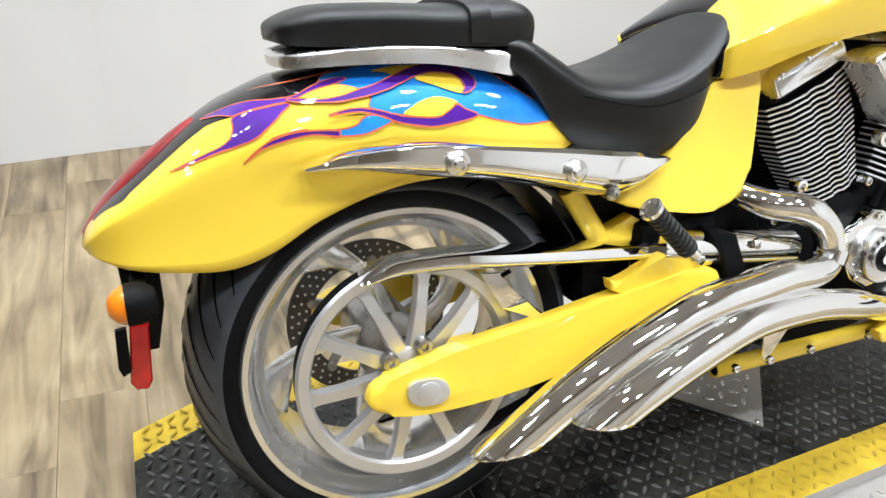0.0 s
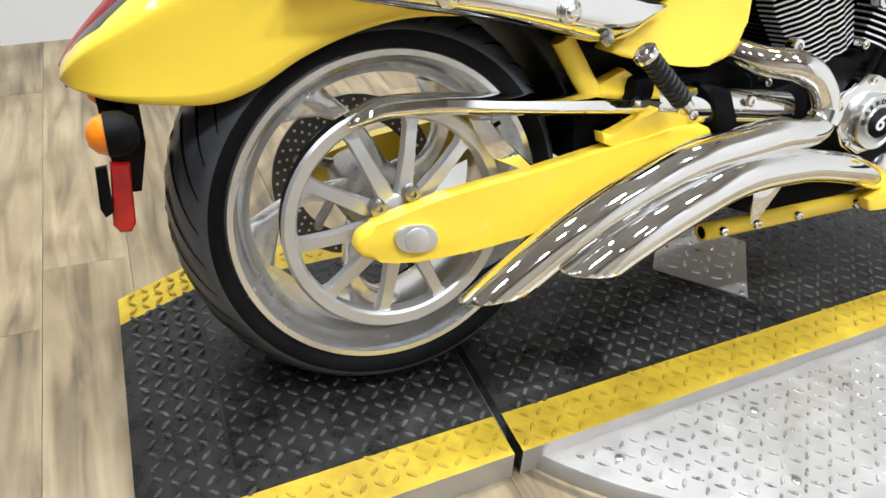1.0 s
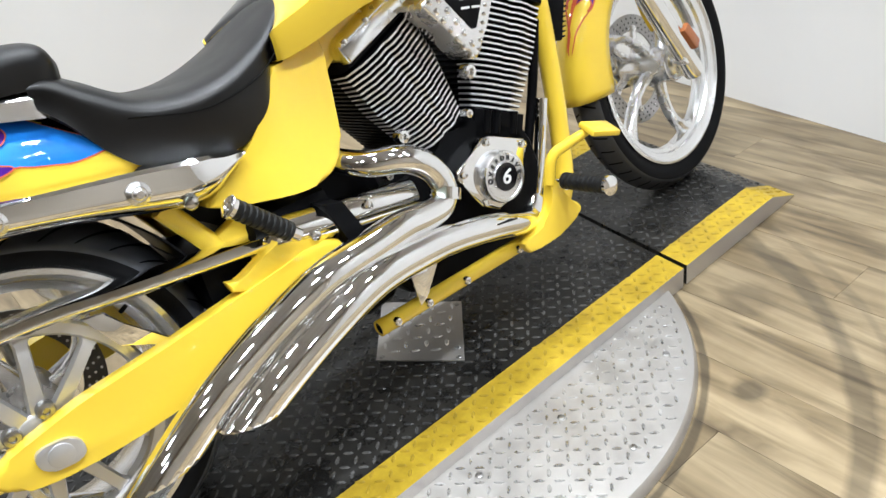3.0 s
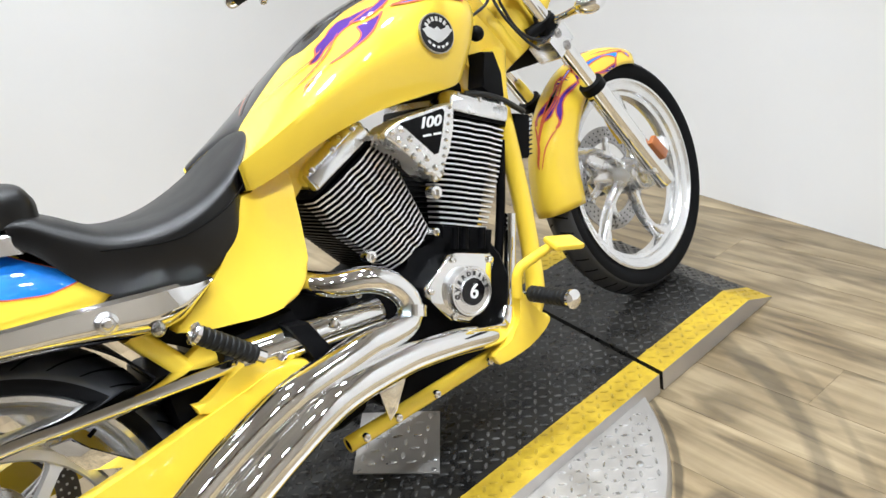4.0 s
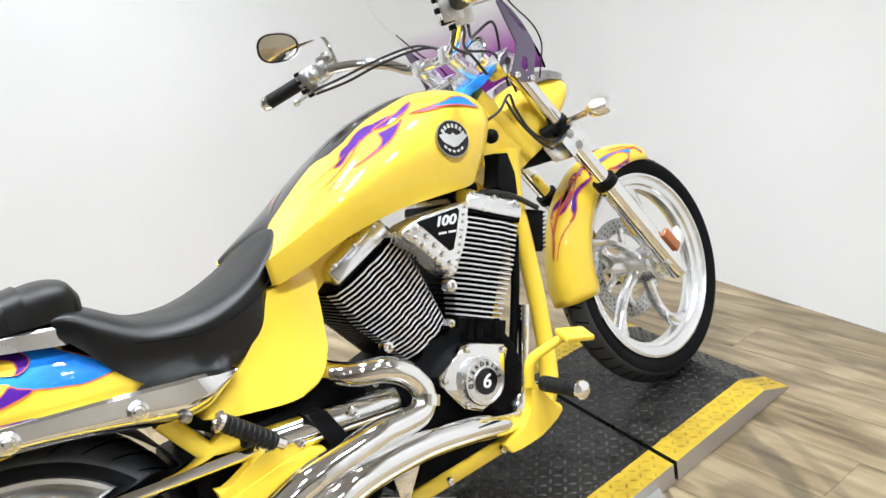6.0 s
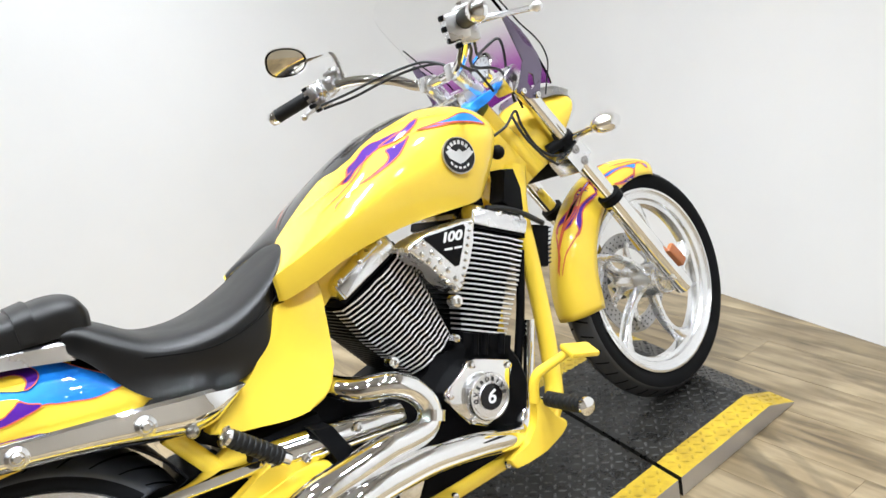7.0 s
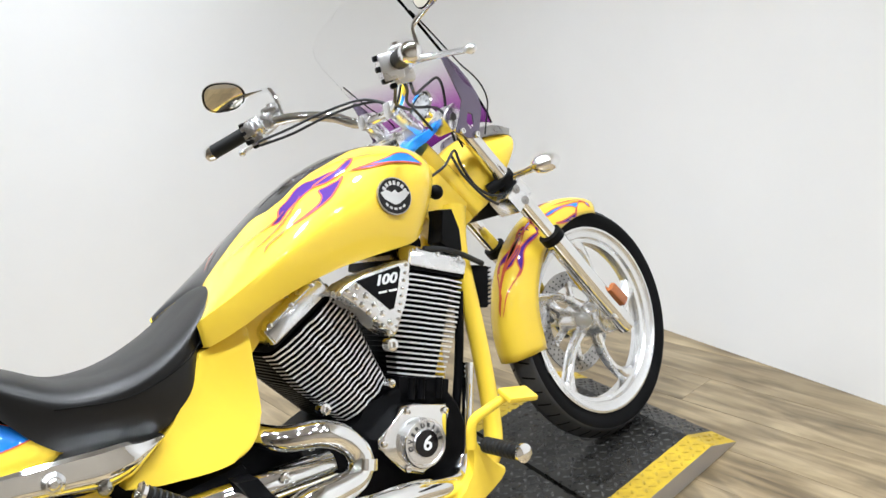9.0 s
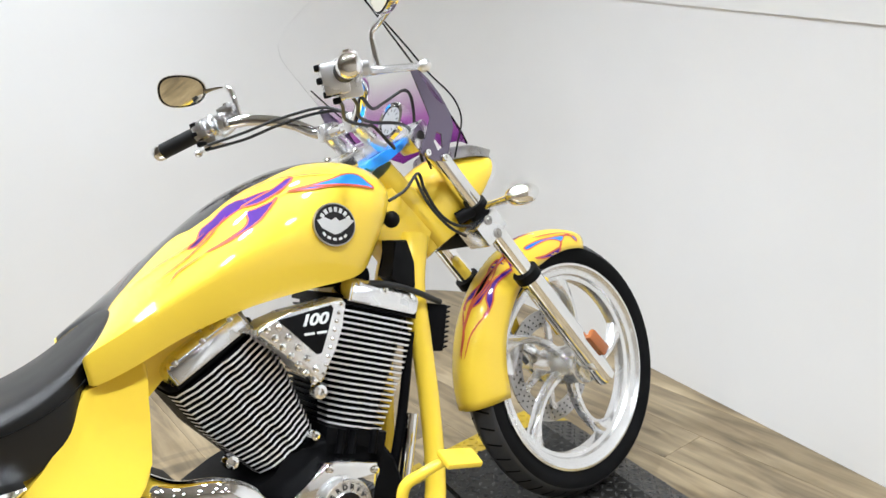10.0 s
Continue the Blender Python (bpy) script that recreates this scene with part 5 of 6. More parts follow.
bm = bmesh.new()
c = leg_point(0.527)
block(bm, (c.x - 0.03, 0, c.z), (0.06, 0.16, 0.045), 0.01, Matrix.Rotation(radians(-35), 4, "Y"))
part("lower_yoke", steered(bm), BLACK_METAL, bike)
bm = bmesh.new()
slab(bm, [(1.190, 0.652), (1.204, 0.667), (1.296, 0.690), (1.306, 0.678), (1.248, 0.661), (1.211, 0.643)], -0.092, 0.092, 0.005, 2)
part("upper_yoke", steered(bm), BLUE, bike, "blue painted upper yoke")
bm = bmesh.new()
block(bm, (1.240, 0.012, 0.688), (0.105, 0.150, 0.034), 0.010, Matrix.Rotation(radians(-16), 4, "Y"))
yc = part("yoke_cover", steered(bm), POLISHED, bike, "polished handlebar clamp cover")
for dx, dy in ((-0.035, -0.045), (0.030, -0.045), (-0.035, 0.07), (0.030, 0.07)):
    bm = bmesh.new()
    bolt(bm, (1.240 + dx, dy, 0.704 + 0.28 * dx), 0.009, 0.008, axis=(0, 0, 1))
    part("cover_bolt", steered(bm), CHROME, yc)
bm = bmesh.new()
tube(bm, [(1.275, 0, 0.655), (1.40, 0, 0.475)], 0.036, 20)
part("steering_head", bm, YELLOW, bike, "yellow steering head")
bm = bmesh.new()
slab(bm, [(1.20, 0.60), (1.28, 0.62), (1.36, 0.50), (1.33, 0.44), (1.26, 0.42), (1.22, 0.50)], -0.04, 0.04, 0.012)
part("head_gusset", bm, YELLOW, bike)
bm = bmesh.new()
slab(bm, [(1.200, 0.515), (1.233, 0.508), (1.240, 0.457), (1.230, 0.405), (1.205, 0.407), (1.173, 0.443), (1.195, 0.470)], -0.135, -0.08, 0.006, 0, 2)
part("frame_cover", bm, BLACK_PLASTIC, bike, "black plastic frame cover")
bm = bmesh.new()
ball(bm, (1.222, -0.105, 0.555), (0.018, 0.018, 0.018))
part("ignition_knob", bm, BLACK_PLASTIC, bike)
bm = bmesh.new()
block(bm, (1.285, 0, 0.298), (0.05, 0.19, 0.105), 0.006, Matrix.Rotation(radians(20), 4, "Y"))
cool = part("oil_cooler", bm, BLACK_METAL, bike, "black oil cooler")
for k in range(9):
    bm = bmesh.new()
    block(bm, (1.300 + 0.0036 * k, 0, 0.248 + 0.0105 * k), (0.012, 0.18, 0.003), 0)
    part("cooler_fin", bm, BLACK_METAL, cool, smooth=False)

# front fender, close over the tyre
bm = bmesh.new()
rings = []
for t in np.linspace(0, 1, 34):
    a = radians(60.5 + 118.5 * t)
    ro = 0.358 + 0.006 * math.sin(math.pi * t) + 0.008 * t
    w = 0.058 * (1 - 0.75 * max(0, (0.10 - t) / 0.10) ** 2) + 0.004 * t
    w *= 1 - 0.12 * max(0.0, (t - 0.90) / 0.10) ** 2.5
    drop = 0.045 + 0.03 * min(1, t * 3) + 0.034 * max(0, (t - 0.45) / 0.55) ** 0.8
    ring = []
    for k in range(19):
        v = -1 + 2 * k / 18
        f = math.sin(abs(v) * math.pi / 2) ** 0.85
        y = w * math.copysign(f, v) if abs(v) > 0 else 0
        r = ro - drop * max(0.0, 1 - math.cos(abs(v) * math.pi / 2)) ** 1.1
        ring.append((FA.x + r * math.cos(a), y, FA.z + r * math.sin(a)))
    rings.append(ring)
skin(bm, rings, closed=False)
ff = part("front_fender", turned(bm), YELLOW, bike, "yellow front fender with blue and purple flames")
so = ff.modifiers.new("thickness", "SOLIDIFY")
so.thickness, so.offset = 0.004, -1
for side in (1, -1):
    bm = bmesh.new()
    slab(bm, [(1.60, 0.33), (1.575, 0.30), (1.60, 0.215), (1.625, 0.165), (1.65, 0.165), (1.63, 0.24), (1.635, 0.31)], side * -0.082, side * -0.070, 0.004)
    part("fender_bracket", turned(bm), YELLOW, bike)

# headlight nacelle
bm = bmesh.new()
LAMP = [(1.335, 0.56, 1.335, 0.53, 0.02, 1.335, 0.50, 0.02), (1.36, 0.625, 1.36, 0.56, 0.062, 1.355, 0.468, 0.05), (1.43, 0.667, 1.42, 0.585, 0.085, 1.40, 0.482, 0.062), (1.51, 0.682, 1.49, 0.605, 0.095, 1.445, 0.500, 0.07), (1.58, 0.674, 1.545, 0.612, 0.096, 1.475, 0.52, 0.072), (1.605, 0.664, 1.565, 0.610, 0.092, 1.488, 0.53, 0.068)]
LAMP = [(a - 0.03, b - 0.028, c - 0.03, d - 0.028, w, e - 0.03, f - 0.028, g) for a, b, c, d, w, e, f, g in LAMP]
body(bm, shaped(LAMP, 5, 10, 7, 2.2), 0.02)
nac = part("headlight_nacelle", steered(bm), YELLOW, bike, "yellow pointed headlight nacelle")
bm = bmesh.new()
body(bm, shaped([(1.572, 0.640, 1.532, 0.582, 0.095, 1.454, 0.498, 0.071), (1.588, 0.630, 1.547, 0.578, 0.089, 1.468, 0.507, 0.066)], 2, 10, 7, 2.2), 0.02)
part("headlight_ring", steered(bm), CHROME, nac, "chrome headlight ring")
bm = bmesh.new()
tp = shaped([(1.455, 0.668, 1.445, 0.652, 0.075, 1.442, 0.634, 0.082), (1.515, 0.664, 1.505, 0.650, 0.085, 1.50, 0.631, 0.09), (1.585, 0.646, 1.565, 0.634, 0.072, 1.555, 0.622, 0.076)], 4, 6, 2, 2.2)
body(bm, tp, 0)
part("headlight_visor", steered(bm), STEEL, nac, "grey metal headlight visor")

# windshield: a tinted screen on two brackets; each plate has an oblong hole, reached by a slit
PLATE = [(1.289, 0.828), (1.298, 0.832), (1.307, 0.827), (1.332, 0.801), (1.355, 0.766), (1.372, 0.725), (1.372, 0.695), (1.3585, 0.670), (1.332, 0.659), (1.336, 0.685), (1.323, 0.692), (1.310, 0.671), (1.318, 0.651), (1.332, 0.658), (1.358, 0.669),
         (1.348, 0.651), (1.335, 0.628), (1.301, 0.633), (1.269, 0.654), (1.295, 0.689), (1.315, 0.722), (1.311, 0.741), (1.300, 0.785)]
BRACKET = mat("purple_anodised_bracket", (0.17, 0.145, 0.20), 0.25, metal=0.85, vary=0.2, scale=6)
SCREEN = bpy.data.materials.new("purple_tinted_screen")
SCREEN.use_nodes = True
nt = SCREEN.node_tree
p = nt.nodes["Principled BSDF"]
p.inputs["Roughness"].default_value, p.inputs["Transmission Weight"].default_value, p.inputs["IOR"].default_value = 0.02, 1.0, 1.03
co = nt.nodes.new("ShaderNodeTexCoord")
sx = nt.nodes.new("ShaderNodeSeparateXYZ")
ra = nt.nodes.new("ShaderNodeValToRGB")
mr = nt.nodes.new("ShaderNodeMapRange")
mr.inputs["From Min"].default_value, mr.inputs["From Max"].default_value = 0.70, 0.90
ra.color_ramp.elements[0].color, ra.color_ramp.elements[1].color = (0.24, 0.04, 0.30, 1), (0.998, 0.997, 0.998, 1)
ra.color_ramp.elements[1].position = 0.85
e = ra.color_ramp.elements.new(0.35)
e.color = (0.55, 0.22, 0.58, 1)
nt.links.new(co.outputs["Object"], sx.inputs[0])
nt.links.new(sx.outputs["Z"], mr.inputs["Value"])
nt.links.new(mr.outputs["Result"], ra.inputs["Fac"])
nt.links.new(ra.outputs["Color"], p.inputs["Base Color"])
bm = bmesh.new()
rings = []
for t in np.linspace(0, 1, 16):
    zc = 0.68 + 0.385 * t
    xc = 1.492 - 0.232 * t
    w = 0.125 + 0.067 * min(1.0, t / 0.25) ** 0.7
    if t > 0.72:
        w *= math.sqrt(max(0.0, 1 - ((t - 0.72) / 0.30) ** 2.6))
    rings.append([(xc - 0.085 * v * v * (w / 0.19) ** 2, v * w, zc - 0.02 * v * v) for v in np.linspace(-1, 1, 15)])
skin(bm, rings, closed=False)
screen = part("windshield", steered(bm), SCREEN, bike, "clear windshield fading to purple at its base")
so = screen.modifiers.new("thickness", "SOLIDIFY")
so.thickness = 0.0035
screen.visible_shadow = False
for side in (-1, 1):
    br = bmesh.new()
    slab(br, PLATE, side * 0.184, side * 0.180, 0, 0, 1)
    for v in br.verts:
        v.co.y += side * 0.05 * (v.co.z - 0.72)
    bk = part("screen_bracket", steered(br), BRACKET, screen, "purple-tinged metal windshield bracket")
    tr = bmesh.new()
    tube(tr, ([(1.238, side * 0.189, 0.945)] if side < 0 else []) + [(1.285, side * 0.192, 0.88), (1.340, side * 0.186, 0.812), (1.380, side * 0.182, 0.774), (1.400, side * 0.180, 0.743), (1.402, side * 0.180, 0.707), (1.378, side * 0.180, 0.664), (1.359, side * 0.180, 0.632)], 0.0019, 8, 6)
    part("screen_trim", steered(tr), BLACK_PLASTIC, screen)
    for x, z in ((1.287, 0.652), (1.330, 0.636)):
        hb = bmesh.new()
        bolt(hb, (x, side * 0.180, z), 0.008, 0.007, axis=(0, side, 0))
        part("bracket_bolt", steered(hb), CHROME, bk)

# handlebar: pulled-back chrome bar, its controls and mirrors
BAR_L = [(1.222, 0.0, 0.752), (1.215, 0.04, 0.753), (1.203, 0.088, 0.764), (1.185, 0.14, 0.797), (1.159, 0.195, 0.822), (1.12, 0.252, 0.840), (1.075, 0.303, 0.844), (1.040, 0.345, 0.837), (0.979, 0.430, 0.820)]
BAR_R = [(1.222, 0.0, 0.752), (1.215, -0.04, 0.752), (1.203, -0.085, 0.757), (1.19, -0.13, 0.778), (1.165, -0.185, 0.806), (1.125, -0.228, 0.818), (1.085, -0.262, 0.815), (1.045, -0.300, 0.806), (0.962, -0.442, 0.788)]
for side, pts in ((1, BAR_L), (-1, BAR_R)):
    bm = bmesh.new()
    tube(bm, pts, 0.0135, 16, 8)
    bar = part("handlebar", steered(bm), CHROME, bike, "chrome pulled-back handlebar")
    g1 = Vector(pts[-1])
    dd = (g1 - Vector(pts[-2])).normalized()
    g0 = g1 - dd * 0.118
    rot = dd.to_track_quat("X", "Z").to_matrix().to_4x4()
    bm = bmesh.new()
    tube(bm, [g0, g1 - dd * 0.006], 0.0190, 20)
    grip = part("grip", steered(bm), GRIP, bike, "black rubber handlebar grip")
    bm = bmesh.new()
    tube(bm, [g1 - dd * 0.010, g1 + dd * 0.002, g1 + dd * 0.012, g1 + dd * 0.016], [0.0205, 0.0205, 0.018, 0.010], 20, 2)
    part("bar_end", steered(bm), CHROME, grip)
    c = g0 - dd * 0.024
    bm = bmesh.new()
    lathe(bm, [(0.0, -0.024), (0.024, -0.024), (0.027, -0.020), (0.027, 0.016), (0.024, 0.022), (0.0, 0.022)], 28)
    bm.transform(Matrix.Translation(c) @ dd.to_track_quat("Y", "Z").to_matrix().to_4x4())
    block(bm, c + Vector((0.004, 0, -0.028)), (0.040, 0.046, 0.034), 0.007, rot)
    big = 0.014 if side < 0 else 0.0
    block(bm, c + Vector((-0.014 - big / 2, 0, -0.004 - big / 3)), (0.036 + big, 0.046, 0.042 + big), 0.008, rot)
    sw = part("switch_housing", steered(bm), POLISHED, bike, "chrome switch housing with black buttons")
    for off in ((-0.034, 0.0, 0.012), (-0.035, 0.0, -0.010), (-0.012, 0.0, -0.046), (-0.028, 0.0, -0.034)):
        bm = bmesh.new()
        block(bm, c + Vector(off) - Vector((big, 0, 0)), (0.016, 0.014, 0.011), 0.003, rot)
        part("switch_button", steered(bm), BLACK_PLASTIC, sw)
    q = g0 - dd * 0.062
    bm = bmesh.new()
    block(bm, q + Vector((0.006, 0, 0.0)), (0.030, 0.042, 0.040), 0.010, rot)
    block(bm, q + Vector((0.034, side * 0.006, 0.004)), (0.036, 0.040, 0.030), 0.008, rot)
    block(bm, q + Vector((0.022, 0, 0.026)), (0.044, 0.034, 0.022), 0.006, rot)
    perch = part("lever_perch", steered(bm), POLISHED, bike, "chrome lever perch and reservoir")
    bm = bmesh.new()
    bolt(bm, q + Vector((0.022, 0, 0.037)), 0.010, 0.006, axis=(0, 0, 1))
    part("perch_bolt", steered(bm), CHROME, perch)
    l0 = q + Vector((0.050, side * 0.008, 0.0))
    tip = Vector((1.080, -0.478, 0.768)) if side < 0 else Vector((1.085, 0.462, 0.808))
    bm = bmesh.new()
    tube(bm, [l0, l0.lerp(tip, 0.3) + Vector((0.012, 0, 0)), l0.lerp(tip, 0.7) + Vector((0.008, 0, 0)), tip], [0.011, 0.008, 0.0075, 0.007], 12, 5, squash=0.7)
    ball(bm, tip, (0.0115, 0.0115, 0.010))
    part("lever", steered(bm), POLISHED, bike, "polished hand lever")
    # mirror on its stalk
    s0 = Vector((1.122, 0.268, 0.862)) if side > 0 else Vector((1.139, -0.282, 0.842))
    mc = Vector((1.078, 0.448, 0.966)) if side > 0 else Vector((1.115, -0.378, 0.930))
    near = mc + Vector((0.045, -side * 0.038, -0.016)) if side > 0 else mc + Vector((0.034, 0.010, -0.018))
    bm = bmesh.new()
    tube(bm, [s0 - Vector((0, 0, 0.035)), s0, *([s0 + Vector((-0.002, side * 0.006, 0.052)), s0 + Vector((-0.004, side * 0.03, 0.070))] if side > 0 else [s0 + Vector((0.002, -0.003, 0.036)), s0 + Vector((0.008, -0.03, 0.052))]), near], [0.009, 0.0075, 0.0065, 0.0065, 0.0065], 12, 7)
    mir = part("mirror", steered(bm), CHROME, bike, "chrome oval mirror on a stalk")
    ex = Vector((0.79, -0.60, -0.22)).normalized() if side > 0 else Vector((0.30, 0.93, -0.18)).normalized()
    nz = Vector((-0.463, -0.868, -0.37)) if side > 0 else Vector((-0.95, 0.31, 0.02))
    nz.normalize()
    ex = (ex - nz * ex.dot(nz)).normalized()
    ey = nz.cross(ex).normalized()
    if ey.z < 0:
        ey = -ey
    egg = [(0.058 * math.copysign(abs(math.cos(t)) ** 0.82, math.cos(t)), 0.040 * math.copysign(abs(math.sin(t)) ** 0.82, math.sin(t)) * (1 - 0.12 * math.cos(t))) for t in np.linspace(0, 2 * math.pi, 40, endpoint=False)]
    shell = lambda scale, h: [mc + ex * (a * scale) + ey * (b * scale) + nz * h for a, b in egg]
    bm = bmesh.new()
    skin(bm, [shell(1.0, 0.006), shell(1.03, 0.0), shell(0.98, -0.012), shell(0.7, -0.022), shell(0.3, -0.026)])
    part("mirror_shell", steered(bm), CHROME, mir)
    bm = bmesh.new()
    skin(bm, [shell(0.985, 0.0055), shell(0.95, 0.0072)])
    part("mirror_rim", steered(bm), BLACK_PLASTIC, mir)
    bm = bmesh.new()
    skin(bm, [shell(0.90, 0.0066), shell(0.89, 0.0082)])
    part("mirror_glass", steered(bm), MIRROR, mir, "mirror glass")
    # riser
    bm = bmesh.new()
    tube(bm, [(1.268, side * 0.055, 0.690), (1.222, side * 0.055, 0.748)], [0.02, 0.021], 16)
    block(bm, (1.217, side * 0.055, 0.756), (0.048, 0.034, 0.040), 0.010)
    part("handlebar_riser", steered(bm), POLISHED, bike, "chrome handlebar riser")
# speedometer
bm = bmesh.new()
m = Matrix.Translation((1.36, 0, 0.748)) @ Matrix.Rotation(radians(-62), 4, "Y") @ Matrix.Rotation(math.pi / 2, 4, "X")
lathe(bm, [(0.0, -0.035), (0.030, -0.032), (0.044, -0.015), (0.047, 0.0), (0.047, 0.012), (0.043, 0.015), (0.041, 0.010)], 36)
bm.transform(m)
speedo = part("speedometer", steered(bm), CHROME, bike, "chrome speedometer")
bm = bmesh.new()
lathe(bm, [(0.0, 0.008), (0.034, 0.008), (0.034, 0.0105), (0.0, 0.0105)], 36)
bm.transform(m)
part("dial", steered(bm), DIAL, speedo, "pale dial")
for k in range(9):
    a = radians(215 - 31 * k)
    bm = bmesh.new()
    block(bm, (0.026 * math.cos(a), 0.0108, 0.026 * math.sin(a)), (0.008, 0.0008, 0.0022), 0, Matrix.Rotation(-a, 4, "Y"))
    bm.transform(m)
    part("dial_mark", steered(bm), DARK_PRINT, speedo, smooth=False)
# cables
CABLES = [[(1.012, 0.31, 0.796), (1.075, 0.245, 0.806), (1.14, 0.18, 0.820), (1.213, 0.12, 0.827), (1.243, 0.08, 0.815), (1.257, 0.04, 0.786), (1.30, 0.01, 0.70)],
          [(1.018, 0.31, 0.786), (1.082, 0.245, 0.792), (1.148, 0.18, 0.808), (1.222, 0.12, 0.816), (1.262, 0.06, 0.80), (1.285, 0.03, 0.74), (1.31, 0.0, 0.68)],
          [(1.06, -0.285, 0.80), (1.083, -0.255, 0.792), (1.111, -0.205, 0.769), (1.18, -0.15, 0.755), (1.218, -0.12, 0.750), (1.28, -0.08, 0.70)],
          [(1.10, -0.27, 0.80), (1.120, -0.245, 0.788), (1.144, -0.20, 0.770), (1.218, -0.12, 0.760), (1.309, -0.08, 0.749), (1.362, -0.05, 0.714), (1.39, -0.04, 0.64)],
          [(1.13, -0.25, 0.80), (1.20, -0.16, 0.785), (1.269, -0.10, 0.80), (1.323, -0.09, 0.819), (1.353, -0.07, 0.807), (1.359, -0.06, 0.77), (1.36, -0.05, 0.733), (1.37, -0.04, 0.66)],
          [(1.228, -0.10, 0.594), (1.273, -0.10, 0.609), (1.313, -0.10, 0.638), (1.325, -0.095, 0.60), (1.35, -0.095, 0.543), (1.387, -0.095, 0.508), (1.432, -0.09, 0.495)],
          [(1.33, -0.06, 0.63), (1.33, -0.09, 0.57), (1.365, -0.10, 0.51), (1.42, -0.08, 0.475)]]
for pts in CABLES:
    bm = bmesh.new()
    tube(bm, pts, 0.0036, 8, 8)
    part("cable", bm, CABLE, bike, "black control cable")
bm = bmesh.new()
tube(bm, [(1.13, -0.125, 0.440), (1.168, -0.13, 0.428), (1.22, -0.13, 0.402), (1.303, -0.10, 0.352)], 0.007, 10, 5)
part("choke_line", bm, CABLE, bike)

# -- painted flames and badge, laid on the bodywork --
from mathutils.bvhtree import BVHTree


def bvh_of(ob):
    me = ob.data
    return BVHTree.FromPolygons([v.co[:] for v in me.vertices], [p.vertices[:] for p in me.polygons])


def laid(tree, q, lift, out):
    hit = tree.find_nearest(q)
    n = hit[1]
    if n.dot(out) < 0:
        n = -n
    return hit[0] + n * lift, n


def basis(out):
    u = Vector((0, 0, 1)).cross(out).normalized()
    return u, out.cross(u)


def draped(tree, bm, lift, out, side):
    """Lays flat faces in the plane across `out` on to the body behind it."""
    u, v = basis(out)
    flip = Vector((1, side, 1))
    gone = []
    for w in bm.verts:
        q = (u * w.co.x + v * w.co.y + out * 3) * flip
        hit = tree.ray_cast(q, -(out * flip))
        if hit[0] is None:
            gone.append(w)
            continue
        n = hit[1] if hit[1].dot(out * flip) > 0 else -hit[1]
        w.co = hit[0] + n * lift
    for w in gone:
        bm.verts.remove(w)
    return bm


def closed_spline(pts, n):
    ring = spline([*pts[-3:], *pts, *pts[:3]], n)
    return [tuple(q[:2]) for q in ring[3 * n:(3 + len(pts)) * n]]


def painted(owner, paint, outline, lift, out=Vector((0, -0.7828, 0.6222)), edge=0.0021):
    """A flame of one colour with its orange outline, on both sides of a body."""
    tree = bvh_of(owner)
    line = closed_spline(outline, 4)
    for side in (1, -1):
        bm = bmesh.new()
        vs = [bm.verts.new((a, b, 0)) for a, b in line]
        bmesh.ops.triangle_fill(bm, edges=[bm.edges.new((p, q)) for p, q in zip(vs, vs[1:] + vs[:1])], use_beauty=True)
        for axis in (0, 1):
            low, high = min(q[axis] for q in line), max(q[axis] for q in line)
            for k in range(1, int((high - low) / 0.008) + 1):
                at, no = Vector((0, 0, 0)), Vector((0, 0, 0))
                at[axis], no[axis] = low + 0.008 * k, 1
                bmesh.ops.bisect_plane(bm, geom=bm.verts[:] + bm.edges[:] + bm.faces[:], plane_co=at, plane_no=no)
        draped(tree, bm, lift, out, side)
        part("flame", bm, paint, owner)
        if paint is not YELLOW:
            stripe(owner, tree, line, True, edge, lift + 0.0003, out, side)


def stripe(owner, tree, line, closed, width, lift, out, side):
    bm = bmesh.new()
    rows, n = [], len(line)
    for k, q in enumerate(line):
        a, b = (line[k - 1], line[(k + 1) % n]) if closed else (line[max(k - 1, 0)], line[min(k + 1, n - 1)])
        t = Vector((b[0] - a[0], b[1] - a[1]))
        t = t.normalized() if t.length > 1e-6 else Vector((1, 0))
        w = width / 2 * (1 if closed else min(1.0, 0.25 + 3 * min(k, n - 1 - k) / n))
        rows.append([bm.verts.new((q[0] - t.y * w * e, q[1] + t.x * w * e, 0)) for e in (-1, 1)])
    for a, b in zip(rows, rows[1:] + (rows[:1] if closed else [])):
        bm.faces.new((a[0], a[1], b[1], b[0]))
    draped(tree, bm, lift, out, side)
    part("flame_outline", bm, ORANGE, owner)


def pinstripe(owner, line, lift, out, width=0.0032):
    tree = bvh_of(owner)
    for side in (1, -1):
        stripe(owner, tree, [tuple(q[:2]) for q in spline(line, 6)], False, width, lift, out, side)


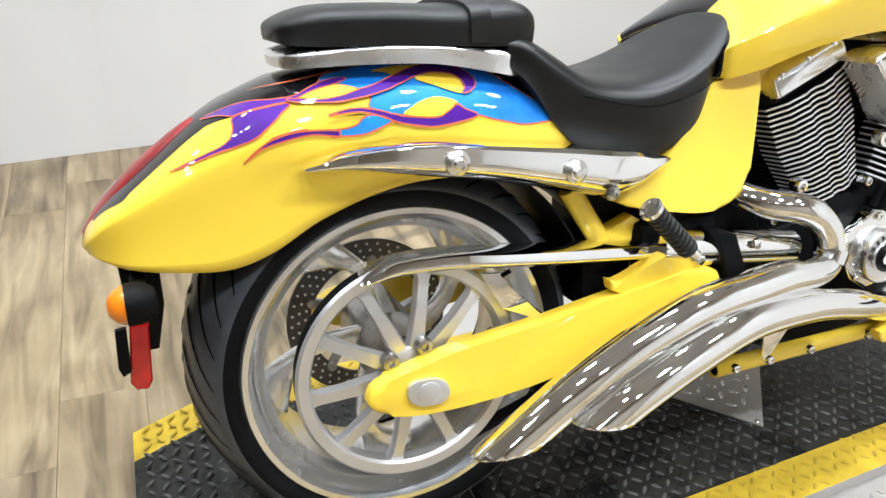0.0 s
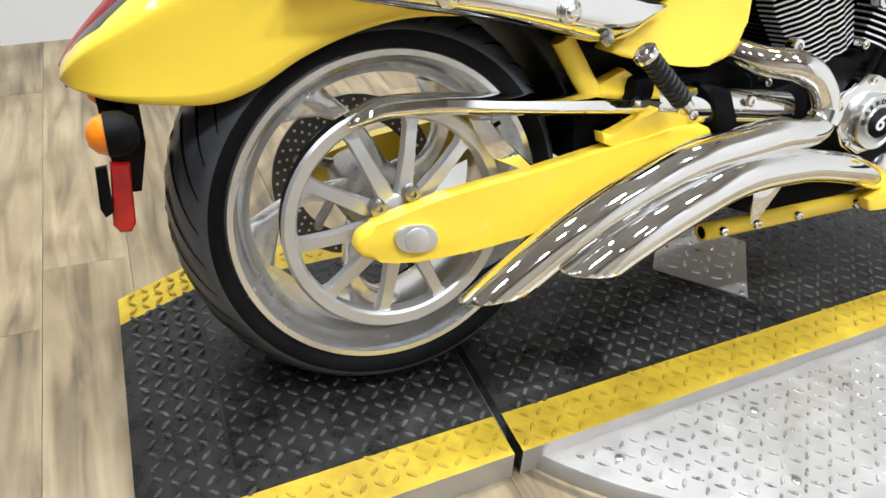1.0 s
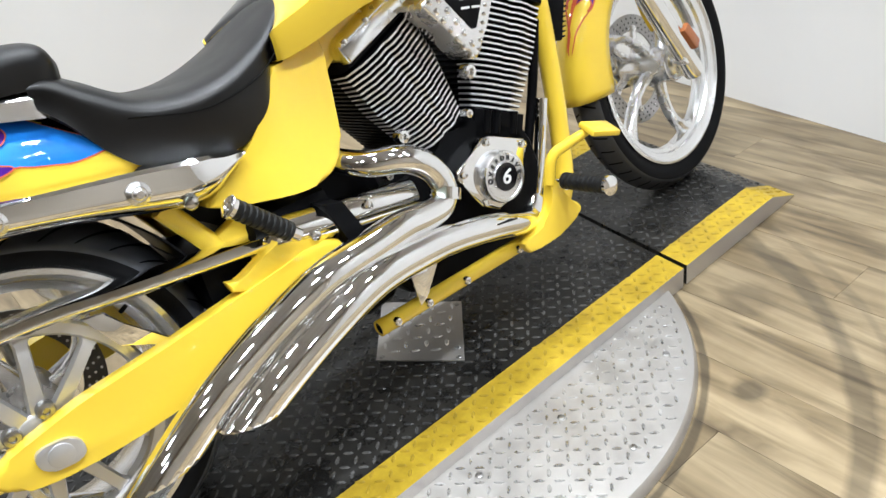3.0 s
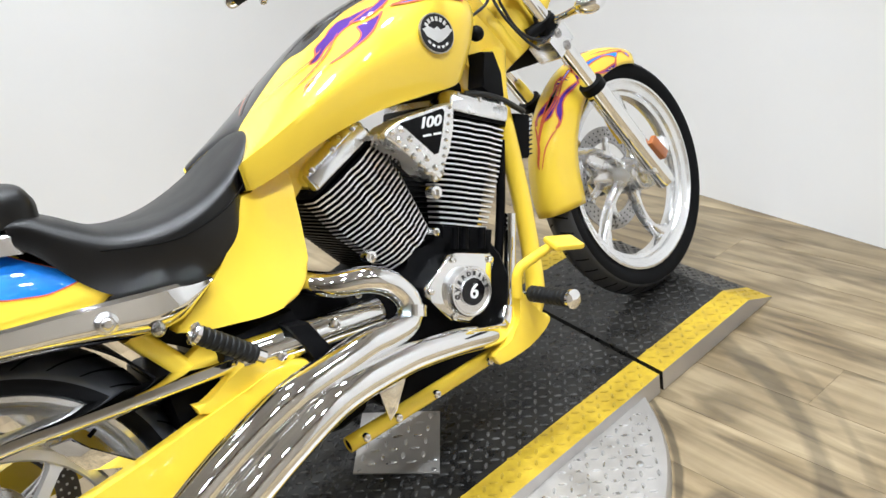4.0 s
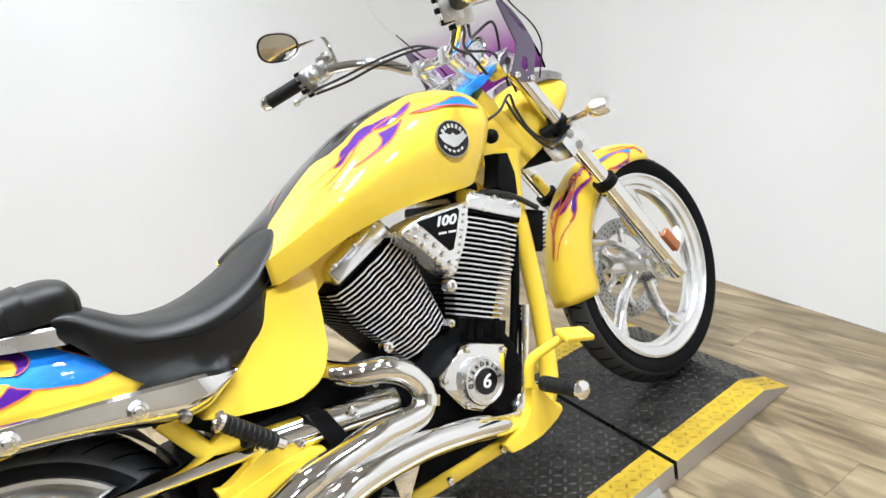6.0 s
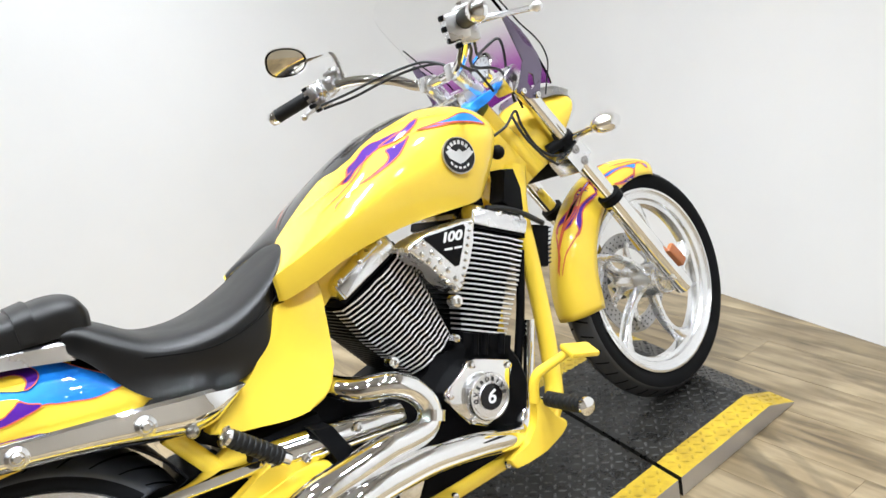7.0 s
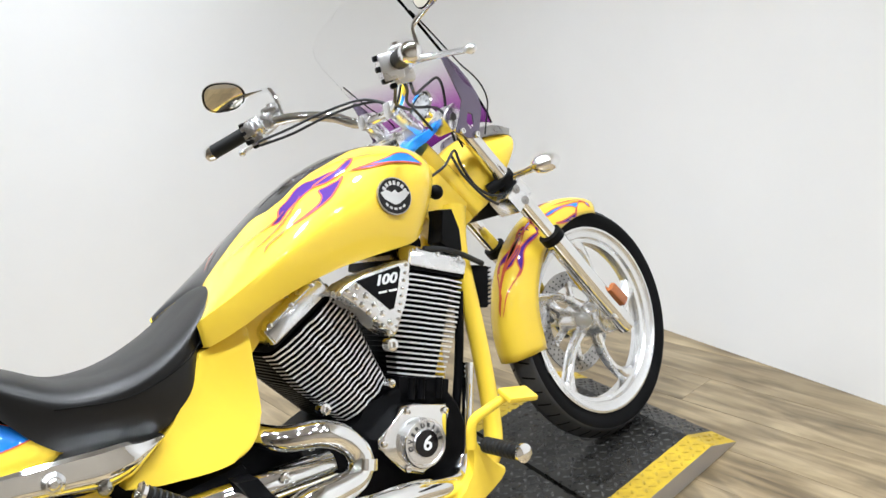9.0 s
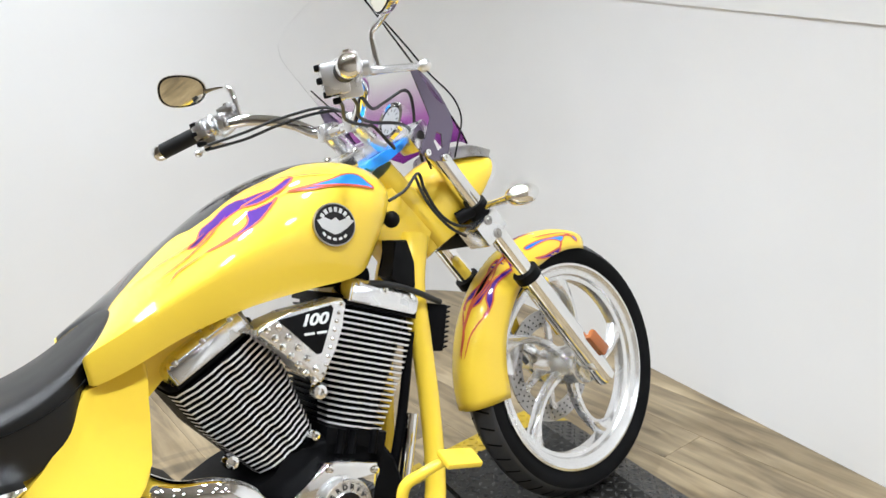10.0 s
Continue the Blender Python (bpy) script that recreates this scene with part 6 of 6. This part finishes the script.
def top_panel(grid, bounds, lift, u0, u1, mat_, owner, name, far=()):
    """A strip of paint over the top of a body; bounds: (x of the top line, share of the top arc)."""
    bm = bmesh.new()
    rings = []
    for half in grid[u0:u1]:
        n_top = 10 if len(half) == 19 else 12
        xs = half[0][0]
        share = float(np.interp(xs, [b[0] for b in bounds], [b[1] for b in bounds]))
        wide = float(np.interp(xs, [b[0] for b in far], [b[1] for b in far])) if far else share

        def arc(reach):
            cols = []
            for t in np.linspace(0, reach, 12):
                k = min(t * n_top, len(half) - 1.001)
                i, fr = int(k), k - int(k)
                cols.append(np.array(half[i]) * (1 - fr) + np.array(half[i + 1]) * fr)
            return cols

        cols, beyond = arc(share), arc(wide)
        ring = [(c[0], c[1] - lift * min(1, abs(c[1]) * 12), c[2] + lift) for c in cols[::-1]] + [(c[0], -c[1] + lift * min(1, abs(c[1]) * 12), c[2] + lift) for c in beyond[1:]]
        rings.append(ring)
    skin(bm, rings, closed=False)
    return part(name, bm, mat_, owner)


fender_grid = shaped(REAR_FENDER, 6, 10, 8, 2.1)
top_panel(fender_grid, [(-0.415, 0.30), (-0.38, 0.55), (-0.368, 0.48), (-0.335, 0.42), (-0.29, 0.37), (-0.255, 0.35), (-0.222, 0.45), (-0.166, 0.50), (-0.143, 0.53), (-0.102, 0.47), (-0.056, 0.32), (-0.009, 0.22), (0.04, 0.10), (0.13, 0.08), (0.175, 0.30), (0.2, 0.50), (0.24, 0.70), (0.3, 0.8)], 0.0005, 8, 62, BLACK_PAINT, rear_fender, "black_top_paint")
tank_grid = shaped(TANK, 6, 12, 7, TANK_ROUND)
top_panel(tank_grid, [(0.652, 0.02), (0.68, 0.06), (0.74, 0.05), (0.787, 0.06), (0.803, 0.11), (0.821, 0.22), (0.857, 0.26), (0.895, 0.22), (0.936, 0.20), (0.98, 0.22), (1.02, 0.20), (1.1, 0.12), (1.2, 0.05)], 0.0006, 0, 44, BLACK_PAINT, tank, "black_top_paint", far=[(0.652, 1.5), (0.72, 1.2), (0.80, 0.9), (0.88, 0.62), (0.97, 0.55), (1.05, 0.50), (1.12, 0.35), (1.2, 0.15)])

TANK_OUT, FENDER_OUT = Vector((-0.2, -0.75, 0.63)).normalized(), Vector((-0.6, -0.65, 0.46)).normalized()
painted(rear_fender, BLUE, [(-0.082, 0.316), (-0.056, 0.322), (-0.006, 0.34), (0.058, 0.373), (0.158, 0.339), (0.172, 0.311), (0.201, 0.269), (0.238, 0.234), (0.273, 0.209), (0.255, 0.203), (0.209, 0.2), (0.18, 0.205), (0.152, 0.211), (0.127, 0.217), (0.087, 0.21), (0.052, 0.21), (0.017, 0.215), (-0.006, 0.221), (-0.034, 0.24), (-0.03, 0.257), (-0.039, 0.271), (-0.058, 0.283), (-0.075, 0.289), (-0.101, 0.283), (-0.11, 0.283), (-0.097, 0.296)], 0.0008)
painted(rear_fender, PURPLE, [(-0.258, 0.291), (-0.231, 0.294), (-0.2, 0.291), (-0.165, 0.279), (-0.134, 0.277), (-0.106, 0.291), (-0.084, 0.3), (-0.062, 0.303), (-0.054, 0.298), (-0.075, 0.289), (-0.101, 0.283), (-0.127, 0.273), (-0.142, 0.268), (-0.167, 0.268), (-0.205, 0.268), (-0.22, 0.267), (-0.237, 0.28)], 0.0013)
painted(rear_fender, PURPLE, [(-0.312, 0.204), (-0.292, 0.208), (-0.264, 0.214), (-0.243, 0.219), (-0.229, 0.228), (-0.223, 0.243), (-0.221, 0.26), (-0.209, 0.265), (-0.173, 0.265), (-0.143, 0.263), (-0.155, 0.251), (-0.171, 0.237), (-0.195, 0.221), (-0.219, 0.215), (-0.249, 0.211), (-0.279, 0.206)], 0.0018)
painted(rear_fender, YELLOW, [(-0.124, 0.271), (-0.102, 0.28), (-0.076, 0.285), (-0.059, 0.282), (-0.045, 0.271), (-0.061, 0.264), (-0.082, 0.262), (-0.105, 0.264)], 0.0023)
painted(rear_fender, YELLOW, [(-0.013, 0.31), (0.03, 0.319), (0.074, 0.322), (0.042, 0.303), (0.02, 0.293), (0.006, 0.302)], 0.0028)
painted(rear_fender, YELLOW, [(0.046, 0.283), (0.065, 0.293), (0.085, 0.296), (0.108, 0.29), (0.117, 0.272), (0.113, 0.252), (0.097, 0.255), (0.073, 0.267)], 0.0033)
painted(rear_fender, YELLOW, [(0.013, 0.227), (0.029, 0.237), (0.049, 0.245), (0.068, 0.248), (0.089, 0.243), (0.099, 0.236), (0.085, 0.225), (0.07, 0.221), (0.044, 0.221)], 0.0038)
painted(rear_fender, PURPLE, [(-0.142, 0.27), (-0.106, 0.261), (-0.074, 0.262), (-0.047, 0.269), (-0.02, 0.276), (0.01, 0.29), (0.043, 0.307), (0.077, 0.32), (0.106, 0.32), (0.128, 0.305), (0.139, 0.284), (0.138, 0.266), (0.125, 0.253), (0.111, 0.25), (0.118, 0.263), (0.117, 0.278), (0.106, 0.291), (0.085, 0.296), (0.061, 0.293), (0.033, 0.28), (0.003, 0.267), (-0.029, 0.258), (-0.059, 0.254), (-0.084, 0.253), (-0.115, 0.258), (-0.141, 0.264)], 0.0043)
painted(rear_fender, PURPLE, [(-0.096, 0.235), (-0.071, 0.24), (-0.046, 0.24), (-0.022, 0.235), (0.002, 0.227), (0.035, 0.222), (0.066, 0.22), (0.085, 0.227), (0.097, 0.234), (0.11, 0.226), (0.127, 0.217), (0.096, 0.211), (0.06, 0.209), (0.026, 0.213), (0.001, 0.219), (-0.024, 0.228), (-0.047, 0.235), (-0.072, 0.236)], 0.0048)
painted(rear_fender, BLUE, [(-0.091, 0.217), (-0.073, 0.218), (-0.058, 0.221), (-0.04, 0.23), (-0.022, 0.227), (-0.006, 0.221), (-0.024, 0.214), (-0.051, 0.209), (-0.084, 0.21), (-0.095, 0.211)], 0.0053)
painted(rear_fender, PURPLE, [(-0.218, 0.194), (-0.183, 0.213), (-0.15, 0.22), (-0.121, 0.22), (-0.087, 0.217), (-0.083, 0.214), (-0.087, 0.21), (-0.122, 0.215), (-0.159, 0.212), (-0.192, 0.206)], 0.0058)
pinstripe(rear_fender, [(-0.19, 0.318), (-0.14, 0.309), (-0.10, 0.312), (-0.06, 0.323)], 0.0030, Vector((0, -0.7828, 0.6222)))
painted(tank, PURPLE, [(0.794, 0.514), (0.811, 0.511), (0.836, 0.533), (0.864, 0.549), (0.884, 0.56), (0.914, 0.571), (0.943, 0.577), (0.973, 0.578), (0.981, 0.59), (0.952, 0.599), (0.914, 0.598), (0.895, 0.604), (0.871, 0.595), (0.847, 0.572), (0.823, 0.558), (0.811, 0.531)], 0.0008, TANK_OUT, 0.0042)
painted(tank, PURPLE, [(0.821, 0.48), (0.855, 0.49), (0.891, 0.507), (0.905, 0.525), (0.907, 0.548), (0.925, 0.551), (0.953, 0.557), (0.969, 0.565), (0.938, 0.528), (0.914, 0.509), (0.883, 0.495), (0.854, 0.485)], 0.0013, TANK_OUT, 0.0042)
painted(tank, PURPLE, [(0.903, 0.57), (0.931, 0.582), (0.967, 0.596), (0.999, 0.618), (1.012, 0.617), (0.993, 0.593), (0.965, 0.575), (0.931, 0.563)], 0.0018, TANK_OUT, 0.0042)
painted(tank, BLUE, [(0.992, 0.574), (1.04, 0.581), (1.08, 0.592), (1.114, 0.61), (1.141, 0.611), (1.155, 0.594), (1.164, 0.581), (1.115, 0.576), (1.077, 0.573), (1.033, 0.568)], 0.0023, TANK_OUT, 0.0042)
pinstripe(tank, [(0.665, 0.508), (0.709, 0.508), (0.77, 0.514), (0.802, 0.521), (0.828, 0.535)], 0.0035, TANK_OUT, 0.0042)
pinstripe(tank, [(0.719, 0.459), (0.762, 0.472), (0.808, 0.497), (0.841, 0.524), (0.871, 0.557)], 0.0035, TANK_OUT, 0.0042)
pinstripe(tank, [(0.751, 0.436), (0.768, 0.456), (0.798, 0.469), (0.826, 0.48)], 0.0035, TANK_OUT, 0.0042)
pinstripe(tank, [(0.894, 0.619), (0.937, 0.625), (0.975, 0.633), (1.01, 0.622), (1.048, 0.615), (1.112, 0.608)], 0.0035, TANK_OUT, 0.0042)
pinstripe(tank, [(0.969, 0.57), (1.023, 0.575), (1.078, 0.575), (1.164, 0.581)], 0.0035, TANK_OUT, 0.0042)
painted(ff, BLUE, [(1.209, 0.874), (1.239, 0.895), (1.275, 0.91), (1.307, 0.922), (1.338, 0.926), (1.342, 0.911), (1.318, 0.929), (1.292, 0.874), (1.302, 0.896), (1.293, 0.905), (1.269, 0.902), (1.241, 0.885), (1.217, 0.868)], 0.0008, FENDER_OUT, 0.0036)
painted(ff, PURPLE, [(1.232, 0.846), (1.258, 0.858), (1.297, 0.885), (1.289, 0.869), (1.256, 0.85)], 0.0013, FENDER_OUT, 0.0036)
painted(ff, PURPLE, [(1.184, 0.822), (1.152, 0.803), (1.128, 0.784), (1.111, 0.761), (1.102, 0.733), (1.104, 0.71), (1.091, 0.692), (1.103, 0.7), (1.117, 0.727), (1.124, 0.756), (1.139, 0.779), (1.167, 0.802)], 0.0018, FENDER_OUT, 0.0036)
painted(ff, PURPLE, [(1.085, 0.725), (1.099, 0.743), (1.116, 0.766), (1.116, 0.781), (1.101, 0.764), (1.079, 0.739), (1.063, 0.716)], 0.0023, FENDER_OUT, 0.0036)
painted(ff, BLUE, [(1.141, 0.824), (1.162, 0.848), (1.175, 0.861), (1.163, 0.858), (1.146, 0.839), (1.13, 0.812)], 0.0028, FENDER_OUT, 0.0036)
painted(ff, BLACK_PAINT, [(1.131, 0.816), (1.113, 0.785), (1.096, 0.758), (1.071, 0.732), (1.053, 0.699), (1.041, 0.669), (1.062, 0.721), (1.082, 0.757), (1.107, 0.793)], 0.0033, FENDER_OUT, 0.0036)
pinstripe(ff, [(1.173, 0.859), (1.141, 0.824), (1.12, 0.782), (1.098, 0.751), (1.073, 0.726), (1.053, 0.691), (1.036, 0.647), (1.023, 0.604)], 0.0035, FENDER_OUT, 0.0036)
pinstripe(ff, [(1.101, 0.697), (1.076, 0.674), (1.052, 0.642), (1.032, 0.593)], 0.0035, FENDER_OUT, 0.0036)
pinstripe(ff, [(1.225, 0.901), (1.266, 0.917), (1.305, 0.929), (1.339, 0.93)], 0.0035, FENDER_OUT, 0.0036)

# round tank badge: black disc, bright ring, winged silver shape, bars for its words
def badge(side):
    tree = bvh_of(tank)
    c0 = Vector((1.043, -0.205 * side, 0.580))
    o = Vector((0, -side, 0.3))
    c, n = laid(tree, c0, 0.0, o)
    e1 = Vector((1, 0, -0.28)) - n * n.dot(Vector((1, 0, -0.28)))
    e1.normalize()
    e2 = n.cross(e1) * side
    if e2.z < 0:
        e2 = -e2

    def sheet_of(points, lift):
        bm = bmesh.new()
        low = [bm.verts.new(c + e1 * u + e2 * v + n * 0.0) for u, v in points]
        top = [bm.verts.new(c + e1 * u + e2 * v + n * lift) for u, v in points]
        bm.faces.new(top)
        k = len(points)
        for j in range(k):
            bm.faces.new((low[j], low[(j + 1) % k], top[(j + 1) % k], top[j]))
        return bm

    round_ = lambda a, b: [(a * math.cos(t), b * math.sin(t)) for t in np.linspace(0, 2 * math.pi, 48, endpoint=False)]
    disc = part("badge", sheet_of(round_(0.047, 0.041), 0.0050), STEEL, tank, "round black and silver winged badge")
    part("badge_face", sheet_of(round_(0.0445, 0.0385), 0.0056), BLACK_PAINT, disc)
    wing = [(u * 1.12, v * 1.2) for u, v in [(-0.036, 0.004), (-0.022, 0.010), (-0.008, 0.006), (0.0, 0.011), (0.008, 0.006), (0.024, 0.012), (0.038, 0.008), (0.024, -0.004), (0.010, -0.013), (0.0, -0.016), (-0.010, -0.013), (-0.026, -0.007)]]
    part("badge_wing", sheet_of(wing, 0.0066), BADGE_SILVER, disc)
    for k in range(7):
        a = radians(150 - 20 * k)
        u, v = 0.0335 * math.cos(a), 0.0285 * math.sin(a)
        t = Vector((-math.sin(a), math.cos(a)))
        q = [(u + t.x * s1 * 0.0035 + math.cos(a) * s2 * 0.0045, v + t.y * s1 * 0.0035 + math.sin(a) * s2 * 0.0045) for s1, s2 in ((-1, -1), (1, -1), (1, 1), (-1, 1))]
        part("print_bar", sheet_of(q, 0.0064), BADGE_SILVER, disc, smooth=False)
    for k in range(5):
        a = radians(225 + 22 * k)
        u, v = 0.034 * math.cos(a), 0.028 * math.sin(a)
        t = Vector((-math.sin(a), math.cos(a)))
        q = [(u + t.x * s1 * 0.004 + math.cos(a) * s2 * 0.0025, v + t.y * s1 * 0.004 + math.sin(a) * s2 * 0.0025) for s1, s2 in ((-1, -1), (1, -1), (1, 1), (-1, 1))]
        part("print_bar", sheet_of(q, 0.0064), BADGE_SILVER, disc, smooth=False)


badge(1)
badge(-1)

# ---- display deck ----


def lugs(bm, inside, x0, x1, y0, y1, z, pitch=0.0265, size=(0.0122, 0.0038, 0.0022), turn=0.0, slope=None):
    """Raised tread lugs, alternately turned, where inside(x, y)."""
    nx, ny = int((x1 - x0) / pitch), int((y1 - y0) / pitch)
    for i in range(nx):
        for j in range(ny):
            x, y = x0 + (i + 0.5) * pitch, y0 + (j + 0.5) * pitch
            if not inside(x, y):
                continue
            a = turn + (0.0 if (i + j) % 2 else math.pi / 2) + random.uniform(-0.04, 0.04)
            zz = slope(x, y) if slope else z
            ca, sa = math.cos(a), math.sin(a)
            l, w, h = size
            base = [(-l, 0), (-l * 0.5, -w), (l * 0.5, -w), (l, 0), (l * 0.5, w), (-l * 0.5, w)]
            low = [bm.verts.new((x + u * ca - v * sa, y + u * sa + v * ca, zz - 0.0005)) for u, v in base]
            top = [bm.verts.new((x + (u * ca - v * sa) * 0.62, y + (u * sa + v * ca) * 0.62, zz + h)) for u, v in base]
            bm.faces.new(top)
            for k in range(6):
                bm.faces.new((low[k], low[(k + 1) % 6], top[(k + 1) % 6], top[k]))


# plan of the deck: near and far edges, cross joints and ramp breaks
NEAR = lambda x: -0.375 + 0.051 * (x - 0.14)
FAR = lambda x: 0.320 + 0.051 * (x + 0.437)
STRIPE = 0.088
X0, X1, X2, X3, X4, X5 = -0.452, -0.30, 0.140, 1.389, 1.815, 1.947
SHEAR = 0.125


def skew(x, y, k):
    return x + k * (y + 0.35)


def deck_section(name, xa, xb, ka, kb, ramp, label):
    ys = [lambda x: NEAR(x), lambda x: NEAR(x) + STRIPE, lambda x: FAR(x) - STRIPE, lambda x: FAR(x)]
    cuts = [xa, xb]
    if ramp == "rear":
        cuts = [xa, X1, xb]
    if ramp == "front":
        cuts = [xa, X4, xb]
    top = []
    for c in cuts:
        k = ka if c == xa else kb
        row = []
        for fy in ys:
            y = fy(c)
            x = skew(c, y, k)
            h = 0.004 if (ramp == "rear" and c == xa) or (ramp == "front" and c == xb) else DECK
            row.append((x, y, h))
        top.append(row)
    bm = bmesh.new()
    vt = [[bm.verts.new(q) for q in row] for row in top]
    vb = [[bm.verts.new((q[0], q[1], 0.0005)) for q in row] for row in top]
    for i in range(len(cuts) - 1):
        for j in range(3):
            bm.faces.new((vt[i][j], vt[i + 1][j], vt[i + 1][j + 1], vt[i][j + 1])).material_index = 1 if j == 1 else 0
            bm.faces.new((vb[i][j], vb[i][j + 1], vb[i + 1][j + 1], vb[i + 1][j])).material_index = 2
        bm.faces.new((vt[i][0], vb[i][0], vb[i + 1][0], vt[i + 1][0])).material_index = 2
        bm.faces.new((vt[i][3], vt[i + 1][3], vb[i + 1][3], vb[i][3])).material_index = 2
    for i in (0, -1):
        for j in range(3):
            bm.faces.new((vt[i][j], vt[i][j + 1], vb[i][j + 1], vb[i][j])).material_index = 1
    ob = tagged(part(name, bm, [DECK_YELLOW, DECK_BLACK, DECK_BARE], smooth=False), label, "display ramp", group="deck sections")

    def height(x, y):
        if ramp == "rear" and x < X1:
            return 0.004 + (DECK - 0.004) * (x - xa) / (X1 - xa)
        if ramp == "front":
            xe = x - kb * (y + 0.35)
            if xe > X4:
                return DECK + (0.004 - DECK) * (xe - X4) / (xb - X4)
        return DECK

    def within(x, y, a, b):
        return skew(xa, y, ka) + 0.012 < x < skew(xb, y, kb) - 0.012 and a(x) < y < b(x)

    g = bmesh.new()
    lugs(g, lambda x, y: within(x, y, lambda q: NEAR(q) + STRIPE + 0.004, lambda q: FAR(q) - STRIPE - 0.004), xa, xb + 0.15, -0.45, 0.5, DECK, slope=height, turn=math.pi / 4)
    tagged(part("black_tread_lug", g, DECK_LUG, ob, smooth=False), kind="stuff")
    g = bmesh.new()
    lugs(g, lambda x, y: within(x, y, lambda q: NEAR(q) + 0.01, lambda q: NEAR(q) + STRIPE - 0.004) or within(x, y, lambda q: FAR(q) - STRIPE + 0.004, lambda q: FAR(q) - 0.01), xa, xb + 0.15, -0.45, 0.5, DECK, slope=height, turn=math.pi / 4)
    tagged(part("yellow_tread_lug", g, YELLOW_LUG, ob, smooth=False), kind="stuff")
    return ob


# darker than the stripe: wear, plus the shade between lugs put into colour
YELLOW_LUG = worn("worn_yellow_lug_with_shade", (0.25, 0.17, 0.02), (0.50, 0.34, 0.03), 0.45, patch=5)
# lighter than the worn deck: the glare on the lugs is put into colour
DECK_LUG = worn("worn_black_lug_with_glare", (0.020, 0.020, 0.021), (0.10, 0.097, 0.092), 0.3, stains=OIL, patch=3)
deck_section("display_deck", X2 + 0.008, X3 - 0.007, 0.03, SHEAR, "", "black tread-plate centre deck with yellow edge stripes")
deck_section("rear_ramp", X0, X2 - 0.008, 0.02, 0.03, "rear", "black tread-plate rear ramp with yellow edge stripes")
deck_section("front_ramp", X3 + 0.007, X5, SHEAR, SHEAR, "front", "black tread-plate front ramp with yellow edge stripes")
# turntable under the deck
TC, TR = (0.736, 0.036), 0.685
bm = bmesh.new()
lathe(bm, [(0.0, 0.0), (TR + 0.006, 0.0), (TR + 0.006, -0.004), (TR, -0.022), (TR - 0.003, -0.026), (0.0, -0.026)], 128)
bm.transform(Matrix.Translation((TC[0], TC[1], 0.0005)) @ Matrix.Rotation(-math.pi / 2, 4, "X"))
table = tagged(part("turntable", bm, DECK_BARE, angle=30), "round bare aluminium tread-plate turntable on the floor", "turntable")
g = bmesh.new()
lugs(g, lambda x, y: math.hypot(x - TC[0], y - TC[1]) < TR - 0.02 and y < NEAR(x) - 0.012, TC[0] - TR, TC[0] + TR, TC[1] - TR, -0.30, 0.0265, turn=math.pi / 4)
tagged(part("bare_tread_lug", g, BARE_LUG, table, smooth=False), kind="stuff")
for a in np.linspace(math.radians(200), math.radians(335), 6):
    for rr in (TR - 0.06, TR - 0.22):
        x, y = TC[0] + rr * math.cos(a), TC[1] + rr * math.sin(a)
        if y < NEAR(x) - 0.03:
            bm = bmesh.new()
            bolt(bm, (x, y, 0.0265), 0.008, 0.003, axis=(0, 0, 1))
            part("screw", bm, STEEL, table)
# bare patch plate screwed to the deck under the engine
bm = bmesh.new()
quad = [(0.659, -0.009), (0.791, -0.165), (0.937, 0.013), (0.805, 0.169)]
low = [bm.verts.new((x, y, DECK + 0.0023)) for x, y in quad]
top = [bm.verts.new((x, y, DECK + 0.0055)) for x, y in quad]
bm.faces.new(top)
bm.faces.new(low[::-1])
for k in range(4):
    bm.faces.new((low[k], low[(k + 1) % 4], top[(k + 1) % 4], top[k]))
plate = tagged(part("patch_plate", bm, DECK_BARE, smooth=False), "square bare tread-plate patch screwed to the deck", "metal plate")
g = bmesh.new()
def in_quad(x, y):
    return all((quad[(k + 1) % 4][0] - quad[k][0]) * (y - quad[k][1]) - (quad[(k + 1) % 4][1] - quad[k][1]) * (x - quad[k][0]) > 0.0035 for k in range(4))
lugs(g, in_quad, 0.62, 0.96, -0.17, 0.2, DECK + 0.0055, pitch=0.034, size=(0.0145, 0.0045, 0.0022), turn=0.92)
tagged(part("plate_lug", g, BARE_LUG, plate, smooth=False), kind="stuff")
for x, y in ((0.675, -0.010), (0.790, -0.147), (0.921, 0.012)):
    bm = bmesh.new()
    bolt(bm, (x, y, DECK + 0.0055), 0.006, 0.003, axis=(0, 0, 1))
    part("screw", bm, STEEL, plate)

# ---- floor planks ----
PW, PL = 0.178, 1.22
bm = bmesh.new()
block(bm, (0, 0, 0), (PW - 0.0008, PL - 0.0008, 0.008), 0.0006)
plank_mesh = bpy.data.meshes.new("plank")
bm.to_mesh(plank_mesh)
bm.free()
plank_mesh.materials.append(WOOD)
random.seed(4)
for i in range(-24, 16):
    shift = random.uniform(0, PL)
    for j in range(-4, 2):
        x, y = i * PW + 0.04, j * PL + shift + 0.6
        if -4.6 < y < 2.6 and x < 2.8 + min(0.0, y + PL / 2 - 0.4) * 0.25:
            ob = new("plank", plank_mesh)
            ob.parent = floor
            ob.location = (x, y, -0.0042 + random.uniform(-0.0002, 0.0))
